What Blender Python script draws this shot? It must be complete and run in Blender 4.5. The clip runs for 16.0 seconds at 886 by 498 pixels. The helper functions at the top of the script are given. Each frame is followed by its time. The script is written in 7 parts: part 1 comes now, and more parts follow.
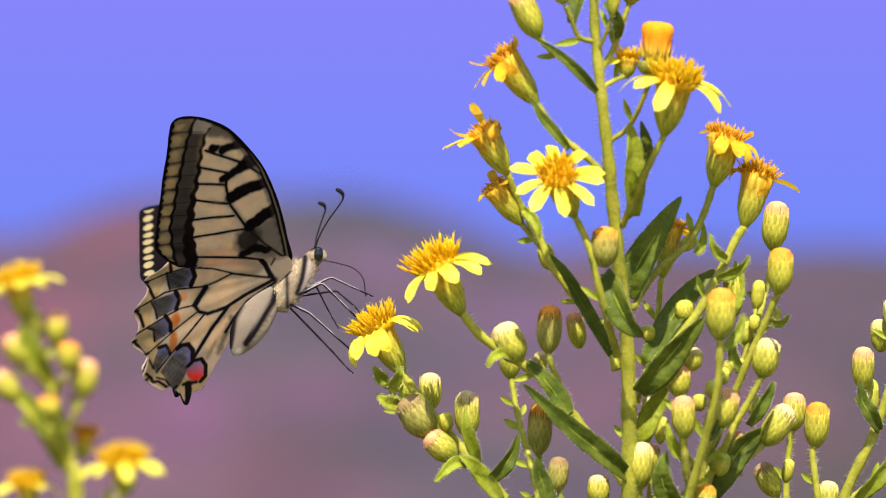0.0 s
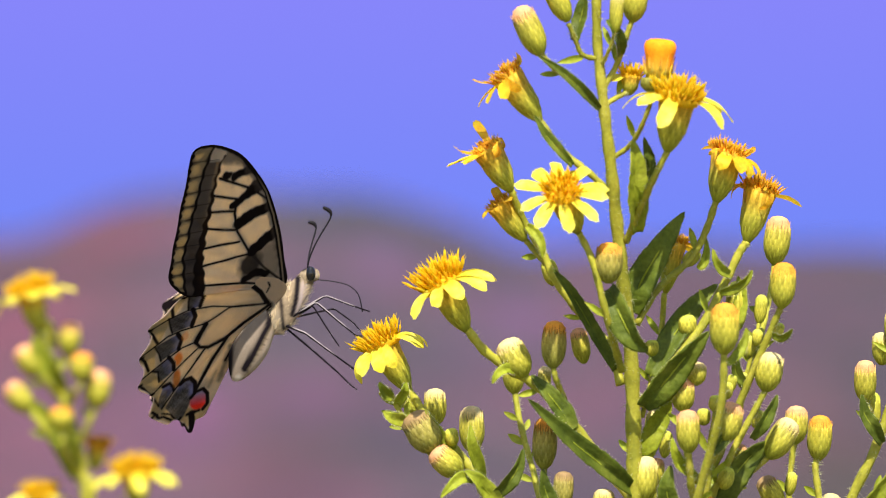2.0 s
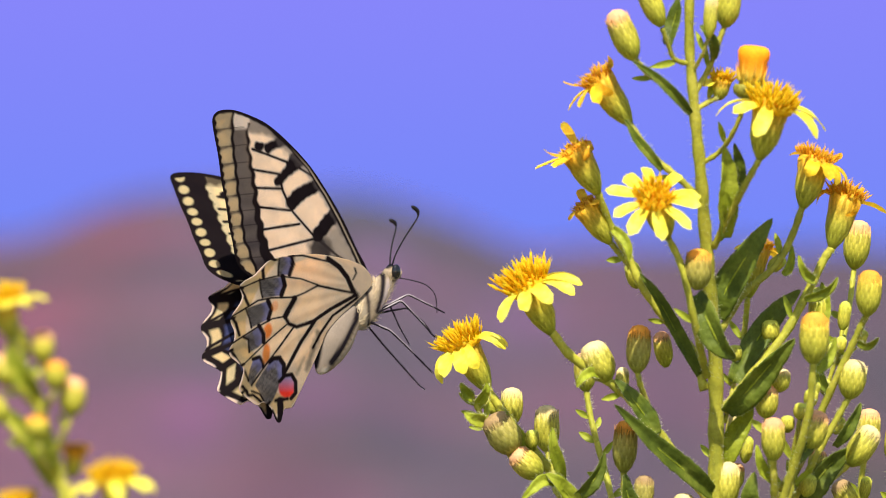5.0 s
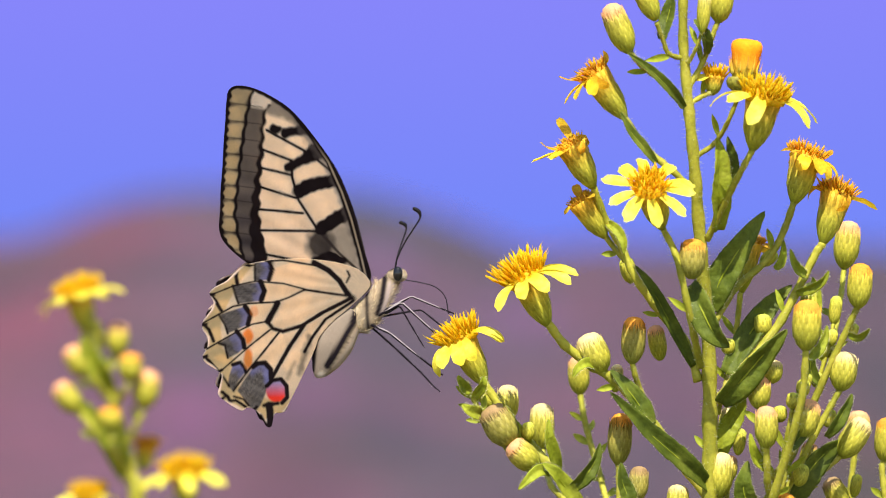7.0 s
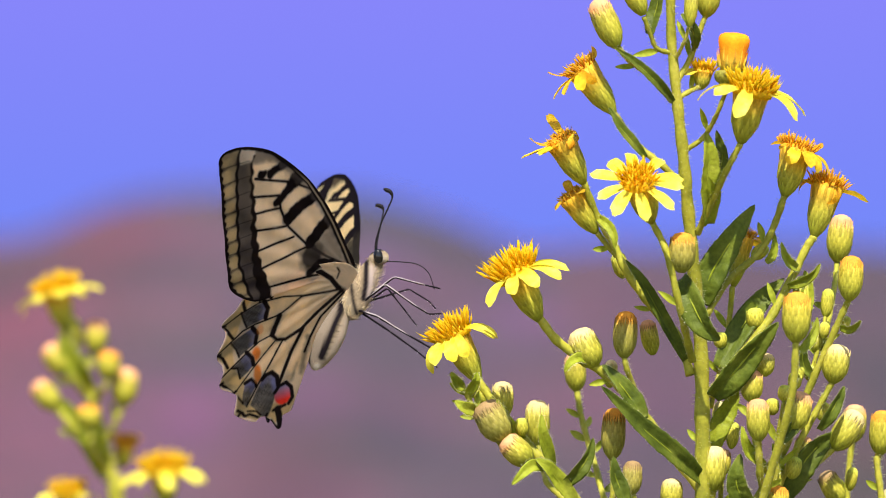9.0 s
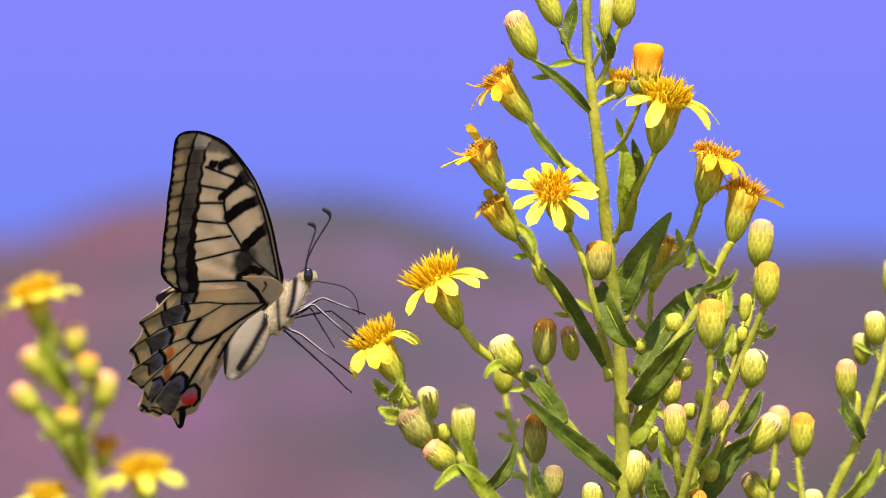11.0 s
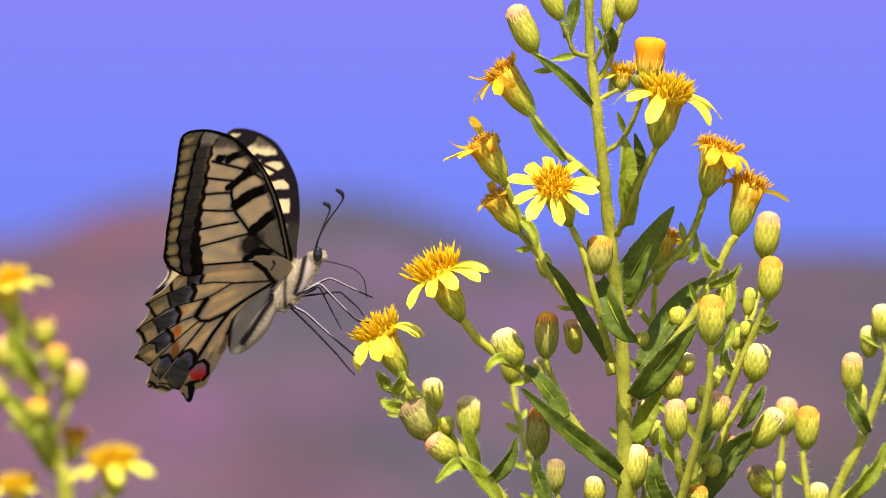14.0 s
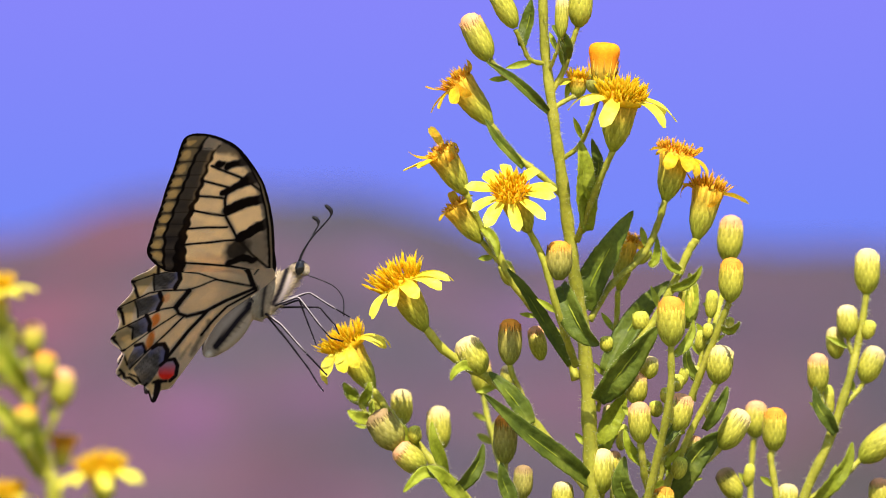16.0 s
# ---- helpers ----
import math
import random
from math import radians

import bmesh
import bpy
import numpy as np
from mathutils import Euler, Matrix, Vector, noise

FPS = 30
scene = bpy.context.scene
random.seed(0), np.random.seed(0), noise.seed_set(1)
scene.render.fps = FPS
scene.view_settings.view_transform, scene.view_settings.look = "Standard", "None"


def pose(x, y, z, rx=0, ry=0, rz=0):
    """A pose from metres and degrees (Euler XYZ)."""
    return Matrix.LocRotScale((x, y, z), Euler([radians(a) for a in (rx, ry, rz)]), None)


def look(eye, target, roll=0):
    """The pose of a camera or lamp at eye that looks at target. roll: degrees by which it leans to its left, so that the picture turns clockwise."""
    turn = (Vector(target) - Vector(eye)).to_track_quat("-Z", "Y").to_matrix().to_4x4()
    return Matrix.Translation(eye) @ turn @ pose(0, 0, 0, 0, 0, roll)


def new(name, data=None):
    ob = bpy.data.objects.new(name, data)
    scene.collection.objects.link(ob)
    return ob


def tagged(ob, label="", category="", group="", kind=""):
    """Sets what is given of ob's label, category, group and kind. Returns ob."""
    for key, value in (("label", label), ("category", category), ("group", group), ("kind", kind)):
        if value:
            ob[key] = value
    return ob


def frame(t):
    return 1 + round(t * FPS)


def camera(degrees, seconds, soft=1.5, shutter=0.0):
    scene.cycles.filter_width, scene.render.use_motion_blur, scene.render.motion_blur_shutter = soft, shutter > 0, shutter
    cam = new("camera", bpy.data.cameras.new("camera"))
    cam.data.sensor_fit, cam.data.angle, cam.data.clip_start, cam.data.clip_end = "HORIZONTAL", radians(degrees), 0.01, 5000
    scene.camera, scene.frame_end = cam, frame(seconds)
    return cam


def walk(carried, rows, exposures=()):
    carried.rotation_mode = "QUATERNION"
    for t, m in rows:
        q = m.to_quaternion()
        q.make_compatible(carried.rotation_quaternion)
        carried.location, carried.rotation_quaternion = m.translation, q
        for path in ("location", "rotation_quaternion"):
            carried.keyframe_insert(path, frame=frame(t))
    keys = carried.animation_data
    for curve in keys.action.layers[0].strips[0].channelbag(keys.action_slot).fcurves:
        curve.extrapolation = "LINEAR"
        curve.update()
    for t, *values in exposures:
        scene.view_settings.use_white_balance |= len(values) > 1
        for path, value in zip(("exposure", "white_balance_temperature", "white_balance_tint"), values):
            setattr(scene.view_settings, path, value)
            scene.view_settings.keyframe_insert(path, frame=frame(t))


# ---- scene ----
# The place: a sunny hillside, a tall yellow-flowered herb with a swallowtail butterfly feeding on it,
# a second herb behind it, and a hazy hill under a violet-blue sky. The plants sway in the wind.
cam = camera(8.54, 16.0, soft=0.85)
EYE = (0.0, -1.0, 0.6)
walk(cam, [(0, look(EYE, (0, 0, 0.6))), (16, look(EYE, (0, 0, 0.6)))], [(0, 0.59), (16, 0.59)])
cam.data.dof.use_dof = True
cam.data.dof.focus_distance = 0.995
cam.data.dof.aperture_fstop = 24

# ---- daylight ----
SUN_TO = Vector((0.0, -0.56, 0.83)).normalized()
world = bpy.data.worlds.new("sky")
scene.world = world
world.use_nodes = True
wn = world.node_tree
wn.nodes.clear()
sky = wn.nodes.new("ShaderNodeTexSky")
sky.sky_type = "NISHITA"
sky.sun_disc = False
sky.sun_elevation = math.asin(SUN_TO.z)
sky.sun_rotation = math.atan2(SUN_TO.x, SUN_TO.y)
bg = wn.nodes.new("ShaderNodeBackground")
bg.inputs["Strength"].default_value = 0.125
wout = wn.nodes.new("ShaderNodeOutputWorld")
wn.links.new(sky.outputs[0], bg.inputs["Color"])
wn.links.new(bg.outputs[0], wout.inputs["Surface"])
sun_data = bpy.data.lights.new("sun", "SUN")
sun_data.energy = 5.0
sun_data.angle = radians(0.5)
sun_data.color = (1.0, 0.94, 0.82)
sun = new("sun", sun_data)
sun.matrix_world = look(SUN_TO * 20, (0, 0, 0))


# ---- materials ----
def material(name):
    m = bpy.data.materials.new(name)
    m.use_nodes = True
    nt = m.node_tree
    nt.nodes.clear()
    out = nt.nodes.new("ShaderNodeOutputMaterial")
    b = nt.nodes.new("ShaderNodeBsdfPrincipled")
    nt.links.new(b.outputs[0], out.inputs["Surface"])
    return m, nt, b, out


def node(nt, kind, **inputs):
    n = nt.nodes.new(kind)
    for k, v in inputs.items():
        n.inputs[k.replace("_", " ")].default_value = v
    return n


def noise_ramp(nt, scale, stops, detail=4.0, coords=None, rough=0.55):
    """Noise in metres mapped to a row of colours."""
    tex = node(nt, "ShaderNodeTexNoise", Scale=scale, Detail=detail, Roughness=rough)
    if coords is None:
        coords = nt.nodes.new("ShaderNodeTexCoord").outputs["Object"]
    nt.links.new(coords, tex.inputs["Vector"])
    ramp = nt.nodes.new("ShaderNodeValToRGB")
    while len(ramp.color_ramp.elements) < len(stops):
        ramp.color_ramp.elements.new(0.5)
    for e, (p, c) in zip(ramp.color_ramp.elements, stops):
        e.position, e.color = p, (*c, 1)
    nt.links.new(tex.outputs["Fac"], ramp.inputs["Fac"])
    return tex, ramp


def mix_colour(nt, fac, a, b, blend="MIX"):
    mx = nt.nodes.new("ShaderNodeMix")
    mx.data_type, mx.blend_type = "RGBA", blend
    for sock, val in ((mx.inputs[0], fac), (mx.inputs[6], a), (mx.inputs[7], b)):
        if hasattr(val, "is_output"):
            nt.links.new(val, sock)
        else:
            sock.default_value = val if isinstance(val, (int, float)) else (*val, 1)
    return mx.outputs[2]


def bump(nt, b, height, strength, distance):
    bp = node(nt, "ShaderNodeBump", Strength=strength, Distance=distance)
    nt.links.new(height, bp.inputs["Height"])
    nt.links.new(bp.outputs[0], b.inputs["Normal"])
    return bp


def translucent_mix(nt, b, out, colour, amount, tint=None):
    tr = nt.nodes.new("ShaderNodeBsdfTranslucent")
    if tint is not None:
        colour = mix_colour(nt, 1.0, colour, tint, "MULTIPLY")
    nt.links.new(colour, tr.inputs["Color"])
    ms = nt.nodes.new("ShaderNodeMixShader")
    ms.inputs[0].default_value = amount
    nt.links.new(b.outputs[0], ms.inputs[1])
    nt.links.new(tr.outputs[0], ms.inputs[2])
    nt.links.new(ms.outputs[0], out.inputs["Surface"])


def plant_material(name, dark, mid, light, translucency, scale=400.0, rough=0.5, piece=0.25, relief=0.25):
    """Living tissue: mottled at two scales, varied from piece to piece, lets some light through."""
    m, nt, b, out = material(name)
    tex, ramp = noise_ramp(nt, scale, [(0.3, dark), (0.52, mid), (0.75, light)])
    tex2, ramp2 = noise_ramp(nt, scale * 6, [(0.3, (0.78, 0.78, 0.78)), (0.7, (1.12, 1.12, 1.08))])
    col = mix_colour(nt, 1.0, ramp.outputs[0], ramp2.outputs[0], "MULTIPLY")
    geo = nt.nodes.new("ShaderNodeNewGeometry")
    info = nt.nodes.new("ShaderNodeObjectInfo")
    add = nt.nodes.new("ShaderNodeMath")
    add.operation = "ADD"
    nt.links.new(geo.outputs["Random Per Island"], add.inputs[0])
    nt.links.new(info.outputs["Random"], add.inputs[1])
    rng = node(nt, "ShaderNodeMapRange")
    rng.inputs[1].default_value, rng.inputs[2].default_value = 0.0, 2.0
    rng.inputs[3].default_value, rng.inputs[4].default_value = 1 - piece, 1 + piece
    nt.links.new(add.outputs[0], rng.inputs[0])
    hsv = nt.nodes.new("ShaderNodeHueSaturation")
    nt.links.new(col, hsv.inputs["Color"])
    nt.links.new(rng.outputs[0], hsv.inputs["Value"])
    nt.links.new(hsv.outputs[0], b.inputs["Base Color"])
    b.inputs["Roughness"].default_value = rough
    b.inputs["Specular IOR Level"].default_value = 0.22
    bump(nt, b, tex2.outputs["Fac"], relief, 0.0003)
    if translucency:
        translucent_mix(nt, b, out, hsv.outputs[0], translucency)
    return m


STEM = plant_material("green_stem", (0.27, 0.268, 0.026), (0.41, 0.385, 0.040), (0.54, 0.485, 0.070), 0.10, 250)
# mid-green, darkened in colour for the shade on leaves turned from the sun
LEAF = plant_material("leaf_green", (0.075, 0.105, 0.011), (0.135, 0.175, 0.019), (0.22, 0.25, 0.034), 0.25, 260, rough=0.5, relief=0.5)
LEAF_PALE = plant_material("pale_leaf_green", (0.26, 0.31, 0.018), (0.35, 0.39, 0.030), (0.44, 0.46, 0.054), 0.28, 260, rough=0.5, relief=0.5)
PETAL = plant_material("yellow_petal", (0.88, 0.68, 0.02), (0.93, 0.80, 0.075), (0.95, 0.88, 0.19), 0.32, 300, rough=0.55, piece=0.10, relief=0.15)
FLORET = plant_material("orange_florets", (0.95, 0.57, 0.010), (0.97, 0.71, 0.018), (0.97, 0.83, 0.05), 0.58, 900, rough=0.6, piece=0.12)
WILTED = plant_material("withered_florets", (0.84, 0.39, 0.04), (0.93, 0.56, 0.03), (0.95, 0.71, 0.06), 0.52, 800, rough=0.6, piece=0.22)
AGED = plant_material("aged_petal", (0.80, 0.42, 0.012), (0.90, 0.58, 0.022), (0.94, 0.72, 0.06), 0.32, 300, rough=0.55, piece=0.2, relief=0.2)
HAIR = plant_material("plant_hair", (0.60, 0.60, 0.30), (0.70, 0.70, 0.40), (0.78, 0.78, 0.5), 0.3, 500)


def graded_material(name, translucency, rough=0.55, piece=0.22):
    """Living tissue whose colour runs from base to tip, stored on the mesh; mottled and varied from piece to piece."""
    m, nt, b, out = material(name)
    att = nt.nodes.new("ShaderNodeAttribute")
    att.attribute_name = "pigment"
    tex, ramp = noise_ramp(nt, 420, [(0.3, (0.80, 0.82, 0.78)), (0.7, (1.16, 1.14, 1.2))])
    tex2, ramp2 = noise_ramp(nt, 2600, [(0.3, (0.84, 0.84, 0.84)), (0.7, (1.10, 1.10, 1.06))])
    c = mix_colour(nt, 1.0, att.outputs["Color"], ramp.outputs[0], "MULTIPLY")
    c = mix_colour(nt, 1.0, c, ramp2.outputs[0], "MULTIPLY")
    geo = nt.nodes.new("ShaderNodeNewGeometry")
    rng = node(nt, "ShaderNodeMapRange")
    rng.inputs[3].default_value, rng.inputs[4].default_value = 1 - piece, 1 + piece
    nt.links.new(geo.outputs["Random Per Island"], rng.inputs[0])
    hsv = nt.nodes.new("ShaderNodeHueSaturation")
    nt.links.new(c, hsv.inputs["Color"])
    nt.links.new(rng.outputs[0], hsv.inputs["Value"])
    nt.links.new(hsv.outputs[0], b.inputs["Base Color"])
    b.inputs["Roughness"].default_value = rough
    b.inputs["Specular IOR Level"].default_value = 0.22
    bump(nt, b, tex2.outputs["Fac"], 0.3, 0.0002)
    translucent_mix(nt, b, out, hsv.outputs[0], translucency)
    return m


CUP_GRADED = graded_material("graded_cup", 0.15, piece=0.0)
BRACT_GRADED = graded_material("graded_bract", 0.28, piece=0.14)
TUFT_GRADED = graded_material("graded_tuft", 0.25, rough=0.7, piece=0.38)


def pattern_material(name, translucency, rough, grain):
    """Scales or fur whose pigment is stored on the mesh; fine speckle over it."""
    m, nt, b, out = material(name)
    att = nt.nodes.new("ShaderNodeAttribute")
    att.attribute_name = "pigment"
    tex, ramp = noise_ramp(nt, grain, [(0.3, (0.91, 0.90, 0.90)), (0.7, (1.06, 1.06, 1.06))], detail=3)
    tex2, ramp2 = noise_ramp(nt, grain * 0.08, [(0.3, (0.90, 0.90, 0.90)), (0.7, (1.06, 1.05, 1.03))])
    c = mix_colour(nt, 1.0, att.outputs["Color"], ramp.outputs[0], "MULTIPLY")
    c = mix_colour(nt, 1.0, c, ramp2.outputs[0], "MULTIPLY")
    nt.links.new(c, b.inputs["Base Color"])
    b.inputs["Roughness"].default_value = rough
    b.inputs["Specular IOR Level"].default_value = 0.06
    bump(nt, b, tex.outputs["Fac"], 0.2, 0.0001)
    if translucency:
        # blue comes from the scales' sheen, so it does not shine through
        split, join, low, warm = (nt.nodes.new(k) for k in ("ShaderNodeSeparateColor", "ShaderNodeCombineColor", "ShaderNodeMath", "ShaderNodeMath"))
        nt.links.new(c, split.inputs[0])
        warm.operation, warm.inputs[1].default_value = "MULTIPLY", 0.9
        low.operation = "MINIMUM"
        nt.links.new(split.outputs[1], warm.inputs[0])
        nt.links.new(warm.outputs[0], low.inputs[0])
        nt.links.new(split.outputs[2], low.inputs[1])
        nt.links.new(split.outputs[0], join.inputs[0])
        nt.links.new(split.outputs[1], join.inputs[1])
        nt.links.new(low.outputs[0], join.inputs[2])
        translucent_mix(nt, b, out, join.outputs[0], translucency, (1.14, 1.06, 0.88))
    return m


WING = pattern_material("wing_scales", 0.65, 0.62, 6000)
FUR = pattern_material("insect_fur", 0.0, 0.85, 5000)


def plain(name, colour, rough, spec=0.4, scale=900.0):
    m, nt, b, out = material(name)
    tex, ramp = noise_ramp(nt, scale, [(0.3, tuple(c * 0.75 for c in colour)), (0.7, tuple(c * 1.2 for c in colour))])
    nt.links.new(ramp.outputs[0], b.inputs["Base Color"])
    b.inputs["Roughness"].default_value = rough
    b.inputs["Specular IOR Level"].default_value = spec
    return m


CHITIN = plain("black_chitin", (0.010, 0.008, 0.010), 0.6, 0.2)
EYE_BLACK = plain("eye_black", (0.008, 0.007, 0.008), 0.12, 0.6)
HAIR_CREAM = plant_material("cream_fur", (0.34, 0.26, 0.15), (0.50, 0.39, 0.25), (0.66, 0.55, 0.41), 0.2, 900, rough=0.8, piece=0.55)


# ---- building helpers ----
def finish(bm, name, mats, smooth=True):
    me = bpy.data.meshes.new(name)
    bm.normal_update()
    bm.to_mesh(me)
    bm.free()
    for m in mats if isinstance(mats, (list, tuple)) else (mats,):
        me.materials.append(m)
    if smooth:
        me.shade_smooth()
    return me


def part(name, bm, mats, parent, label=""):
    """One mesh object under a thing or under a part."""
    ob = new(name, finish(bm, name, mats) if isinstance(bm, bmesh.types.BMesh) else bm)
    ob.parent = parent
    return tagged(ob, label)


def spline(pts, n):
    """Catmull-Rom through the points: n samples, evenly in parameter."""
    p = [Vector(q) for q in pts]
    p = [p[0] * 2 - p[1]] + p + [p[-1] * 2 - p[-2]]
    out = []
    segs = len(p) - 3
    for i in range(n):
        u = i / (n - 1) * segs
        k = min(int(u), segs - 1)
        t = u - k
        a, b, c, d = p[k], p[k + 1], p[k + 2], p[k + 3]
        out.append(0.5 * (2 * b + (c - a) * t + (2 * a - 5 * b + 4 * c - d) * t * t + (3 * b - a - 3 * c + d) * t ** 3))
    return out


def basis(axis):
    axis = axis.normalized()
    side = axis.cross(Vector((0, 1, 0)))
    if side.length < 0.05:
        side = axis.cross(Vector((1, 0, 0)))
    side.normalize()
    return axis, side, axis.cross(side).normalized()


def tube(bm, line, radii, seg=8, wobble=0.0):
    """A round stalk along a line of points with its own radius at each."""
    rings = []
    n = len(line)
    for i, p in enumerate(line):
        d = (line[min(i + 1, n - 1)] - line[max(i - 1, 0)])
        a, s, t = basis(d)
        ring = []
        for k in range(seg):
            ang = 2 * math.pi * k / seg
            r = radii[i] * (1 + wobble * noise.noise(p * 900 + Vector((k, 0, 0))))
            ring.append(bm.verts.new(p + (s * math.cos(ang) + t * math.sin(ang)) * r))
        rings.append(ring)
    for a, b in zip(rings, rings[1:]):
        for k in range(seg):
            bm.faces.new((a[k], a[(k + 1) % seg], b[(k + 1) % seg], b[k]))
    bm.faces.new(rings[0][::-1])
    bm.faces.new(rings[-1])
    return rings


def spike(bm, base, axis, length, width, seg=3):
    """A thin tapering floret, bristle or hair."""
    a, s, t = basis(axis)
    ring = [bm.verts.new(base + (s * math.cos(2 * math.pi * k / seg) + t * math.sin(2 * math.pi * k / seg)) * width) for k in range(seg)]
    tip = bm.verts.new(base + a * length)
    for k in range(seg):
        bm.faces.new((ring[k], ring[(k + 1) % seg], tip))


def revolve(bm, base, axis, profile, seg=14, ripple=0.0):
    """Turned body: profile rows of (along, radius)."""
    a, s, t = basis(axis)
    rings = []
    for h, r in profile:
        rings.append([bm.verts.new(base + a * h + (s * math.cos(2 * math.pi * k / seg) + t * math.sin(2 * math.pi * k / seg)) * r * (1 + ripple * (k % 2))) for k in range(seg)])
    for p, q in zip(rings, rings[1:]):
        for k in range(seg):
            bm.faces.new((p[k], p[(k + 1) % seg], q[(k + 1) % seg], q[k]))
    bm.faces.new(rings[0][::-1])
    bm.faces.new(rings[-1])


def bracts(bm, base, axis, profile, rows, count, size, rng):
    """Overlapping narrow scales that clothe a flower cup, each a raised keeled plate."""
    a, s, t = basis(axis)
    total = profile[-1][0]

    def radius(h):
        for (h0, r0), (h1, r1) in zip(profile, profile[1:]):
            if h0 <= h <= h1:
                return r0 + (r1 - r0) * (h - h0) / max(h1 - h0, 1e-9)
        return profile[-1][1]
    for row in range(rows):
        h0 = total * (0.02 + 0.70 * row / max(rows - 1, 1))
        reach = total * (0.30 + 0.10 * row / max(rows - 1, 1))
        for k in range(count):
            ang = 2 * math.pi * (k + 0.5 * (row % 2) + rng.uniform(-0.12, 0.12)) / count
            c, sn = math.cos(ang), math.sin(ang)
            out, tan = s * c + t * sn, t * c - s * sn
            w = size * rng.uniform(0.75, 1.1)
            ln = reach * rng.uniform(0.82, 1.12)
            h1, h2 = h0 + ln * 0.5, h0 + ln
            r0, r1, r2 = radius(h0), radius(h1), radius(h2)
            e = size * 0.2
            v = [bm.verts.new(base + a * h + out * (r + up) + tan * x) for h, r, up, x in (
                (h0, r0, 0.0, -w * 0.8), (h0, r0, 0.0, w * 0.8), (h1, r1, e * 0.6, w), (h1, r1, e * 0.6, -w),
                (h2, r2, e * 1.2, 0.0), (h1, r1, e * 1.7, 0.0))]
            for f in ((0, 1, 5), (1, 2, 5), (2, 4, 5), (4, 3, 5), (3, 0, 5)):
                bm.faces.new([v[i] for i in f])


def tip_scales(bm):
    """Each scale of a cup is darker at its root and pale at its point."""
    layer = bm.verts.layers.float_color["pigment"]
    for i, v in enumerate(bm.verts):
        k = (0.72, 0.72, 0.92, 0.92, 1.25, 1.06)[i % 6]
        c = v[layer]
        v[layer] = (c[0] * k, c[1] * k, c[2] * k * (1.5 if i % 6 == 4 else 1), 1)


CUP_SHAPE = [(0.0, 0.24), (0.06, 0.42), (0.18, 0.68), (0.38, 0.92), (0.62, 1.0), (0.85, 0.98), (1.0, 0.92)]
FLARE_SHAPE = [(0.0, 0.20), (0.08, 0.34), (0.2, 0.56), (0.36, 0.77), (0.55, 0.86), (0.78, 0.92), (1.0, 1.08)]


def grade(bm, base, axis, height, stops):
    """Store a colour on each vertex by its height along the axis; stops: rows of (height share, colour)."""
    a = axis.normalized()
    layer = bm.verts.layers.float_color.new("pigment")
    hs = [h for h, c in stops]
    for v in bm.verts:
        f = (v.co - base).dot(a) / height
        c = [float(np.interp(f, hs, [q[k] for h, q in stops])) for k in range(3)]
        v[layer] = (*c, 1.0)


GREEN_LOW, GREEN_HIGH = (0.34, 0.365, 0.03), (0.64, 0.585, 0.065)
DULL_LOW, DULL_HIGH = (0.27, 0.28, 0.035), (0.48, 0.42, 0.085)
TIP_COLOURS = {"pale": (0.70, 0.55, 0.26), "rose": (0.72, 0.37, 0.18), "orange": (0.72, 0.30, 0.035), "brown": (0.34, 0.22, 0.10), "green": (0.56, 0.56, 0.08), "gold": (0.88, 0.31, 0.008)}


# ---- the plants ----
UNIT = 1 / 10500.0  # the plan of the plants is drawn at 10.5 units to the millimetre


class Plan:
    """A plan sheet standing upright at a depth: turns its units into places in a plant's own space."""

    def __init__(self, foot, depth=0.0):
        self.foot, self.depth = Vector(foot), depth

    def __call__(self, u, v, d=0.0):
        y = self.depth + d * 0.001
        k = UNIT * (1 + y)
        return Vector(((u - 784) * k, y, 0.6 + (441 - v) * k)) - self.foot

    def size(self, w):
        return w * UNIT * (1 + self.depth)


def stalk(plant, plan, pts, w0, w1, name="branch", mat=None, hairs=70, seed=1, leaflets=1):
    line = spline([plan(*p) for p in pts], max(8, 6 * len(pts)))
    n = len(line)
    bm = bmesh.new()
    radii = [plan.size(w0 + (w1 - w0) * i / (n - 1)) * 0.385 * (1 + 0.09 * math.sin(i * 1.7 + seed)) for i in range(n)]
    tube(bm, line, radii, 9, 0.08)
    ob = part(name, bm, mat or STEM, plant)
    if hairs:
        rng = random.Random(seed)
        hb = bmesh.new()
        hairs = max(hairs, min(900, int(sum((q - p).length for p, q in zip(line, line[1:])) * 4500)))
        for _ in range(hairs):
            i = rng.randrange(n - 1)
            f = rng.random()
            p = line[i].lerp(line[i + 1], f)
            a, s, t = basis(line[i + 1] - line[i])
            ang = rng.uniform(0, 2 * math.pi)
            o = s * math.cos(ang) + t * math.sin(ang)
            spike(hb, p + o * radii[i] * 0.9, o + a * rng.uniform(-0.3, 0.3), rng.uniform(0.0004, 0.0011), 0.000038)
        tagged(part("hair_coat", hb, HAIR, ob, "fine pale glandular hairs"), kind="stuff")
    rng = random.Random(seed * 7 + int(pts[0][0]))
    for k in range(leaflets):
        i = int(n * (0.30 + 0.5 * (k + rng.random() * 0.6) / max(leaflets, 1)))
        a, s, t = basis(line[i + 1] - line[i])
        way = (s * (1 if (k + seed) % 2 else -1) + t * rng.uniform(-0.8, 0.3)).normalized()
        small_leaf(plant, line[i] + way * radii[i] * 0.8, a * rng.uniform(0.5, 1.0) + way * rng.uniform(0.5, 0.9), plan.size(rng.uniform(26, 48)), plan.size(rng.uniform(9, 14)), rng)
    return ob


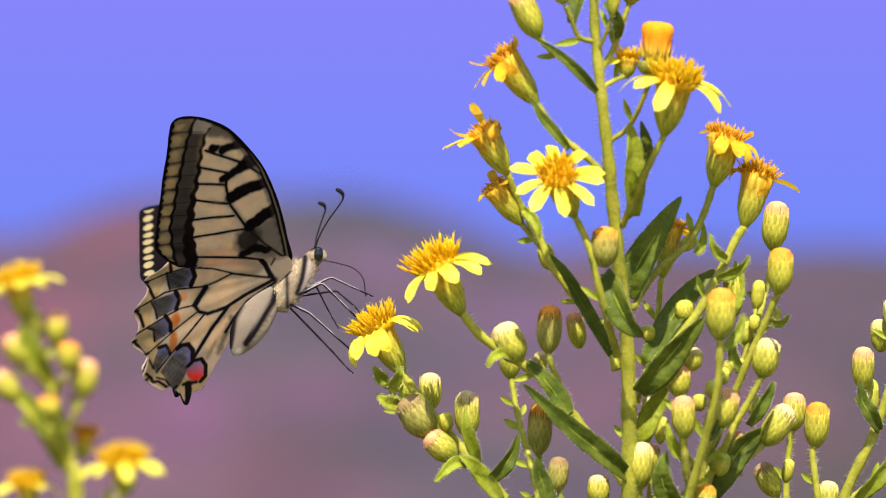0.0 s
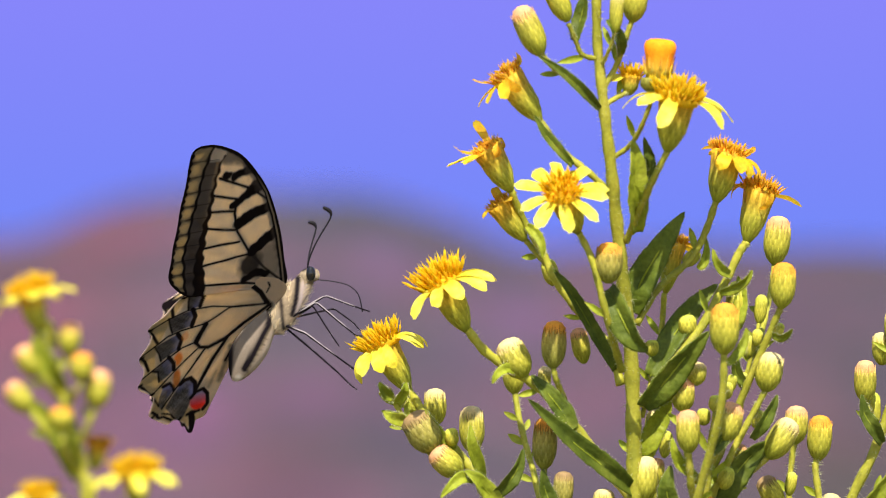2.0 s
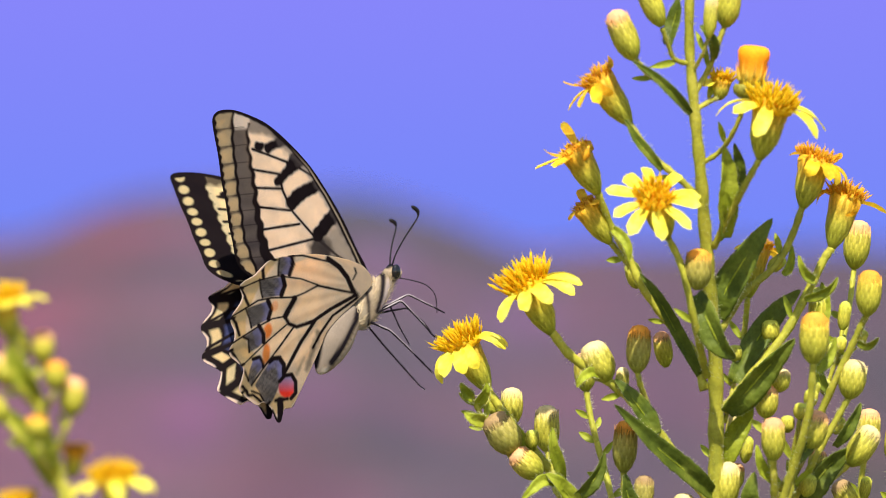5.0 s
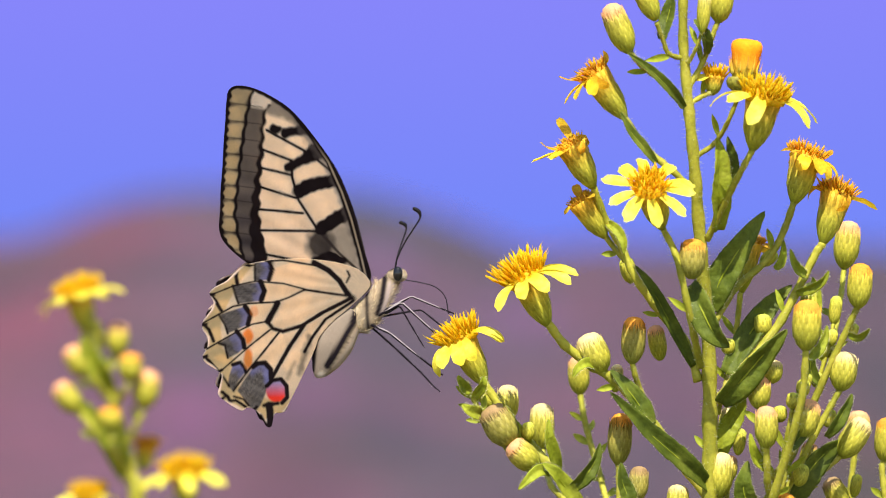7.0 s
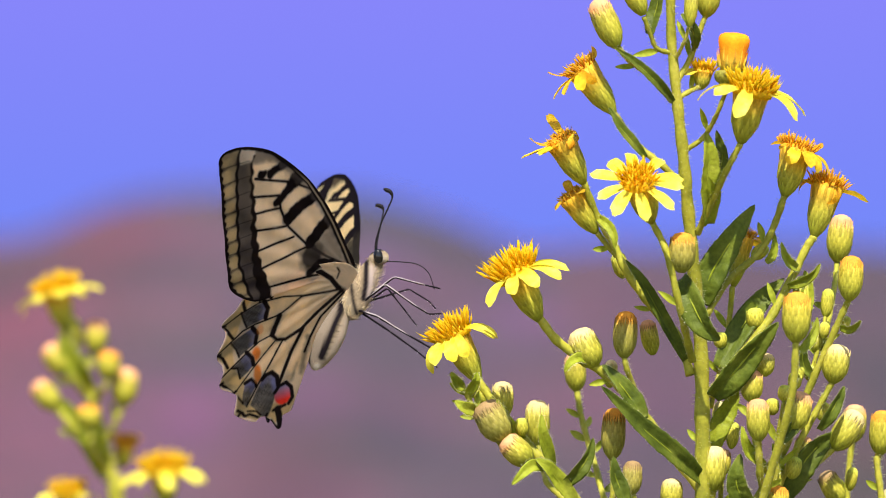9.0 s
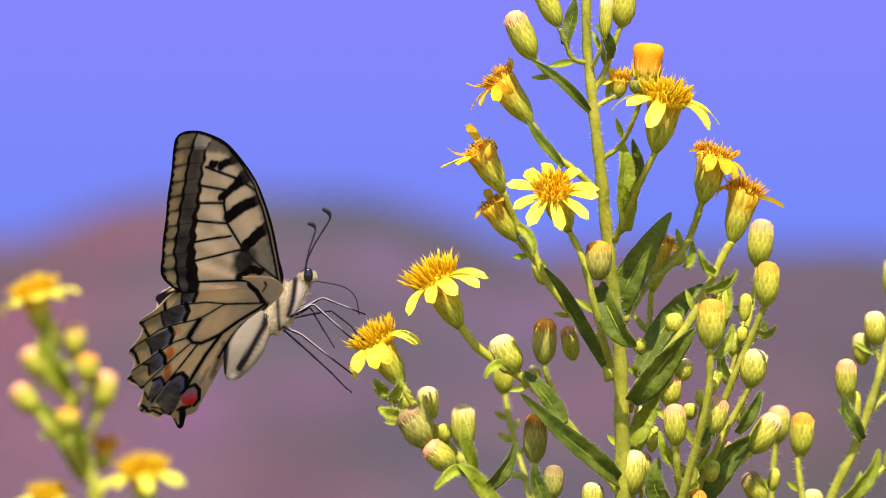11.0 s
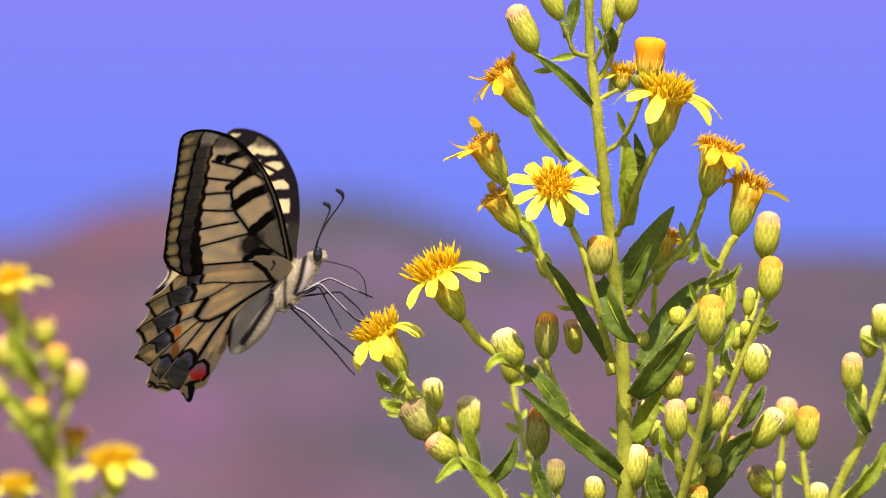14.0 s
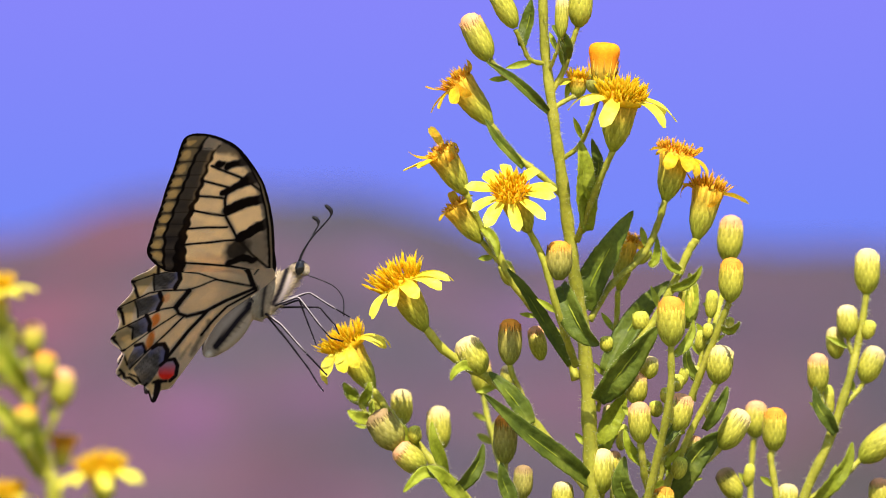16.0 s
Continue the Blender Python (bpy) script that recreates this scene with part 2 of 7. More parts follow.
def small_leaf(plant, root, way, length, width, rng):
    """A little keeled stem leaf."""
    a, s, t = basis(way)
    bm = bmesh.new()
    rows = []
    curl = rng.uniform(-0.25, 0.35)
    for i in range(7):
        u = i / 6
        half = width / 2 * (math.sin(math.pi * (0.12 + 0.86 * u)) ** 0.8)
        c = root + a * length * u + t * length * curl * u * u
        rows.append([bm.verts.new(c + s * half * x + t * half * 0.5 * abs(x)) for x in (-1, -0.5, 0, 0.5, 1)])
    for p, q in zip(rows, rows[1:]):
        for k in range(4):
            bm.faces.new((p[k], p[k + 1], q[k + 1], q[k]))
    return part("leaflet", bm, LEAF_PALE, plant)


def leaf(plant, plan, pts, width, mat=None, fold=0.35, turn=0.0, name="leaf", label=""):
    """A lance-shaped blade along a line, folded on its midrib, wavy and toothed at the edge. turn: degrees that it is rolled on its length."""
    line = spline([plan(*p) for p in pts], 34)
    n = len(line)
    w = plan.size(width) / 2
    rows = []
    bm = bmesh.new()
    for i, p in enumerate(line):
        u = i / (n - 1)
        a, s, t = basis(line[min(i + 1, n - 1)] - line[max(i - 1, 0)])
        c, sn = math.cos(radians(turn)), math.sin(radians(turn))
        s, t = s * c + t * sn, t * c - s * sn
        half = w * (math.sin(math.pi * min(1.0, 0.10 + 0.90 * u) ** 0.85) ** 0.8 + 0.10) if u < 0.98 else w * 0.03
        row = []
        for k in range(-4, 5):
            x = k / 4
            edge = (1 + 0.10 * noise.noise(Vector((i * 0.9, k * 3.1, width)))) if abs(k) == 4 else 1
            vein = 0.16 * noise.noise(Vector((i * 0.35, k * 0.8, width * 0.7))) + 0.02 * math.sin(i * 1.9 - abs(k) * 1.1)
            row.append(bm.verts.new(p + s * x * half * edge + t * (abs(x) * fold + 0.10 * math.sin(3.0 * u * math.pi + x) + vein) * half))
        rows.append(row)
    for a, b in zip(rows, rows[1:]):
        for k in range(8):
            bm.faces.new((a[k], a[k + 1], b[k + 1], b[k]))
    blade = len(bm.faces)
    tube(bm, line, [w * 0.10 * (1 - 0.7 * i / n) for i in range(n)], 5)
    bm.faces.ensure_lookup_table()
    for fc in bm.faces[blade:]:
        fc.material_index = 1
    blade = len(bm.faces)
    rng = random.Random(int(width * 7 + n))
    for row in rows[2:-1]:
        for edge_v, inner_v in ((row[0], row[1]), (row[-1], row[-2])):
            out = (edge_v.co - inner_v.co).normalized()
            spike(bm, edge_v.co.copy(), out + Vector((rng.uniform(-.5, .5), rng.uniform(-.5, .5), rng.uniform(-.5, .5))), rng.uniform(0.0003, 0.0007), 0.00004)
    bm.faces.ensure_lookup_table()
    for fc in bm.faces[blade:]:
        fc.material_index = 2
    ob = part(name, bm, [mat or LEAF, LEAF_PALE, HAIR], plant, label)
    sol = ob.modifiers.new("thickness", "SOLIDIFY")
    sol.thickness = w * 0.05
    return ob


def petal_mesh(length, width, droop, seed, mat=None):
    """A strap-shaped ray: channelled, notched at the end, bent down along its length. It grows along +x from the rim, +z is up."""
    rng = random.Random(seed)
    bm = bmesh.new()
    rows = []
    n = 9
    x = z = 0.0
    ang = radians(12)
    for i in range(n):
        u = i / (n - 1)
        half = width / 2 * (0.45 + 0.55 * min(1, u * 2.2)) * (1 if u < 0.86 else 1 - 1.3 * (u - 0.86) / 0.14 * 0.5)
        row = []
        for k in range(-2, 3):
            y = k / 2 * half
            notch = (0.05 if k in (-1, 1) else -0.02) * length if i == n - 1 else 0
            chan = -0.16 * width * (1 - (k / 2) ** 2) * (1 - 0.5 * u)
            row.append(bm.verts.new((x + notch * math.cos(ang), y + 0.08 * width * math.sin(u * 3 + seed), z + chan + rng.uniform(-0.02, 0.02) * width)))
        rows.append(row)
        ang -= radians(droop) / (n - 1)
        x += length / (n - 1) * math.cos(ang)
        z += length / (n - 1) * math.sin(ang)
    for a, b in zip(rows, rows[1:]):
        for k in range(4):
            bm.faces.new((a[k], a[k + 1], b[k + 1], b[k]))
    return finish(bm, "petal", mat or PETAL)


def frame_of(place, axis, spin=0.0):
    a, s, t = basis(axis)
    m = Matrix((s, t, a)).transposed().to_4x4()
    if m.to_3x3().determinant() < 0:
        m = Matrix((t, s, a)).transposed().to_4x4()
    return Matrix.Translation(place) @ m @ Matrix.Rotation(radians(spin), 4, "Z")


def flower(plant, plan, disc, base, disc_w, cup_w, reach, petals=(), droop=60, seed=1, withered=False, spikes=110, spike_len=1.0, face=None, label="", dull=False, shrivel=0, ray=28):
    """A flower head: scaly cup from base to disc, a tuft of florets, and rays at the given angles round it (degrees)."""
    rng = random.Random(seed)
    d, b = plan(*disc), plan(*base)
    axis = d - b
    h = axis.length
    r = plan.size(cup_w) / 2
    prof = [(x * h, q * r) for x, q in FLARE_SHAPE]
    bm = bmesh.new()
    revolve(bm, b, axis, prof, 16)
    low, high = (DULL_LOW, DULL_HIGH) if dull else (GREEN_LOW, GREEN_HIGH)
    # gold near the rim paints sunlight glowing through the cup
    grade(bm, b, axis, h, [(0.0, tuple(c * 0.95 for c in low)), (0.5, tuple(c * 0.9 for c in high)), (0.78, (high[0] * 1.12, high[1] * 0.80, high[2] * 0.7)), (1.0, (0.86, 0.50, 0.03))])
    head = part("flower_head", bm, CUP_GRADED, plant, label)
    sb = bmesh.new()
    bracts(sb, b, axis, prof, 5, 14, r * 0.125, rng)
    # the scales carry the same painted sun glow towards the rim
    grade(sb, b, axis, h, [(0.0, tuple(c * 1.2 for c in low)), (0.5, high), (0.78, (high[0] * 1.18, high[1] * 0.86, high[2] * 0.8)), (1.0, (0.90, 0.56, 0.04))])
    tip_scales(sb)
    tagged(part("involucre", sb, BRACT_GRADED, head), kind="stuff")
    up = Vector(face).normalized() if face else axis.normalized()
    a, s, t = basis(up)
    dr = plan.size(disc_w) / 2
    fl = bmesh.new()
    revolve(fl, d - a * dr * 0.25, a, [(0, dr * 0.85), (dr * 0.25, dr * 0.92), (dr * 0.45, dr * 0.7), (dr * 0.6, dr * 0.3)], 14)
    for k in range(spikes):
        q = math.sqrt((k + 0.5) / spikes)
        ang = k * 2.39996 + rng.uniform(-0.2, 0.2)
        o = (s * math.cos(ang) + t * math.sin(ang))
        way = a + o * q * rng.uniform(0.4, 1.0) + (s * rng.uniform(-1, 1) + t * rng.uniform(-1, 1)) * 0.28
        p = d + o * q * dr * 0.92 + a * dr * (0.25 * (1 - q * q))
        ln = dr * rng.uniform(0.35, 0.85) * spike_len
        a2, s2, t2 = basis(way)
        wd = dr * 0.050
        tube(fl, [p, p + a2 * ln * 0.75, p + a2 * ln + o * dr * rng.uniform(-0.03, 0.06)], [wd * 0.8, wd * 1.1, wd * 0.5], 5)
        if rng.random() < 0.6:
            spike(fl, p + a2 * ln * 0.9, way + Vector((rng.uniform(-.5, .5), rng.uniform(-.5, .5), rng.uniform(-.3, .3))), dr * 0.28, wd * 0.45)
    tagged(part("floret_disc", fl, WILTED if withered else FLORET, head, "withered brown-orange florets" if withered else "spiky orange disc florets"), kind="stuff")
    for i, ang in enumerate(petals):
        ln = plan.size(reach) * rng.uniform(0.86, 1.05)
        me = petal_mesh(ln, plan.size(ray) * rng.uniform(0.85, 1.12), droop + rng.uniform(-22, 22), seed * 31 + i, AGED if withered else None)
        p = part("petal", me, None, head)
        m = frame_of(d, up) @ Matrix.Rotation(radians(ang + 180 + rng.uniform(-5, 5)), 4, "Z") @ Matrix.Translation((dr * 0.72, 0, 0)) @ Matrix.Rotation(radians(rng.uniform(-14, 14)), 4, "X")
        p.matrix_basis = m
    for i in range(shrivel):
        # dried rays, narrow and rolled up or hanging
        me = petal_mesh(plan.size(reach) * rng.uniform(0.55, 0.95), plan.size(13) * rng.uniform(0.7, 1.3), rng.choice((-70, 60, 130, 190)) + rng.uniform(-25, 25), seed * 57 + i, WILTED)
        p = part("petal", me, None, head, "dried rolled ray")
        p.matrix_basis = frame_of(d, up) @ Matrix.Rotation(radians(i * 360 / shrivel + rng.uniform(-25, 25)), 4, "Z") @ Matrix.Translation((dr * 0.7, 0, dr * 0.15)) @ Matrix.Rotation(radians(rng.uniform(-40, 40)), 4, "X")
    return head


def bud(plant, plan, tip, base, width, tuft="pale", seed=1, fill=0.72, dull=False, label=""):
    """A closed head: egg-shaped cup of overlapping scales with a tuft of pappus or florets showing at its mouth."""
    rng = random.Random(seed)
    p, b = plan(*tip), plan(*base)
    axis = p - b
    h = axis.length
    r = plan.size(width) * 0.465
    prof = [(x * h * fill, q * r) for x, q in CUP_SHAPE]
    bm = bmesh.new()
    revolve(bm, b, axis, prof, 14)
    low, high = (DULL_LOW, DULL_HIGH) if dull else (GREEN_LOW, GREEN_HIGH)
    tipc = TIP_COLOURS[tuft]
    warm = tuple(0.72 * p + 0.28 * q for p, q in zip(high, tipc))
    grade(bm, b, axis, h, [(0.0, tuple(c * 0.95 for c in low)), (0.4, tuple(c * 0.9 for c in high)), (0.75, tuple(c * 0.95 for c in warm))])
    ob = part("bud", bm, CUP_GRADED, plant, label)
    sb = bmesh.new()
    bracts(sb, b, axis, prof, 5, 14, r * 0.125, rng)
    grade(sb, b, axis, h, [(0.0, tuple(c * 1.2 for c in low)), (0.45, high), (0.85, warm)])
    tip_scales(sb)
    tagged(part("involucre", sb, BRACT_GRADED, ob), kind="stuff")
    a, s, t = basis(axis)
    tb = bmesh.new()
    z0, rr = h * fill * 0.88, r * 0.90
    top = h - z0
    revolve(tb, b + a * z0, axis, [(0, rr * 0.80), (top * 0.3, rr * 0.84), (top * 0.55, rr * 0.94), (top * 0.72, rr * 1.06), (top * 0.84, rr * 1.08), (top * 0.93, rr * 0.96), (top * 0.98, rr * 0.70), (top * 1.0, rr * 0.25)] if tuft == "gold" else [(0, rr * 0.97), (top * 0.35, rr * 0.98), (top * 0.65, rr * 0.9), (top * 0.86, rr * 0.66), (top * 0.96, rr * 0.2)], 14)
    for k in range(0 if tuft == "gold" else 26):
        ang = k * 2 * math.pi / 26
        o, z1 = s * math.cos(ang) + t * math.sin(ang), top * rng.uniform(0.5, 0.8)
        spike(tb, b + a * z0 + o * rr * 0.97, a * 1.0 + o * rng.uniform(-0.02, 0.1), z1, r * 0.12)
    for k in range(64):
        ang = k * 2.39996
        q = 0.35 + 0.65 * math.sqrt((k % 32 + 0.5) / 32)
        o = s * math.cos(ang) + t * math.sin(ang)
        hh = top * (0.95 - 0.75 * q ** 3)
        spike(tb, b + a * (z0 + hh * 0.55) + o * rr * q * 0.98, a + o * 0.25 * q, top * rng.uniform(0.25, 0.45), r * 0.07)
    grade(tb, b, axis, h, [(fill * 0.85 if tuft != "gold" else 0.38, (0.42, 0.36, 0.04) if tuft == "gold" else warm), (fill * 0.85 + (1 - fill * 0.85) * 0.6, tipc), (1.1, tuple(min(0.9, c * 1.08) for c in tipc))])
    tagged(part("tuft", tb, TUFT_GRADED, ob, {"pale": "pale cream tuft", "rose": "pinkish cream tuft", "orange": "dull orange tuft", "brown": "dry brown tuft", "green": "green tip", "gold": "bright orange florets"}[tuft]), kind="stuff")
    return ob


def plant_root(name, foot, label):
    ob = new(name)
    ob.empty_display_size = 0.02
    ob.location = foot
    return tagged(ob, label, "plant", "flowering herbs")


FOOT = (0.03, 0.0, 0.0)
herb = plant_root("flowering_herb", FOOT, "tall sticky green herb with yellow daisy-like flowers and buds, swaying")
P = Plan(FOOT)
FOOT_SIDE = (0.07, 0.016, 0.0)
herb_side = plant_root("flowering_herb", FOOT_SIDE, "slender green side shoot full of closed cream-tipped buds")
PS = Plan(FOOT_SIDE)
# main stem and branches
stalk(herb, P, [(1090, 6700, 0), (1030, 4200, 2), (950, 2000, 2), (912, 1100, 1), (905, 882, 0), (897, 740, 0), (884, 600, -1), (862, 480, -3), (846, 380, -4), (828, 270, -5), (812, 170, -5), (797, 60, -5), (792, -60, -5), (790, -160, -5)], 46, 18, "stem", hairs=1300, seed=3)
stalk(herb, P, [(806, 188, -5), (765, 150, -7), (720, 122, -8), (695, 98, -9)], 16, 12)
stalk(herb, P, [(842, 345, -4), (800, 305, -4), (760, 275, -3), (735, 250, -3), (706, 212, -3)], 16, 14)
stalk(herb, P, [(872, 665, 0), (850, 600, 2), (800, 545, 3), (755, 490, 3), (730, 440, 4), (700, 395, 4), (668, 335, 2)], 22, 16)
stalk(herb, P, [(738, 462, 4), (720, 442, 5), (702, 422, 5)], 14, 13)
stalk(herb, P, [(868, 640, -3), (845, 590, -7), (822, 530, -10), (798, 452, -10), (776, 405, -8)], 18, 15)
stalk(herb, P, [(864, 418, -4), (882, 355, -8), (898, 305, -11), (916, 258, -13)], 16, 14)
stalk(herb, P, [(836, 272, -5), (862, 250, -6), (876, 215, -9), (892, 160, -11)], 12, 10)
stalk(herb, P, [(820, 180, -5), (845, 165, -4), (858, 160, -3)], 12, 12)
stalk(herb, P, [(804, 105, -5), (772, 98, -6), (758, 75, -7), (742, 45, -8)], 12, 10)
stalk(herb, P, [(810, 160, -5), (835, 110, -5), (848, 60, -6), (856, 35, -6)], 14, 12)
stalk(herb, P, [(806, 120, -5), (816, 85, -8), (822, 55, -9)], 9, 8)
stalk(herb, P, [(893, 560, -1), (930, 497, 0), (985, 445, 1), (1010, 395, 1), (1026, 342, 1)], 16, 16)
stalk(herb, P, [(905, 700, 0), (950, 640, 0), (1010, 560, 1), (1050, 480, 2), (1072, 430, 2), (1085, 410, 2)], 22, 18)
stalk(herb, P, [(915, 1070, 1), (990, 900, 0), (1040, 800, 0), (1080, 690, 0), (1112, 600, -2), (1134, 540, -3), (1141, 518, -4)], 22, 14)
stalk(herb, P, [(1108, 610, 2), (1130, 545, 8), (1148, 490, 14), (1156, 452, 17)], 14, 13)
stalk(herb, P, [(915, 1030, 1), (1030, 860, -1), (1075, 760, -2), (1105, 700, -2), (1124, 662, -2)], 18, 14)
stalk(herb, P, [(915, 1090, 1), (985, 920, -6), (1010, 800, -11), (1026, 690, -15), (1024, 598, -17)], 22, 16, hairs=120, seed=8)
stalk(herb, P, [(915, 1070, 1), (1000, 900, -3), (990, 830, -7), (980, 772, -9)], 20, 16)
stalk(herb, P, [(985, 800, -6), (984, 740, -3), (980, 705, -2)], 16, 14)
stalk(herb, P, [(1005, 830, -4), (1030, 780, -8), (1044, 752, -9)], 16, 14)
stalk(herb, P, [(915, 1170, 1), (915, 1000, 1), (922, 920, 1), (922, 862, 0)], 16, 14)
stalk(herb, P, [(912, 720, 1), (928, 660, 3), (927, 612, 3)], 12, 11)
stalk(herb, P, [(945, 620, 6), (948, 560, 6), (948, 505, 5)], 14, 13)
stalk(herb, P, [(915, 1090, 1), (1000, 920, 2), (1060, 850, 2), (1110, 805, 1), (1136, 780, 0)], 18, 14)
stalk(herb, P, [(914, 1350, 2), (1270, 1010, 12), (1250, 880, 12), (1236, 800, 12), (1240, 780, 12)], 18, 15)
stalk(herb, P, [(914, 1350, 2), (1230, 1010, 26), (1217, 880, 29), (1218, 790, 29), (1222, 755, 29)], 16, 14)
stalk(herb, P, [(914, 1350, 2), (1215, 980, 18), (1200, 905, 18), (1184, 868, 18)], 15, 12)
stalk(herb, P, [(912, 872, 1), (860, 815, 2), (800, 745, 2), (750, 690, 2), (700, 655, 2), (640, 620, 2), (602, 578, 2)], 28, 20, hairs=160, seed=11)
stalk(herb, P, [(800, 745, 3), (775, 690, 2), (758, 660, 0), (752, 638, 0)], 14, 13)
stalk(herb, P, [(915, 1120, 1), (768, 950, 8), (760, 870, 8), (755, 812, 8)], 16, 14)
stalk(herb, P, [(915, 1170, 1), (780, 1000, 6), (700, 895, 9), (650, 840, 10), (600, 785, 12), (555, 735, 13), (522, 688, 14)], 30, 20, hairs=160, seed=12)
stalk(herb, P, [(915, 1060, 1), (690, 890, 16), (662, 840, 23), (655, 790, 26)], 15, 14)
stalk(herb, P, [(600, 790, 16), (590, 765, 22), (584, 748, 23)], 12, 12)
stalk(herb, P, [(915, 1170, 1), (780, 1000, 4), (800, 930, 4), (788, 878, 4)], 14, 12)
stalk(herb, P, [(915, 1150, 1), (880, 980, 4), (862, 925, 4), (856, 890, 4)], 14, 12)
# leafy shoot below the flower with the butterfly
stalk(herb, P, [(572, 806, 12), (532, 764, 12), (503, 722, 12), (486, 688, 12)], 16, 9, leaflets=6, seed=6)
leaf(herb, P, [(516, 744, 12), (500, 742, 10), (486, 738, 9), (474, 728, 9)], 22, LEAF_PALE, fold=0.5, turn=15, name="leaflet")
leaf(herb, P, [(500, 716, 12), (506, 702, 11), (510, 690, 10), (512, 676, 10)], 18, LEAF_PALE, fold=0.5, turn=15, name="leaflet")
leaf(herb, P, [(494, 704, 12), (482, 700, 11), (472, 690, 10), (466, 678, 10)], 18, LEAF_PALE, fold=0.5, turn=15, name="leaflet")
# right-hand side shoot
stalk(herb_side, PS, [(1519, 6700, 16), (1390, 3600, 14), (1262, 1700, 12), (1250, 1120, 13), (1295, 882, 14), (1340, 770, 14), (1378, 650, 15), (1398, 565, 17), (1408, 498, 18)], 34, 16, hairs=260, seed=13)
stalk(herb_side, PS, [(1300, 880, 14), (1330, 855, 14), (1372, 826, 15), (1402, 796, 16)], 15, 13)
stalk(herb_side, PS, [(1355, 745, 14), (1332, 715, 13), (1322, 678, 13)], 14, 12)
stalk(herb_side, PS, [(1370, 700, 15), (1396, 672, 16), (1406, 655, 16)], 13, 11)
stalk(herb_side, PS, [(1388, 620, 16), (1378, 595, 17), (1374, 578, 17)], 12, 10)
stalk(herb_side, PS, [(1262, 1650, 13), (1420, 1280, 19), (1520, 1000, 22), (1535, 860, 22), (1550, 775, 22), (1556, 755, 22)], 26, 16)
stalk(herb_side, PS, [(1533, 925, 22), (1525, 890, 22), (1505, 850, 22), (1492, 825, 22)], 13, 11)
# open flowers
flower(herb, P, (734, 334, -14), (774, 404, -8), 64, 54, 63, (4, 42, 84, 118, 150, 196, 224, 262, 304, 330), 36, 21, face=(-0.16, -0.72, 0.67), ray=23, label="open yellow flower facing outward with ten rays")
flower(herb, P, (928, 162, -15), (916, 258, -13), 86, 62, 84, (178, 226, 250, 322, 8, 42), 58, 22, spike_len=0.9, label="open yellow flower with drooping rays")
flower(herb, P, (556, 502, 2), (604, 584, 2), 84, 56, 84, (0, 322, 300, 272, 248, 226), 74, 23, spike_len=1.2, label="open yellow flower with a spiky orange disc")
flower(herb, P, (474, 612, 14), (524, 692, 14), 76, 54, 72, (2, 200, 222, 246, 264, 316), 84, 24, spike_len=1.1, label="open yellow flower on which the butterfly feeds")
# fading flowers
flower(herb, P, (648, 142, -3), (708, 216, -3), 58, 52, 54, (178, 214, 246), 58, 31, True, spikes=70, spike_len=0.9, shrivel=4, label="fading yellow flower on a green cup")
flower(herb, P, (622, 266, 1), (670, 340, 2), 52, 52, 60, (184, 226), 24, 32, True, spikes=64, spike_len=0.45, shrivel=4, label="withered orange flower on a green cup")
flower(herb, P, (656, 362, 5), (702, 424, 5), 46, 48, 34, (), 60, 33, True, spikes=60, spike_len=0.6, shrivel=4, label="withered brown flower")
bud(herb, P, (900, 64, -11), (896, 160, -11), 62, "gold", 34, fill=0.28, dull=True, label="young flower head with a dense orange top")
flower(herb, P, (862, 132, -3), (860, 165, -3), 40, 34, 30, (180, 210), 40, 35, spike_len=1.3, label="small half-open orange flower")
flower(herb, P, (1044, 260, 1), (1026, 344, 1), 62, 56, 52, (290, 318, 344, 250), 100, 36, True, spikes=90, spike_len=0.9, shrivel=6, label="withered orange flower on a pale green cup")
flower(herb, P, (1104, 322, 2), (1084, 412, 2), 64, 54, 60, (180, 352), 40, 37, True, spikes=90, spike_len=1.0, shrivel=3, label="fading flower with two yellow rays left")
flower(herb, P, (962, 418, 5), (950, 505, 5), 40, 40, 34, (180, 0, 40), 50, 38, True, shrivel=5, label="withered orange flower behind a leaf")
# buds
bud(herb, P, (653, 18, -9), (696, 102, -9), 48, "rose", 41)
bud(herb, P, (700, -35, -8), (742, 42, -8), 40, "green", 42)
bud(herb, P, (862, -40, -6), (857, 38, -6), 46, "green", 43)
bud(herb, P, (824, -20, -9), (823, 58, -9), 26, "pale", 44)
bud(herb, P, (826, 418, -10), (828, 490, -10), 50, "orange", 45, dull=True)
bud(herb, P, (1162, 364, 17), (1156, 450, 17), 50, "rose", 46)
bud(herb, P, (1143, 441, -4), (1141, 522, -4), 47, "orange", 47)
bud(herb, P, (1132, 598, -2), (1122, 668, -2), 50, "pale", 48)
bud(herb, P, (1022, 513, -17), (1024, 604, -17), 54, "orange", 49)
bud(herb, P, (1075, 478, 5), (1076, 570, 6), 40, "green", 50)
bud(herb, P, (1002, 620, -2), (998, 662, -2), 36, "pale", 51)
bud(herb, P, (978, 650, -2), (978, 708, -2), 43, "rose", 52)
bud(herb, P, (976, 702, -9), (982, 778, -9), 44, "rose", 53)
bud(herb, P, (1056, 686, -9), (1042, 758, -9), 50, "rose", 54)
bud(herb, P, (1048, 652, -6), (1046, 684, -6), 26, "green", 55)
bud(herb, P, (927, 586, 3), (928, 616, 3), 26, "green", 56)
bud(herb, P, (942, 705, 6), (938, 760, 6), 32, "pale", 57)
bud(herb, P, (922, 786, 0), (922, 868, 0), 46, "pale", 58)
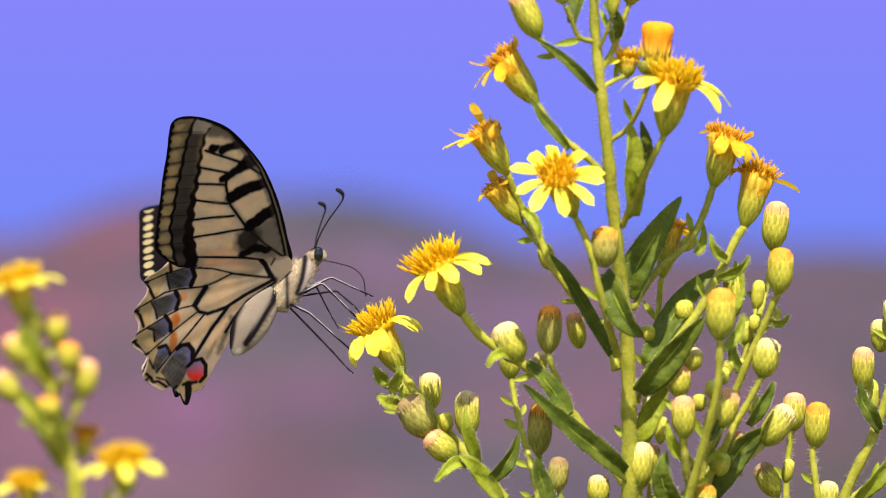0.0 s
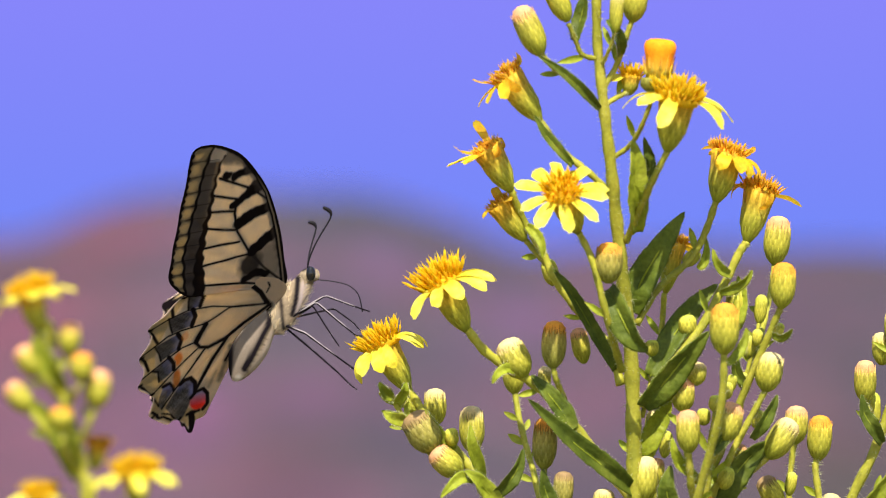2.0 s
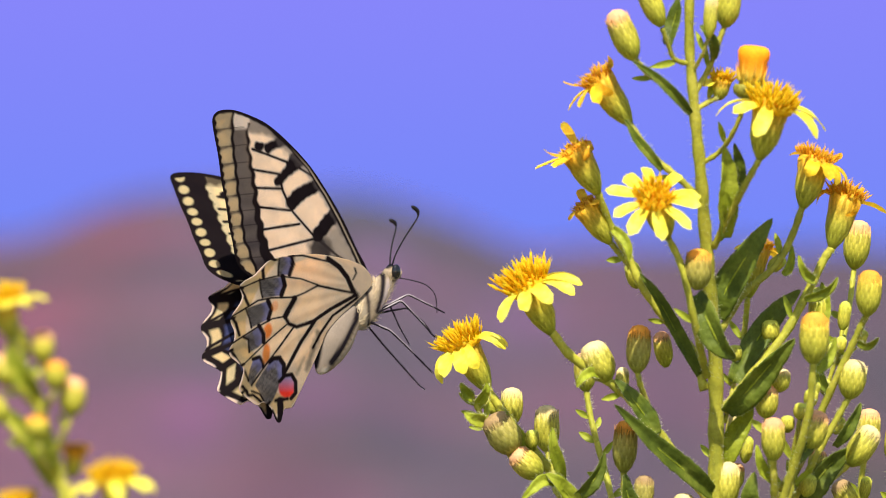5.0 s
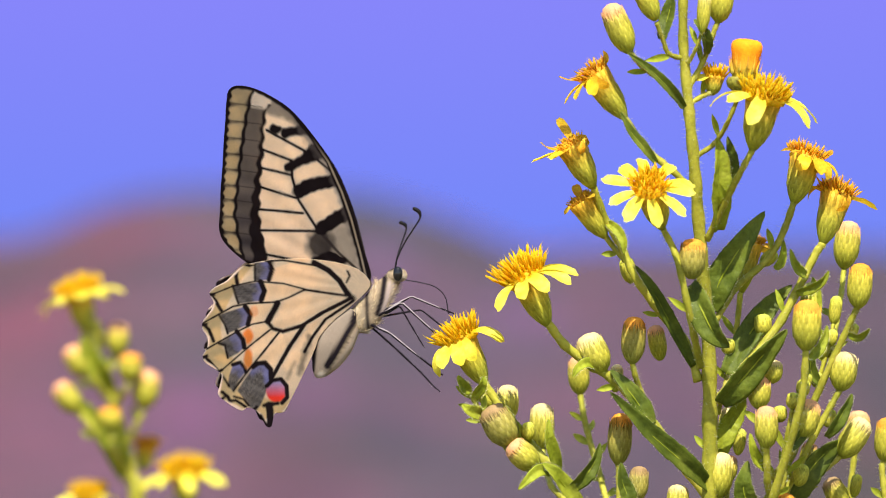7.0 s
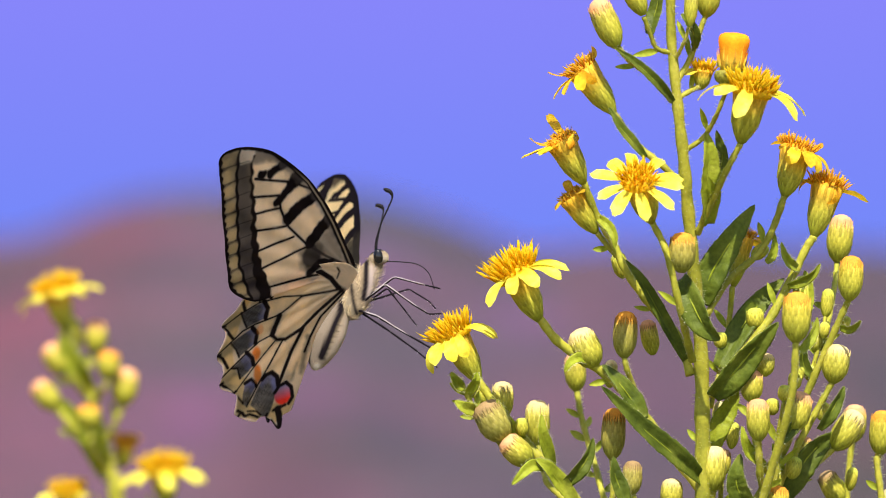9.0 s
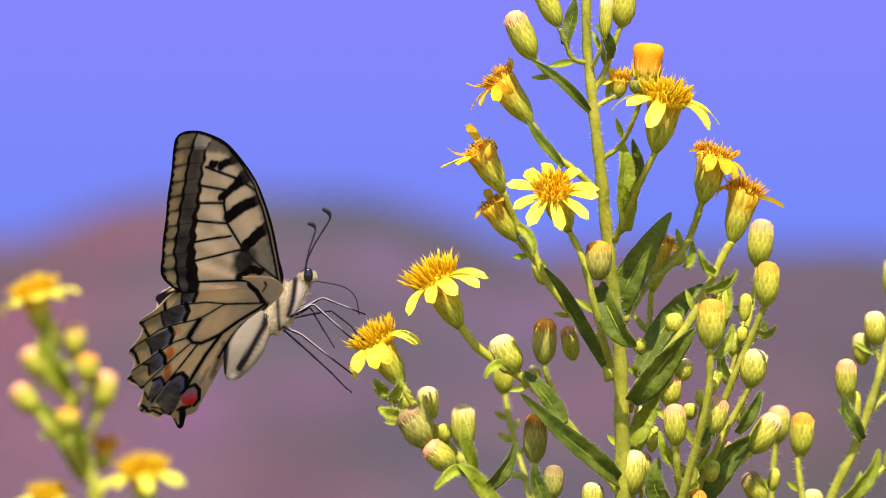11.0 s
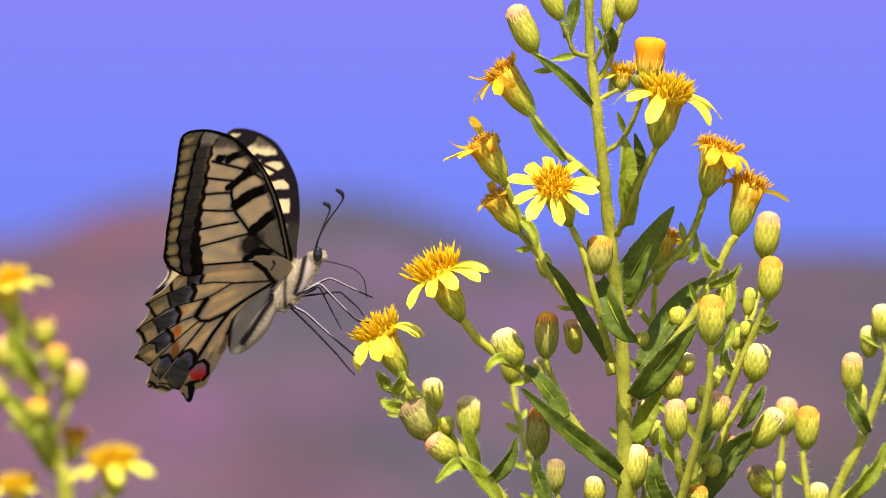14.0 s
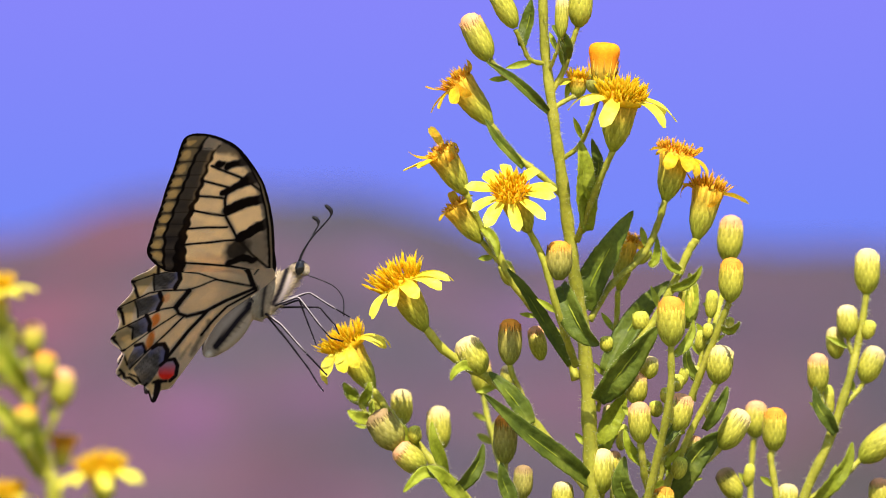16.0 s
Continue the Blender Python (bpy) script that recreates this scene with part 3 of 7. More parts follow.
bud(herb, P, (856, 846, 4), (856, 900, 4), 42, "pale", 59)
bud(herb, P, (1026, 852, -6), (1024, 910, -6), 46, "orange", 60)
bud(herb, P, (785, 818, 4), (784, 880, 4), 38, "brown", 61, dull=True)
bud(herb, P, (1176, 714, 0), (1134, 784, 0), 50, "pale", 62)
bud(herb, P, (1224, 694, 29), (1222, 762, 29), 46, "rose", 63)
bud(herb, P, (1242, 706, 12), (1240, 786, 12), 47, "orange", 64)
bud(herb, P, (1152, 818, 18), (1186, 874, 18), 42, "brown", 65)
bud(herb, P, (1272, 842, 16), (1270, 900, 16), 42, "pale", 66)
bud(herb, P, (1205, 808, 18), (1200, 850, 18), 22, "green", 67)
bud(herb, P, (670, 594, 2), (706, 660, 2), 56, "pale", 68)
bud(herb, P, (752, 558, 0), (752, 642, 0), 46, "orange", 69, dull=True)
bud(herb, P, (736, 626, 40), (744, 694, 40), 42, "rose", 70)
stalk(herb, P, [(915, 1100, 1), (800, 930, 24), (772, 820, 34), (752, 740, 38), (744, 690, 40)], 16, 14, leaflets=7, seed=5)
bud(herb, P, (766, 640, 19), (764, 690, 19), 26, "pale", 71)
bud(herb, P, (755, 726, 8), (755, 818, 8), 46, "orange", 72, dull=True)
bud(herb, P, (582, 686, 23), (584, 752, 23), 43, "pale", 73)
bud(herb, P, (522, 728, 9), (566, 794, 9), 62, "brown", 74, dull=True)
bud(herb, P, (560, 790, 8), (612, 832, 8), 50, "rose", 75)
bud(herb, P, (650, 714, 26), (655, 796, 26), 48, "pale", 76)
bud(herb, P, (592, 752, 9), (597, 784, 9), 26, "green", 77)
bud(herb, P, (512, 704, 14), (540, 730, 14), 22, "green", 78)
bud(herb, P, (800, 570, 6), (815, 632, 6), 34, "rose", 79)
bud(herb, P, (745, 455, 8), (760, 500, 8), 30, "green", 80)
bud(herb_side, PS, (1408, 418, 18), (1408, 502, 18), 50, "pale", 81)
bud(herb_side, PS, (1371, 520, 17), (1376, 582, 17), 42, "pale", 82)
bud(herb_side, PS, (1352, 560, 20), (1358, 618, 20), 36, "pale", 83)
bud(herb_side, PS, (1416, 548, 16), (1406, 582, 16), 26, "green", 84)
bud(herb_side, PS, (1316, 608, 12), (1320, 682, 13), 42, "rose", 85)
bud(herb_side, PS, (1338, 664, 15), (1342, 725, 15), 24, "green", 86)
bud(herb_side, PS, (1428, 594, 16), (1404, 660, 16), 46, "pale", 87)
bud(herb_side, PS, (1472, 736, 16), (1400, 800, 16), 54, "pale", 88)
bud(herb_side, PS, (1556, 678, 22), (1555, 762, 22), 50, "orange", 89)
bud(herb_side, PS, (1490, 778, 22), (1493, 832, 22), 40, "green", 90)
bud(herb_side, PS, (1440, 828, 20), (1442, 892, 20), 44, "rose", 91)
bud(herb_side, PS, (1506, 836, 20), (1506, 900, 20), 46, "orange", 92)
bud(herb_side, PS, (1552, 800, 24), (1540, 842, 24), 32, "green", 93)
bud(herb_side, PS, (1530, 780, 24), (1528, 818, 24), 26, "green", 94)
bud(herb_side, PS, (1362, 870, 15), (1350, 930, 15), 30, "pale", 95)
bud(herb, P, (1148, 548, 0), (1140, 575, 0), 18, "green", 96)
bud(herb, P, (1002, 430, 2), (975, 455, 2), 26, "green", 97)
# small green buds and shoot tips among the branches
for tip, base, width, tuft, seed in (((1115, 500, 2), (1112, 552, 2), 24, "green", 121), ((1098, 572, 1), (1092, 612, 1), 24, "green", 122),
                                     ((988, 540, 4), (992, 580, 4), 34, "green", 123), ((1088, 636, 1), (1084, 664, 1), 22, "green", 124),
                                     ((1030, 676, -7), (1028, 706, -7), 28, "green", 125), ((1066, 640, -1), (1060, 672, -1), 20, "green", 126),
                                     ((1010, 700, -5), (1012, 730, -5), 26, "green", 127), ((962, 742, 4), (958, 790, 4), 24, "green", 128),
                                     ((1106, 560, -1), (1104, 590, -1), 20, "green", 129), ((1060, 800, -4), (1052, 840, -4), 30, "green", 130),
                                     ((948, 790, 5), (946, 838, 5), 30, "rose", 131), ((1122, 700, 3), (1112, 732, 3), 22, "green", 132),
                                     ((1094, 760, 6), (1086, 800, 6), 34, "rose", 133), ((986, 600, 6), (984, 632, 6), 28, "green", 134)):
    bud(herb, P, tip, base, width, tuft, seed)
stalk(herb, P, [(1084, 700, 1), (1092, 640, 1), (1104, 590, 1), (1112, 548, 2)], 12, 9, leaflets=4, seed=2)
stalk(herb, P, [(950, 660, 4), (970, 630, 4), (988, 580, 4)], 12, 10, leaflets=1)
stalk(herb, P, [(915, 1030, 1), (1015, 860, -5), (1020, 780, -6), (1028, 704, -7)], 14, 10, leaflets=3)
stalk(herb, P, [(915, 1070, 1), (1010, 900, 4), (1060, 840, 5), (1088, 798, 6)], 14, 10, leaflets=3, seed=4)
stalk(herb, P, [(915, 1090, 1), (940, 920, 4), (945, 880, 5), (946, 836, 5)], 13, 11, leaflets=2)
stalk(herb, P, [(985, 690, 4), (986, 660, 5), (984, 630, 6)], 11, 9, leaflets=1)
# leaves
leaf(herb, P, [(884, 540, -1), (895, 490, -2), (925, 430, -3), (964, 362, -4)], 48, fold=0.3, turn=-15, label="lance-shaped leaf, green darkened for the shade on it")
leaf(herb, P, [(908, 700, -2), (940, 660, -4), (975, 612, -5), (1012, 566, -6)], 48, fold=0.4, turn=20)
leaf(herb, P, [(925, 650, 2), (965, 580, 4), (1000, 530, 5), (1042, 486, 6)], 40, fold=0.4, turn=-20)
leaf(herb, P, [(902, 850, 0), (840, 806, -4), (770, 756, -6), (698, 694, -8)], 34, fold=0.6, turn=15, label="folded leaf in the darkened green")
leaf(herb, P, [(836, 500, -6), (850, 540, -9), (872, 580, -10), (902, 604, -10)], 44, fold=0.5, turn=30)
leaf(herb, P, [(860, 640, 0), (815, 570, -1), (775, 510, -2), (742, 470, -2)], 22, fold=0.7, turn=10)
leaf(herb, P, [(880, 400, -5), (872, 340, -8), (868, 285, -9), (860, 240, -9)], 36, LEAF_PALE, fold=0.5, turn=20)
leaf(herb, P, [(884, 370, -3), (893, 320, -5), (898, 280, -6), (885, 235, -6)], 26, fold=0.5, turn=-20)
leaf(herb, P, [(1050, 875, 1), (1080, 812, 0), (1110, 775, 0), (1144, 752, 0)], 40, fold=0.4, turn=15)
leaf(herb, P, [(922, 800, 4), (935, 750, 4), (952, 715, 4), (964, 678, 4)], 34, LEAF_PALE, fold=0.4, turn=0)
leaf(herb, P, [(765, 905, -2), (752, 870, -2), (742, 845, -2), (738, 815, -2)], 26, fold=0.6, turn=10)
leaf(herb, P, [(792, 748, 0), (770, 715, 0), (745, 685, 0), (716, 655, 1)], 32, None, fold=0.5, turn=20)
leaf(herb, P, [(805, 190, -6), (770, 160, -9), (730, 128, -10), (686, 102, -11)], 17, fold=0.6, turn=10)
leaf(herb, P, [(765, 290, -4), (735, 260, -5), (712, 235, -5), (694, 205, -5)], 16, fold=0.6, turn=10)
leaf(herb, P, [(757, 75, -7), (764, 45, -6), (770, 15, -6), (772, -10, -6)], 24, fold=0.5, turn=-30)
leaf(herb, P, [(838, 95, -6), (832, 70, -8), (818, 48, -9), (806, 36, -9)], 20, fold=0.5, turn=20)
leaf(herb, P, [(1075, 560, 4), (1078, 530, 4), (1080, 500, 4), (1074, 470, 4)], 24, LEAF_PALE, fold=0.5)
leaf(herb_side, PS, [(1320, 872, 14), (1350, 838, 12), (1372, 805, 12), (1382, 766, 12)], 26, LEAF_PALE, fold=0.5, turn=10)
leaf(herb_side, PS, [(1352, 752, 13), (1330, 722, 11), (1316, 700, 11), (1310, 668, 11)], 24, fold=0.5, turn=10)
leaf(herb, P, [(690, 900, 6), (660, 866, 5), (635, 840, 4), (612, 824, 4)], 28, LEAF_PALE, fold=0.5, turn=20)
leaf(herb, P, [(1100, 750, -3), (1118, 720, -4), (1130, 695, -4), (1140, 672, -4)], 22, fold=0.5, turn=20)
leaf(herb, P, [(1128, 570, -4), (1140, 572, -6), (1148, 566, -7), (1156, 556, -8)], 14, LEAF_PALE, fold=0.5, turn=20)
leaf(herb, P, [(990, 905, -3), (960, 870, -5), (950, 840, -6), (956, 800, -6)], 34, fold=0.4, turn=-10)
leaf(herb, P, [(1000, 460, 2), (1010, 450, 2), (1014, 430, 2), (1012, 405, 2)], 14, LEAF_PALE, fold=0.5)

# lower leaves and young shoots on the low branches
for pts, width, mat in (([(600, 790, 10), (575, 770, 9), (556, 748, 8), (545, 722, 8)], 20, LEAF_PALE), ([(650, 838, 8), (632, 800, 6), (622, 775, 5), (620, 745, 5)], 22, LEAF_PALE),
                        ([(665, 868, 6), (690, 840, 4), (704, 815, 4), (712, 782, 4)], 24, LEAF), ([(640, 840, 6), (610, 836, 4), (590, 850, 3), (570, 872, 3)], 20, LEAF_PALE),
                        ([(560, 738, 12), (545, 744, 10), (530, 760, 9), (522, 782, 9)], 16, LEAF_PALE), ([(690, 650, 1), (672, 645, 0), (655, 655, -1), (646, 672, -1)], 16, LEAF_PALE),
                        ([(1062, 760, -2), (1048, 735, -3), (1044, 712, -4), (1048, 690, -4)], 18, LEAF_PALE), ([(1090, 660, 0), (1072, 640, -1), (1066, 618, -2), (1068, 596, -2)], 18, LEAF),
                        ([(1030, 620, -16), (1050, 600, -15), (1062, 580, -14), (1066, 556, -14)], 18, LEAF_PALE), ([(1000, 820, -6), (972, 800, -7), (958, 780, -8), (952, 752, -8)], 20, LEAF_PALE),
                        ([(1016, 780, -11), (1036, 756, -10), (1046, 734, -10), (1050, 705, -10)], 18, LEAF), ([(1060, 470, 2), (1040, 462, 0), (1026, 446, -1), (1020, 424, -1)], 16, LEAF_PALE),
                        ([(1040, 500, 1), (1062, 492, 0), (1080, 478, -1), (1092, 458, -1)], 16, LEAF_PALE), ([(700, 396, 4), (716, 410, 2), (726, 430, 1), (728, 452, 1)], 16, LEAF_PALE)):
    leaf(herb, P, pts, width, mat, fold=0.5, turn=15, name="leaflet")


FOOT_BACK = (-0.06, 0.25, 0.0)
herb_back = plant_root("flowering_herb", FOOT_BACK, "second yellow-flowered herb standing behind, out of focus")
Q = Plan(FOOT_BACK, 0.25)
stalk(herb_back, Q, [(300, 5400, 0), (270, 2500, 0), (238, 1000, 0), (226, 850, 0), (208, 760, 0), (185, 680, 0), (160, 610, 0), (150, 580, 0)], 44, 18, "stem")
stalk(herb_back, Q, [(210, 800, 0), (235, 750, -4), (250, 715, -4)], 16, 13)
stalk(herb_back, Q, [(196, 720, 0), (215, 690, -8), (224, 668, -8)], 14, 12)
stalk(herb_back, Q, [(180, 660, 0), (195, 640, 4), (202, 620, 4)], 14, 12)
stalk(herb_back, Q, [(185, 700, 0), (160, 670, -4), (145, 655, -4)], 18, 14)
stalk(herb_back, Q, [(215, 830, 0), (170, 770, -6), (130, 720, -6)], 22, 16)
stalk(herb_back, Q, [(235, 960, 0), (300, 910, -8), (325, 872, -8)], 18, 15)
stalk(herb_back, Q, [(230, 960, 0), (170, 920, 0), (150, 900, 0)], 18, 15)
stalk(herb_back, Q, [(215, 830, 0), (195, 790, -10), (188, 755, -10)], 14, 12)
flower(herb_back, Q, (134, 515, 0), (150, 582, 0), 74, 50, 58, (170, 205, 240, 275, 310, 345, 60, 120), 60, 101, label="blurred yellow flower")
flower(herb_back, Q, (320, 836, -8), (324, 894, -8), 76, 50, 62, (170, 205, 240, 275, 310, 345, 60, 120), 55, 102, label="blurred yellow flower")
flower(herb_back, Q, (150, 872, 0), (152, 912, 0), 60, 40, 44, (170, 220, 300, 350), 60, 103, label="blurred yellow flower")
flower(herb_back, Q, (252, 786, 4), (245, 830, 4), 44, 36, 20, (), 30, 104, withered=True, label="blurred orange flower")
bud(herb_back, Q, (206, 566, 4), (201, 626, 4), 42, "rose", 111)
bud(herb_back, Q, (227, 620, -8), (223, 672, -8), 44, "orange", 112)
bud(herb_back, Q, (257, 650, -4), (248, 720, -4), 50, "rose", 113)
bud(herb_back, Q, (116, 608, -4), (148, 662, -4), 44, "rose", 114)
bud(herb_back, Q, (94, 674, -6), (134, 724, -6), 44, "rose", 115)
bud(herb_back, Q, (188, 716, -10), (188, 758, -10), 46, "orange", 116)
bud(herb_back, Q, (152, 560, 6), (168, 620, 6), 44, "green", 117)
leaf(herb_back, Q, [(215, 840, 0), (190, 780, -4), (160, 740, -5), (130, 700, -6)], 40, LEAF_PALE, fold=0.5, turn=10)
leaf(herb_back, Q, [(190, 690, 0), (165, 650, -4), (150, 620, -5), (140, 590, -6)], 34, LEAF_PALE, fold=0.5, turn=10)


# ---- the butterfly ----
WING_UNIT = UNIT * 1.012  # the wings are drawn at about 10.4 units to the millimetre, from the root of the wings
ROOT = (648.0, 512.0)


def wxy(pts):
    return np.array([((x - ROOT[0]), (ROOT[1] - y)) for x, y in pts], float)


def dist(P, line, closed=False):
    """Distance of each point to a line of points."""
    L = wxy(line)
    best = np.full(len(P), 1e9)
    for a, b in zip(L, L[1:]):
        ab = b - a
        t = np.clip(((P - a) @ ab) / max(ab @ ab, 1e-9), 0, 1)
        best = np.minimum(best, np.hypot(*(P - a - t[:, None] * ab).T))
    return best


def soft(x, edge):
    """1 where x is below 0, 0 where above, softly over edge."""
    return np.clip(0.5 - x / edge, 0, 1)


def lay(col, mask, colour):
    return col * (1 - mask[:, None]) + np.array(colour) * mask[:, None]


def fuzz(P, scale, seed):
    """Cheap smooth noise over the wing."""
    rng = np.random.RandomState(seed)
    out = np.zeros(len(P))
    for _ in range(7):
        k = rng.normal(size=2) * scale
        out += np.sin(P @ k + rng.uniform(0, 6.28))
    return out / 7


CREAM, BLACK, GREY = (0.87, 0.69, 0.51), (0.017, 0.011, 0.013), (0.088, 0.064, 0.058)
CREAM_FORE = (0.90, 0.74, 0.61)
CREAM_UPPER = (0.82, 0.68, 0.40)
YELLOW, BLUE, RED, ORANGE, WHITE = (0.69, 0.515, 0.285), (0.27, 0.27, 0.66), (0.78, 0.06, 0.035), (0.85, 0.27, 0.05), (0.88, 0.74, 0.66)

FORE = [(655, 492), (643, 440), (628, 385), (610, 335), (585, 282), (550, 232), (515, 192), (480, 168), (448, 153), (420, 149), (405, 158),
        (401, 180), (399, 215), (396, 255), (394, 295), (391, 335), (390, 370), (388, 400), (392, 420), (405, 438), (428, 458), (448, 467),
        (500, 474), (560, 484), (615, 495)]
HIND = [(654, 506), (638, 480), (610, 468), (575, 461), (530, 457), (485, 459), (450, 464), (428, 471), (412, 484), (398, 497), (378, 508),
        (370, 518), (377, 534), (372, 548), (359, 566), (357, 580), (366, 596), (366, 612), (358, 628), (362, 640), (380, 652), (391, 662),
        (388, 680), (385, 697), (402, 712), (425, 725), (437, 720), (450, 724), (460, 735), (465, 745), (471, 754), (479, 753), (481, 742), (486, 731),
        (503, 727), (512, 709), (521, 692), (533, 667), (546, 641), (557, 616), (566, 594), (590, 567), (620, 542)]


def fore_pigment(P, upper):
    col = np.tile(np.array(CREAM_UPPER if upper else CREAM_FORE), (len(P), 1))
    f = fuzz(P, 0.25, 3) * 2.0
    y = ROOT[1] - P[:, 1]
    x = P[:, 0] + ROOT[0]
    c1 = np.interp(y, [150, 165, 200, 260, 330, 375, 420, 450], [452, 445, 437, 428, 421, 416, 423, 430]) + 1.2 * np.sin(y * 0.21)
    c2 = np.interp(y, [150, 190, 206, 234, 270, 310, 370, 410, 440, 470], [490, 474, 468, 467, 465, 461, 458, 462, 470, 474]) + 1.8 * np.sin(y * 0.21 + 1)
    edge = np.interp(y, [149, 158, 180, 255, 335, 400, 420, 438, 458, 467], [420, 405, 401, 396, 391, 388, 392, 405, 428, 448])
    # a row of pale spots, one in each cell, in the dark margin
    seps = np.array([140.0, 183, 214, 244, 272, 300, 328, 354, 384, 412, 442, 480])
    k = np.clip(np.searchsorted(seps, y) - 1, 0, len(seps) - 2)
    cy, ch = (seps[k] + seps[k + 1]) / 2, (seps[k + 1] - seps[k]) / 2
    cx, cw = (edge * 0.46 + c1 * 0.54), np.maximum(c1 - edge, 8) / 2
    q = (np.abs((y - cy) / (ch * 0.94)) ** 3 + np.abs((x - cx) / (cw * 0.84)) ** 3) ** (1 / 3)
    col = lay(col, soft(x - c1, 3), (0.085, 0.062, 0.055))
    col = lay(col, soft(x - c1, 3) * soft(q - 1 + 0.06 * f, 0.35), (0.54, 0.41, 0.25))
    if upper:
        c2 = c2 - 12
    band = soft(x - c2 + f, 4) * soft(c1 - x, 3)
    band = band * soft(188 - y + 0.15 * (x - 450), 6) if not upper else band
    low = np.clip((y - 250) / 160, 0, 1)
    col = lay(col, band * (0.85 if not upper else 1), GREY if not upper else BLACK)
    col = lay(col, band * (0.10 + 0.70 * low) * (0.7 + 0.3 * np.sin(y * 0.165)), (0.045, 0.035, 0.05))
    col = lay(col, soft(np.abs(x - c1) - 3.0 + f * 0.4, 2.5), BLACK)
    reach = np.interp(y, [180, 300, 380, 440], [2.5, 4.5, 8.0, 13.0])
    col = lay(col, soft(np.abs(x - c2 + reach - 1) - reach + f, 4) * (y > 182), BLACK)
    col = lay(col, soft(x - edge - (6.5 if not upper else 7) - 1.6 * np.sin(y * 0.42), 2.5), BLACK)
    if upper:
        col = lay(col, soft(y - 186 - 0.30 * (x - 440) + 3 * f, 12) * soft(c2 - x, 4) * 0.9, (0.07, 0.05, 0.035))
        near = soft(x - c2, 4)
        spots = soft(np.hypot((y - cy) / (ch * 0.72), (x - edge - 17) / 9.5) - 1, 0.3)
        col = lay(col, near, BLACK)
        col = lay(col, near * spots * (y > 165) * (y < 450), (0.70, 0.60, 0.34))
    else:
        col = lay(col, soft(y - 196 - 0.42 * (x - 470) + 2 * f, 9) * soft(c2 - x, 4) * 0.7, (0.20, 0.155, 0.125))
    veins = [[(472, 228), (548, 270), (585, 300)], [(462, 262), (516, 282)], [(460, 295), (516, 308)], [(459, 329), (524, 349)],
             [(456, 369), (536, 376)], [(455, 407), (566, 408)], [(470, 450), (560, 468), (640, 494)]]
    for v in veins:
        col = lay(col, soft(dist(P, v) - (2.3 if not upper else 3.6) + 0.2 * f, 2.2), BLACK)
    for yy, xx in ((183, 402), (214, 400), (244, 397), (272, 396), (300, 394), (328, 392), (354, 391), (384, 389), (412, 392)):
        col = lay(col, soft(dist(P, [(xx, yy - 4), (xx + 62, yy + 4)]) - 0.8, 1.8) * 0.7, BLACK)
    col = lay(col, soft(dist(P, [(650, 492), (600, 447), (562, 405), (528, 352), (517, 312), (516, 292)]) - (2.4 if not upper else 5), 2.5), BLACK)
    col = lay(col, soft(np.hypot((x - 606) / 34, (y - 436) / 44) - 1 + 0.08 * f, 0.5) * (0.5 if not upper else 0.85), (0.13, 0.10, 0.08) if not upper else (0.06, 0.05, 0.04))
    col = lay(col, soft(np.hypot((x - 567) / 25, (y - 432) / 27) - 1 + 0.1 * f, 0.6) * 0.95, (0.05, 0.038, 0.038))
    bars = [([(530, 337), (548, 326), (588, 318)], 9.5), ([(570, 402), (590, 390), (614, 374)], 9.5), ([(512, 294), (530, 283), (550, 276), (574, 268)], 6.8),
            ([(505, 233), (527, 228), (546, 226)], 7), ([(484, 226), (492, 227)], 5), ([(548, 272), (556, 262)], 8), ([(556, 462), (585, 452), (606, 462)], 6)]
    for line, w in bars:
        col = lay(col, soft(dist(P, line) - w * (1.3 if not upper else 1.5) + 1.6 * f, 3.5), BLACK)
    costa = dist(P, FORE[:10])
    col = lay(col, soft(costa - (16 if not upper else 11) + 3 * f, 8) * (0.5 if not upper else 1) * np.clip((y - 190) / 30, 0, 1), (0.17, 0.135, 0.13) if not upper else BLACK)
    wide = np.interp(y, [150, 240, 330, 420, 492], [4.0, 6.0, 9.5, 11.0, 10.0])
    col = lay(col, soft(costa - wide * (1.25 if not upper else 1.9) + 0.6 * f, 3), BLACK)
    col = lay(col, soft(np.abs(costa - wide * 0.62) - 1.6, 1.5) * np.clip((y - 240) / 60, 0, 1) * (0.55 if not upper else 0), CREAM)
    if upper:
        col = lay(col, soft(np.hypot(x - 640, y - 480) - 85 + 8 * f, 30) * 0.85, (0.05, 0.042, 0.03))
    return col


def patch(P, corners, edge):
    """1 inside a closed outline, 0 outside, softly over edge."""
    L = wxy(corners)
    inside = np.zeros(len(P), bool)
    for a, b in zip(L, np.roll(L, -1, 0)):
        if a[1] == b[1]:
            continue
        hit = ((a[1] > P[:, 1]) != (b[1] > P[:, 1])) & (P[:, 0] < (b[0] - a[0]) * (P[:, 1] - a[1]) / (b[1] - a[1]) + a[0])
        inside ^= hit
    return soft(np.where(inside, -1, 1) * dist(P, list(corners) + [corners[0]]), edge)


# the grey-blue patches of the hindwing's underside: outline, black arc, arc's width, line on the outer side
HIND_PATCHES = [
    ([(450, 464), (478, 462), (480, 478), (475, 494), (450, 497)], [(477, 462), (480, 478), (475, 494)], 4.6, [(450, 464), (450, 497)]),
    ([(412, 504), (461, 498), (467, 514), (462, 531), (422, 537), (415, 520)], [(460, 498), (467, 514), (461, 531)], 4.6, [(411, 504), (415, 519), (421, 536)]),
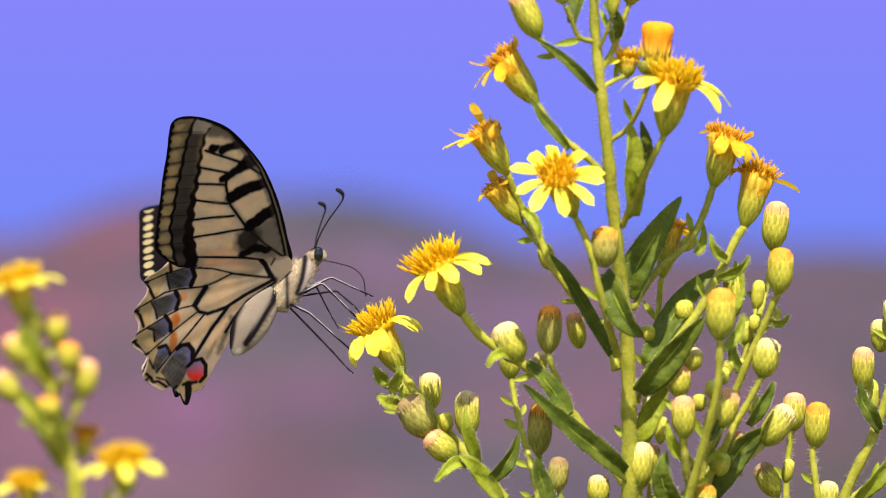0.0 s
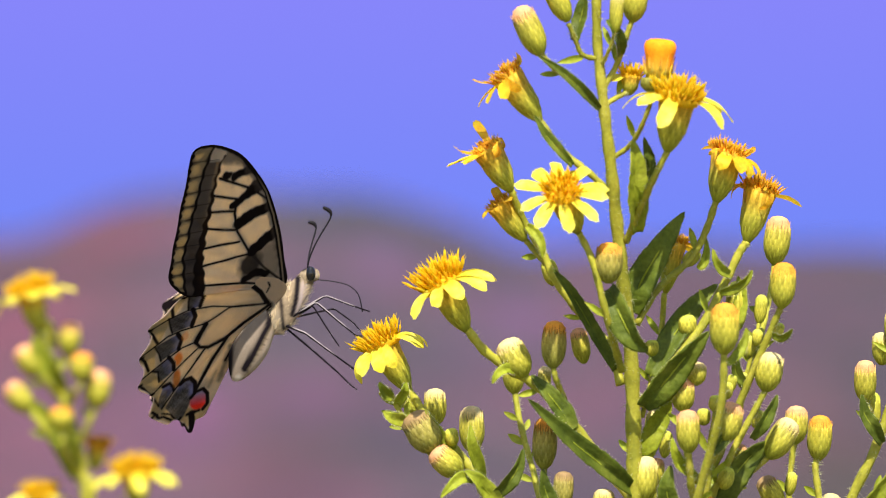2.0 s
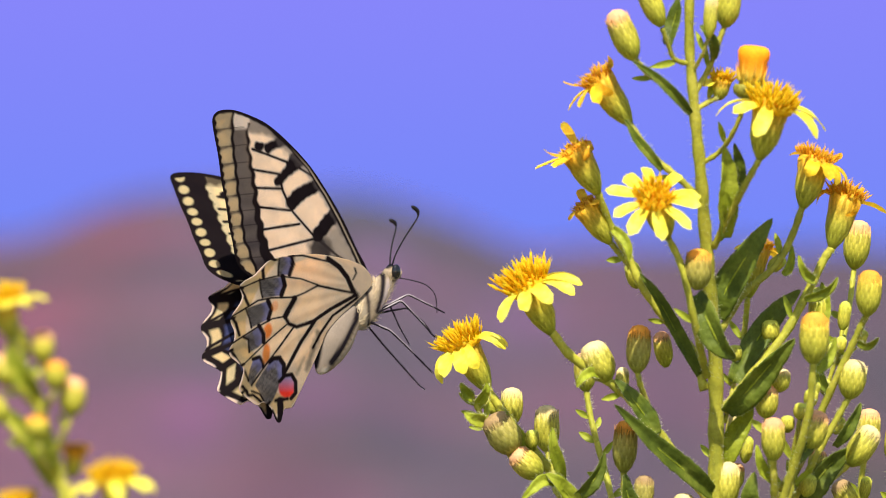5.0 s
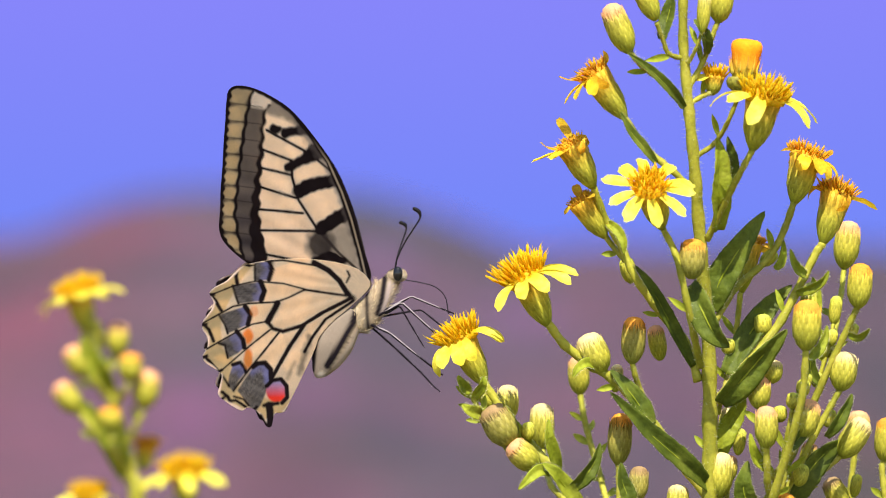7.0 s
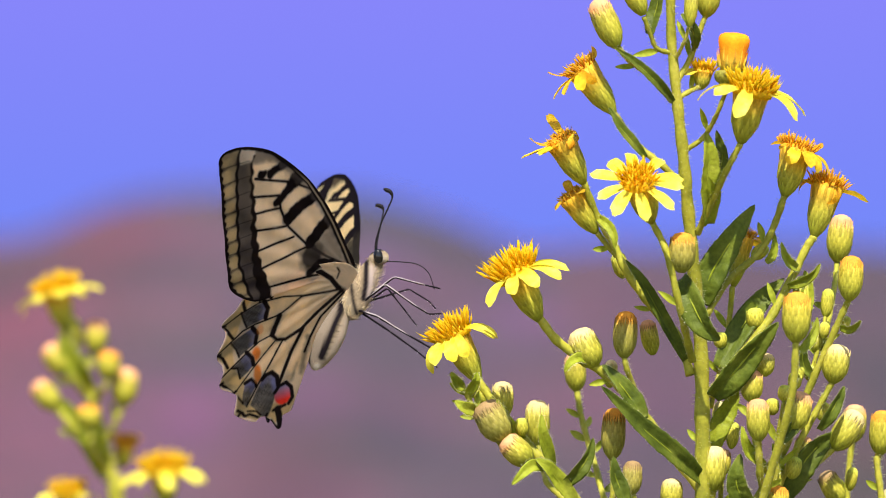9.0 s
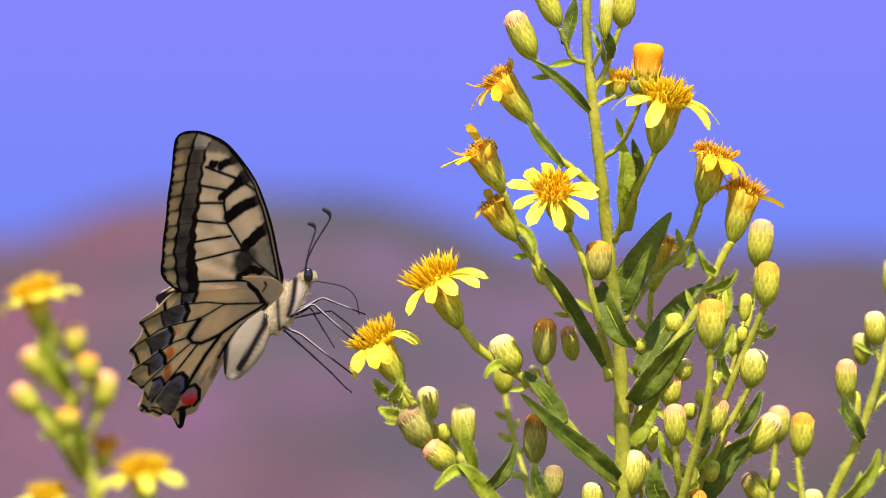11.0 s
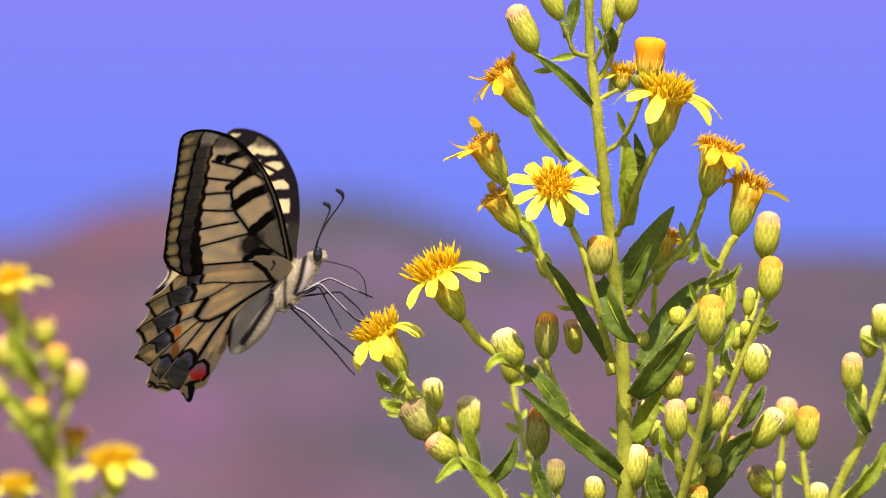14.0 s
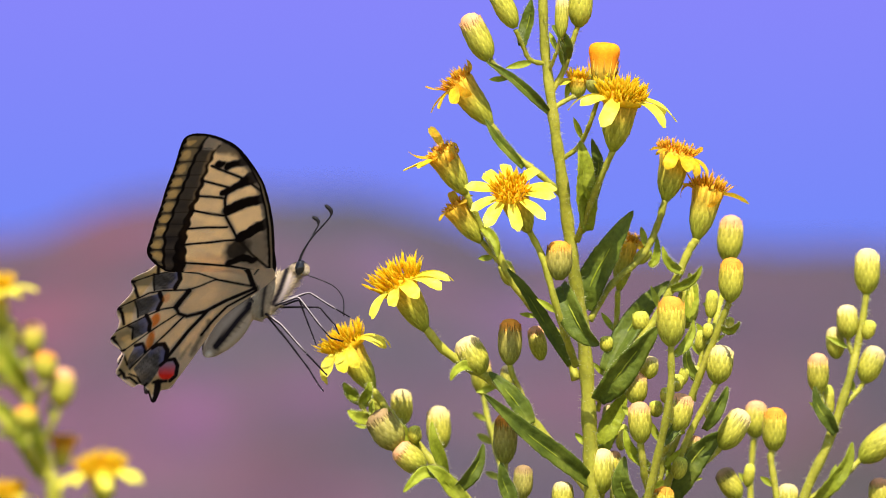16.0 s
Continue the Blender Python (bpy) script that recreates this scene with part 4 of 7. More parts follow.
    ([(388, 555), (434, 541), (442, 556), (439, 573), (402, 589), (397, 572)], [(433, 541), (442, 556), (438, 573)], 4.4, [(386, 555), (397, 573), (402, 589)]),
    ([(386, 606), (419, 586), (429, 600), (431, 614), (420, 624), (402, 633), (398, 612)], [(418, 585), (429, 600), (431, 614)], 4.2, [(386, 606), (397, 610), (402, 632)]),
    ([(411, 645), (426, 641), (434, 656), (421, 672), (413, 692), (402, 682), (404, 664)], [(411, 644), (424, 640), (432, 650), (434, 658)], 3.4, [(392, 662), (404, 682)]),
    ([(449, 646), (466, 641), (480, 655), (478, 670), (471, 690), (460, 716), (449, 730), (440, 716), (419, 690), (433, 668)], [(447, 648), (455, 642), (468, 641), (478, 653), (479, 670)], 4.6, [(413, 700), (430, 705), (447, 726)])]


def hind_pigment(P, upper):
    col = np.tile(np.array(CREAM_UPPER if upper else CREAM), (len(P), 1))
    f = fuzz(P, 0.3, 9) * 1.5
    x, y = P[:, 0] + ROOT[0], ROOT[1] - P[:, 1]
    ang = np.degrees(np.arctan2(y - 522, 624 - x))
    rad = np.hypot(x - 624, y - 522)
    # rows that follow the scalloped margin, cell by cell between the veins
    rim = np.array(HIND[6:36], float)
    rim_a = np.degrees(np.arctan2(rim[:, 1] - 522, 624 - rim[:, 0]))
    order = np.argsort(rim_a)
    m = np.interp(ang, rim_a[order], np.hypot(rim[:, 0] - 624, rim[:, 1] - 522)[order])
    m0 = np.interp(ang, [-30, -16, -1, 11, 22, 30, 38, 49, 58, 70], [190, 217, 252, 272, 283, 268, 288, 268, 246, 230])
    cells = np.array([-34, -16, -0.5, 11, 22.3, 29.4, 38.2, 49, 60, 80.0])
    k = np.clip(np.searchsorted(cells, ang) - 1, 0, len(cells) - 2)
    u = np.clip((ang - cells[k]) / (cells[k + 1] - cells[k]), 0, 1)
    wave = np.sin(np.pi * u)
    e1 = m - 7 - 4 * wave
    e2 = m0 - np.interp(ang, [-15, 0, 10, 25, 40, 52], [34, 42, 36, 36, 32, 30])
    e3 = m0 - np.interp(ang, [-15, 0, 10, 21, 32, 40, 50], [60, 82, 72, 60, 58, 80, 92]) - 13 * wave + 4
    speck = np.clip(fuzz(P, 1.6, 21) + 0.8 * fuzz(P, 2.6, 22), -0.7, 1)
    if upper:
        dark = soft(e3 - rad, 4) * np.clip((54 - ang) / 6, 0, 1)
        col = lay(col, dark, BLACK)
        blue = dark * soft(np.abs(rad - (e2 * 0.45 + e3 * 0.55)) - 13, 6) * np.clip(wave * 2.2 - 0.5, 0, 1) * np.clip(ang / 6, 0, 1)
        col = lay(col, blue * (0.85 + 0.4 * np.clip(speck, -1, 0)), (0.10, 0.12, 0.34))
        col = lay(col, soft(np.abs(rad - (e1 + e2) / 2) - 9 + f, 4) * np.clip(wave * 3 - 1.2, 0, 1), CREAM_UPPER)
        col = lay(col, soft(e1 + 6 - rad, 2.5) * np.clip(wave * 3 - 1, 0, 1), WHITE)
        col = lay(col, np.clip((ang - 46) / 10, 0, 1) * (0.85 + 0.15 * speck), (0.16, 0.125, 0.085))
    else:
        col = lay(col, soft(e2 + 2 - rad, 5), YELLOW)
        for outline, arc, w, line in HIND_PATCHES:
            mask = patch(P, outline, 3)
            near = dist(P, arc)
            tone = np.array((0.155, 0.137, 0.135)) * (1 + 0.8 * speck)[:, None]
            tone = lay(tone, soft(near - 12 + 4 * f, 12) * 0.65, BLUE)
            col = col * (1 - mask[:, None]) + tone * mask[:, None]
            col = lay(col, soft(near - w + 0.5 * f, 2.2), BLACK)
            col = lay(col, soft(dist(P, line) - 2.0 + 0.4 * f, 2.0), BLACK)
        for line, w in (([(418, 476), (417, 488), (419, 500)], 3.8), ([(372, 521), (381, 532), (391, 549)], 3.4), ([(357, 570), (369, 582), (377, 602)], 3.0),
                        ([(361, 630), (370, 638), (383, 653)], 3.2), ([(392, 692), (402, 700), (406, 709)], 3.0), ([(406, 708), (416, 707), (430, 716), (446, 728)], 2.6)):
            col = lay(col, soft(dist(P, line) - w + 0.4 * f, 2.2), BLACK)
        col = lay(col, soft(e1 + 6.5 - rad, 3) * np.clip(wave * 3, 0, 1), WHITE)
        seam = np.minimum(u, 1 - u) * (cells[k + 1] - cells[k]) * rad * 0.01745
        col = lay(col, soft(seam - 2.6, 2.0) * soft(e1 - 2 - rad, 3), BLACK)
        for (cx, cy, rx, ry, a) in ((438, 594, 9, 13, 0.95), (438, 634, 8, 17, 0.95), (449, 550, 7, 10, 0.4)):
            col = lay(col, soft(np.hypot((x - cx) / rx, (y - cy) / ry) - 1 + 0.1 * f, 0.5) * a * (1 - soft(dist(P, HIND_PATCHES[3][1]) - 5, 2)), ORANGE)
        col = lay(col, soft(dist(P, [(546, 596), (540, 625), (528, 660)]) - 5 + 3 * f, 8) * 0.7, (0.12, 0.095, 0.08))
        col = lay(col, soft(dist(P, [(520, 640), (508, 668)]) - 3 + 2 * f, 6) * 0.5, (0.20, 0.16, 0.13))
    veins = [([(537, 511), (500, 501), (450, 497), (412, 505), (372, 521)], 1.5), ([(537, 513), (510, 526), (488, 534), (440, 536), (412, 541), (357, 571)], 1.6),
             ([(472, 568), (445, 573), (420, 585), (361, 618)], 1.6), ([(478, 582), (440, 612), (392, 653)], 1.5), ([(494, 586), (465, 622), (440, 652), (412, 690)], 1.9),
             ([(537, 575), (512, 612), (482, 664)], 3.6), ([(624, 526), (570, 553), (533, 576), (500, 586), (482, 581), (472, 568)], 3.4),
             ([(490, 536), (482, 552), (473, 568)], 5.4), ([(554, 464), (580, 478), (600, 497), (612, 516), (624, 530)], 4.8), ([(612, 500), (618, 488), (614, 480)], 1.8),
             ([(622, 534), (575, 565), (552, 596), (538, 622)], 2.6), ([(560, 470), (500, 460), (470, 462)], 1.6), ([(618, 524), (575, 518), (537, 512)], 2.2)]
    for line, w in veins:
        col = lay(col, soft(dist(P, line) - w * (1.0 if not upper else 1.8) + 0.3 * f, 2.2), BLACK)
    # eye spot by the tail, open below
    q = np.hypot((x - 488) / 18, (y - 691) / 20)
    col = lay(col, soft(q - 1.0, 0.2), RED)
    col = lay(col, soft(q - 1.0, 0.2) * np.clip((690 - y) / 26 + 0.45, 0, 1), (0.44, 0.36, 0.66))
    col = lay(col, soft(dist(P, [(471, 682), (481, 672), (496, 670), (506, 682), (507, 702), (498, 712)]) - 3.8, 2), BLACK)
    col = lay(col, soft(dist(P, [(466, 716), (490, 713)]) - 4 + f, 3), BLACK)
    col = lay(col, soft(dist(P, [(475, 716), (477, 740), (477, 765)]) - 6.5 + f, 3), BLACK)
    col = lay(col, soft(dist(P, [(446, 736), (455, 733), (470, 752)]) - 3, 2.5), BLACK)
    col = lay(col, soft(dist(P, HIND[28:33]) - 3.5, 2.5), BLACK)
    if upper:
        col = lay(col, soft(np.hypot(x - 640, y - 540) - 80 + 8 * f, 40) * 0.8, (0.06, 0.05, 0.035))
    return col


def wing_mesh(name, outline, centre, pigment, side, camber, base_off=8.0):
    """A wing of two skins a tenth of a millimetre apart. side -1: its underside looks to -y, +1: to +y when folded."""
    M, N = 420, 84
    pts = wxy(outline)
    K = len(pts)
    t = np.arange(M) / M * K
    k = t.astype(int)
    u = (t - k)[:, None]
    a, b, c, d = pts[(k - 1) % K], pts[k % K], pts[(k + 1) % K], pts[(k + 2) % K]
    rim = 0.5 * (2 * b + (c - a) * u + (2 * a - 5 * b + 4 * c - d) * u ** 2 + (3 * b - a - 3 * c + d) * u ** 3)
    mid = wxy([centre])[0]
    fr = (np.arange(1, N + 1) / N) ** 0.8
    P = np.concatenate([mid[None, :], (mid + fr[:, None, None] * (rim - mid)[None]).reshape(-1, 2)])
    n = len(P)
    out = np.hypot(P[:, 0], P[:, 1])
    lift = camber * (out / 300.0) ** 2 * 10 + 0.9 * np.sin(np.degrees(np.arctan2(P[:, 1], -P[:, 0])) * 0.55) * (out / 300.0)
    W = WING_UNIT
    rimw = np.concatenate([[1.0], np.repeat(1 - fr ** 6, M)])
    under = np.stack([P[:, 0] * W, side * (base_off + lift + 0.6 * rimw) * W, P[:, 1] * W], 1)
    upper = np.stack([P[:, 0] * W, side * (base_off + lift - 0.6 * rimw - 0.05) * W, P[:, 1] * W], 1)
    ring = np.arange(M)
    nxt = (ring + 1) % M
    tris = [(0, 1 + i, 1 + (i + 1) % M) for i in range(M)]
    quads = []
    for r in range(N - 1):
        s0, s1 = 1 + r * M, 1 + (r + 1) * M
        quads += list(zip((s0 + ring).tolist(), (s1 + ring).tolist(), (s1 + nxt).tolist(), (s0 + nxt).tolist()))
    faces = tris + quads
    back = [tuple(n + i for i in reversed(q)) for q in faces]
    s1 = 1 + (N - 1) * M
    edge = [(s1 + i, n + s1 + i, n + s1 + (i + 1) % M, s1 + (i + 1) % M) for i in range(M)]
    me = bpy.data.meshes.new(name)
    me.from_pydata(np.concatenate([under, upper]).tolist(), [], faces + back + edge)
    att = me.color_attributes.new("pigment", "FLOAT_COLOR", "POINT")
    col = np.concatenate([pigment(P, False), pigment(P, True)])
    att.data.foreach_set("color", np.concatenate([col, np.ones((2 * n, 1))], 1).astype(np.float32).ravel())
    me.materials.append(WING)
    me.shade_smooth()
    me.update()
    return me


def bpt(x, y, d=0.0):
    """A place on the butterfly, in the wings' drawing units, d units away from the plane of its body."""
    return Vector(((x - ROOT[0]) * WING_UNIT, d * WING_UNIT, (ROOT[1] - y) * WING_UNIT))


def furry(name, stations, parent, stripes, label, hair_count, hair_len, seed, patches=()):
    """A rounded body section through stations (x, y, radius), coloured with dark stripes, with a fuzz of hairs on it."""
    line = spline([bpt(x, y) for x, y, r in stations], 64)
    rad = [v.x for v in spline([Vector((r, 0, 0)) for x, y, r in stations], 64)]
    bm = bmesh.new()
    rings = tube(bm, line, [max(r, 1.0) * WING_UNIT for r in rad], 44, 0.0)
    for v in bm.verts:
        v.co.y *= 0.62
    me = finish(bm, name, FUR)
    co = np.empty(len(me.vertices) * 3)
    me.vertices.foreach_get("co", co)
    co = co.reshape(-1, 3)
    P = co[:, [0, 2]] / WING_UNIT
    col = np.tile(np.array((0.30, 0.23, 0.155)), (len(P), 1))
    col *= (1 + 0.35 * fuzz(P, 0.2, seed) + 0.45 * fuzz(P, 0.9, seed + 1))[:, None]
    for line_, w_, tone in patches:
        col = lay(col, soft(dist(P, line_) - w_, 8), tone)
    for s, w in stripes:
        col = lay(col, soft(dist(P, s) - w, 4), (0.012, 0.009, 0.012))
    att = me.color_attributes.new("pigment", "FLOAT_COLOR", "POINT")
    att.data.foreach_set("color", np.concatenate([col, np.ones((len(P), 1))], 1).astype(np.float32).ravel())
    ob = part(name, me, None, parent, label)
    rng = random.Random(seed)
    hb = bmesh.new()
    for _ in range(hair_count):
        i = rng.randrange(1, 62)
        a, s, t = basis(line[i + 1] - line[i - 1])
        ang = rng.uniform(0, 2 * math.pi)
        o = s * math.cos(ang) + t * math.sin(ang)
        o.y *= 0.62
        root = line[i] + o * max(rad[i], 1) * WING_UNIT
        if any(dist(np.array([[root.x / WING_UNIT, root.z / WING_UNIT]]), q)[0] < w + 6 for q, w in stripes[:2]):
            continue
        spike(hb, line[i].lerp(line[i + 1], rng.random()) + o * max(rad[i], 1) * WING_UNIT * 0.95, o - a * rng.uniform(0.5, 1.6), hair_len * rng.uniform(0.5, 1.3), 0.000045)
    tagged(part("fuzz", hb, HAIR_CREAM, ob, "short cream fur"), kind="stuff")
    return ob


butterfly = tagged(new("butterfly"), "swallowtail butterfly with cream and black wings feeding on a yellow flower", "butterfly")
butterfly.empty_display_size = 0.01
thorax = furry("thorax", [(694, 494, 12), (684, 508, 18), (670, 530, 22), (653, 553, 25), (637, 571, 23), (628, 581, 14), (624, 586, 5)], butterfly,
               [([(683, 476), (680, 500), (676, 530), (668, 556)], 4.6), ([(650, 484), (649, 528), (650, 560), (652, 580)], 3.0)],
               "tan furry thorax with dark stripes", 1900, 0.0012, 5, [([(694, 506), (686, 530), (676, 552)], 9, (0.42, 0.34, 0.31)), ([(630, 560), (640, 590)], 18, (0.28, 0.23, 0.165))])
# the taupe patch paints the wings' shade along the cream abdomen's back
abdomen = furry("abdomen", [(630, 554, 22), (608, 580, 31), (592, 606, 35), (581, 630, 30), (571, 651, 20), (565, 664, 11), (563, 670, 3)], butterfly,
                [([(634, 540), (624, 575), (602, 612), (580, 648)], 6.0), ([(570, 580), (558, 604), (553, 656)], 5)] + [([(611 - 5 * k, 590 + 9 * k), (616 - 5 * k, 596 + 9.5 * k), (624 - 6.5 * k, 598 + 9.5 * k)], 0.2) for k in range(7)],
                "cream abdomen, wing shade painted taupe on its back, with a broad black side stripe and a ringed underside", 420, 0.0004, 6, [([(608, 556), (584, 598), (562, 650)], 24, (0.26, 0.207, 0.163)), ([(636, 590), (622, 618), (600, 650)], 9, (0.40, 0.32, 0.25)), ([(566, 672), (570, 664)], 5, (0.62, 0.55, 0.48))])
head = furry("head", [(690, 498, 11), (698, 491, 15), (708, 488, 14), (716, 491, 8), (720, 493, 2)], butterfly, [([(690, 478), (700, 474), (712, 474)], 2.5)], "cream furry head", 420, 0.0006, 7, [([(714, 492), (716, 498)], 6, (0.55, 0.47, 0.38))])
for sgn in (-1, 1):
    eb = bmesh.new()
    bmesh.ops.create_uvsphere(eb, u_segments=20, v_segments=14, radius=1.0)
    for v in eb.verts:
        v.co = Vector((v.co.x * 8.5, v.co.y * 6, v.co.z * 13)) * WING_UNIT + bpt(704, 485, sgn * 12)
    part("eye", eb, EYE_BLACK, head, "glossy black eye")
for pts in (((699, 474, -5), (704, 455, -8), (717, 428, -12), (733, 403, -14), (743, 386, -15), (741, 375, -15), (730, 368, -15)),
            ((700, 474, 5), (703, 456, 10), (709, 436, 16), (716, 416, 20), (719, 405, 22), (716, 397, 23), (706, 393, 23))):
    ab = bmesh.new()
    line = spline([bpt(*p) for p in pts], 30)
    tube(ab, line, [(1.5 + 2.3 * min(1, max(0, (i / 29 - 0.66) / 0.16)) - (1.6 if i == 29 else 0.5 if i == 28 else 0)) * WING_UNIT for i in range(30)], 7)
    part("antenna", ab, CHITIN, butterfly, "black antenna with a clubbed tip")
pb = bmesh.new()
line = spline([bpt(*p) for p in ((717, 496, 0), (742, 500, -3), (770, 508, -4), (788, 526, -3), (794, 556, 0))], 26)
tube(pb, line, [0.95 * WING_UNIT] * 26, 6)
part("proboscis", pb, CHITIN, butterfly, "thin black proboscis uncurled into the flower")
for pts, w in ((((668, 560, -8), (711, 536, -20), (757, 578, -22), (780, 598, -16), (802, 600, -8)), 3.0), (((670, 556, -4), (728, 525, -14), (772, 543, -14), (806, 556, -6)), 2.8),
               (((656, 575, -8), (690, 590, -22), (727, 620, -22), (784, 664, -10)), 3.2), (((670, 562, 8), (714, 554, 20), (746, 549, 22), (780, 576, 18), (790, 590, 14)), 2.5),
               (((666, 566, 8), (708, 542, 20), (733, 585, 24), (752, 616, 20)), 2.5), (((656, 578, 8), (700, 617, 20), (746, 660, 22), (768, 684, 16), (780, 694, 12)), 2.6)):
    lb = bmesh.new()
    # straight joints with tight knees
    knots = [bpt(*p) for p in pts]
    line = [knots[0]]
    for a, b in zip(knots, knots[1:]):
        line += [a.lerp(b, f) for f in (0.06, 0.25, 0.5, 0.75, 0.94)]
    line.append(knots[-1])
    n = len(line)
    radii = [w * 0.64 * (1.2 - 0.55 * i / n) * (1 + 0.12 * math.sin(i * 2.0)) * WING_UNIT for i in range(n)]
    tone = lb.verts.layers.float_color.new("pigment")
    rings = tube(lb, line, radii, 8)
    for i, ring in enumerate(rings):
        for v in ring:
            # highlight put into the colour, on top of the near legs only
            pale = (v.co - line[i]).normalized().z > 0.45 and 2 < i < n * 0.68 and pts[1][2] < 0
            v[tone] = (0.42, 0.37, 0.38, 1) if pale else (0.014, 0.011, 0.014, 1)
    rng = random.Random(int(pts[1][0]))
    for _ in range(40):
        i = rng.randrange(2, n - 1)
        spike(lb, line[i], Vector((rng.uniform(-1, 1), rng.uniform(-1, 1), rng.uniform(-1, 0.3))), 0.00035, 0.00003)
    part("leg", lb, FUR, butterfly, "thin black leg; near legs have a highlight painted along the top")
forewing_near = part("forewing", wing_mesh("forewing", FORE, (505, 360), fore_pigment, -1, 0.5), None, butterfly, "cream forewing with black veins and bands")
hindwing_near = part("hindwing", wing_mesh("hindwing", HIND, (520, 560), hind_pigment, -1, 1.0, 14.0), None, butterfly, "cream hindwing with blue patches, a red eyespot and a short black tail")
forewing_far = part("forewing", wing_mesh("forewing", FORE, (505, 360), fore_pigment, 1, 0.5), None, butterfly, "cream forewing with black veins and bands")
hindwing_far = part("hindwing", wing_mesh("hindwing", HIND, (520, 560), hind_pigment, 1, 1.0, 14.0), None, butterfly, "cream hindwing with blue patches, a red eyespot and a short black tail")

# ---- ground, hill and sky ----
def smoothstep(a, b, x):
    t = np.clip((x - a) / (b - a), 0, 1)
    return t * t * (3 - 2 * t)


def terrain(x, y):
    """Level by the plants, falling away to a valley, a hill beyond it, plain behind the hill."""
    r = np.hypot(x, y)
    z = -0.06 * np.clip(r - 3, 0, 330) * smoothstep(0, 12, r)
    hill_line = 1.0 + 5.1 * np.exp(-((x + 17) / 17.0) ** 4 * 0.55) + 0.9 * np.exp(-((x + 33) / 12.0) ** 2) - 0.6 * np.exp(-((x - 8) / 6.0) ** 2) - 0.015 * np.clip(x - 24, 0, 200) + 0.15 * np.sin(x * 0.5)
    up = smoothstep(360, 600, y)
    down = smoothstep(600, 900, y)
    rough = 0.5 * np.sin(x * 0.23 + y * 0.05) + 0.4 * np.sin(x * 0.11 - y * 0.09)
    zz = z * (1 - up) + hill_line * up + rough * up * (1 - up) * 3
    zz = zz * (1 - down) + (-12.0) * down
    return zz + 0.012 * np.sin(x * 7 + 1) * np.sin(y * 6) * smoothstep(0.05, 1, r)


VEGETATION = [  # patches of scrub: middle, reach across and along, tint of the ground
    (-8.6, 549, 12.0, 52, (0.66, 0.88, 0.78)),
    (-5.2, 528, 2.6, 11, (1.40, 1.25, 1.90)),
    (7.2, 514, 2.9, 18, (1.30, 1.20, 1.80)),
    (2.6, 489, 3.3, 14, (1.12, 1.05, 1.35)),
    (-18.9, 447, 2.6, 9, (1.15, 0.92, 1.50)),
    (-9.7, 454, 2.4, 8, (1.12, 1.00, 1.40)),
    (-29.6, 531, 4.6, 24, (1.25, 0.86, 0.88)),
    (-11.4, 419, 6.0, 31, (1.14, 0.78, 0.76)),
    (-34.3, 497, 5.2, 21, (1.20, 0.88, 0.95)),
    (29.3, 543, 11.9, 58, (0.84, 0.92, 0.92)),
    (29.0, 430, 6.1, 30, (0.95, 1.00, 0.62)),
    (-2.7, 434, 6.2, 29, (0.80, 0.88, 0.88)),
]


def ground_sheet():
    t = np.linspace(-1, 1, 181)
    xs = 60 * t + 1440 * t ** 7 + 0.0
    s = np.linspace(0, 1, 231)
    ys = -40 + 40 * s * 2 + 640 * s ** 2.2 + 1700 * s ** 9
    X, Y = np.meshgrid(xs, ys)
    Z = terrain(X, Y)
    h, w = X.shape
    idx = np.arange(h * w).reshape(h, w)
    f = np.stack([idx[:-1, :-1], idx[:-1, 1:], idx[1:, 1:], idx[1:, :-1]], -1).reshape(-1, 4)
    me = bpy.data.meshes.new("ground")
    me.from_pydata(np.stack([X, Y, Z], -1).reshape(-1, 3).tolist(), [], f.tolist())
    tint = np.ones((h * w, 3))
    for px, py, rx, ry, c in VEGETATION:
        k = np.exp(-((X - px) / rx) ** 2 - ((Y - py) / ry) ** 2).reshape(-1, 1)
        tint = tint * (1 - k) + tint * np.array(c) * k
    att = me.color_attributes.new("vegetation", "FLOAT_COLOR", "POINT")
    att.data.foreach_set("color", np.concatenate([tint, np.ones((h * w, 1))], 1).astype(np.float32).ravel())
    m, nt, b, out = material("scrub_with_painted_haze")
    # the hill's purple-grey haze is put into these far ground colours
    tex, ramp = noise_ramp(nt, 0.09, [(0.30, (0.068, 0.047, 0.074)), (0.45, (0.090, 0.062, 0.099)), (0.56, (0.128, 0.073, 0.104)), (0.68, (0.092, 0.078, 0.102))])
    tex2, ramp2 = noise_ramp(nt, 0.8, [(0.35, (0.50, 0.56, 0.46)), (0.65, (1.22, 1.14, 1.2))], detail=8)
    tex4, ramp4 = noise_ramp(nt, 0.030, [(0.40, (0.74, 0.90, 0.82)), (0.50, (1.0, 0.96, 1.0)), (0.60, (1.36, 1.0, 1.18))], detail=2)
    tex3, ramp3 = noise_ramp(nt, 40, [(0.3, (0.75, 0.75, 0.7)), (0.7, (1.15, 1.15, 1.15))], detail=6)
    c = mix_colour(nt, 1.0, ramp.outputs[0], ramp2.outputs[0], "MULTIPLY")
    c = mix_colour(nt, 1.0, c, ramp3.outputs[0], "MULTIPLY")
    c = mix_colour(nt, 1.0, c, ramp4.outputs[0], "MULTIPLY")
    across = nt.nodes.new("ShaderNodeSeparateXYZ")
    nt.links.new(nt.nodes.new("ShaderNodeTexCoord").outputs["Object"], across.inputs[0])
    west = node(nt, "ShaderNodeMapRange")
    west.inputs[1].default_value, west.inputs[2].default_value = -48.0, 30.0
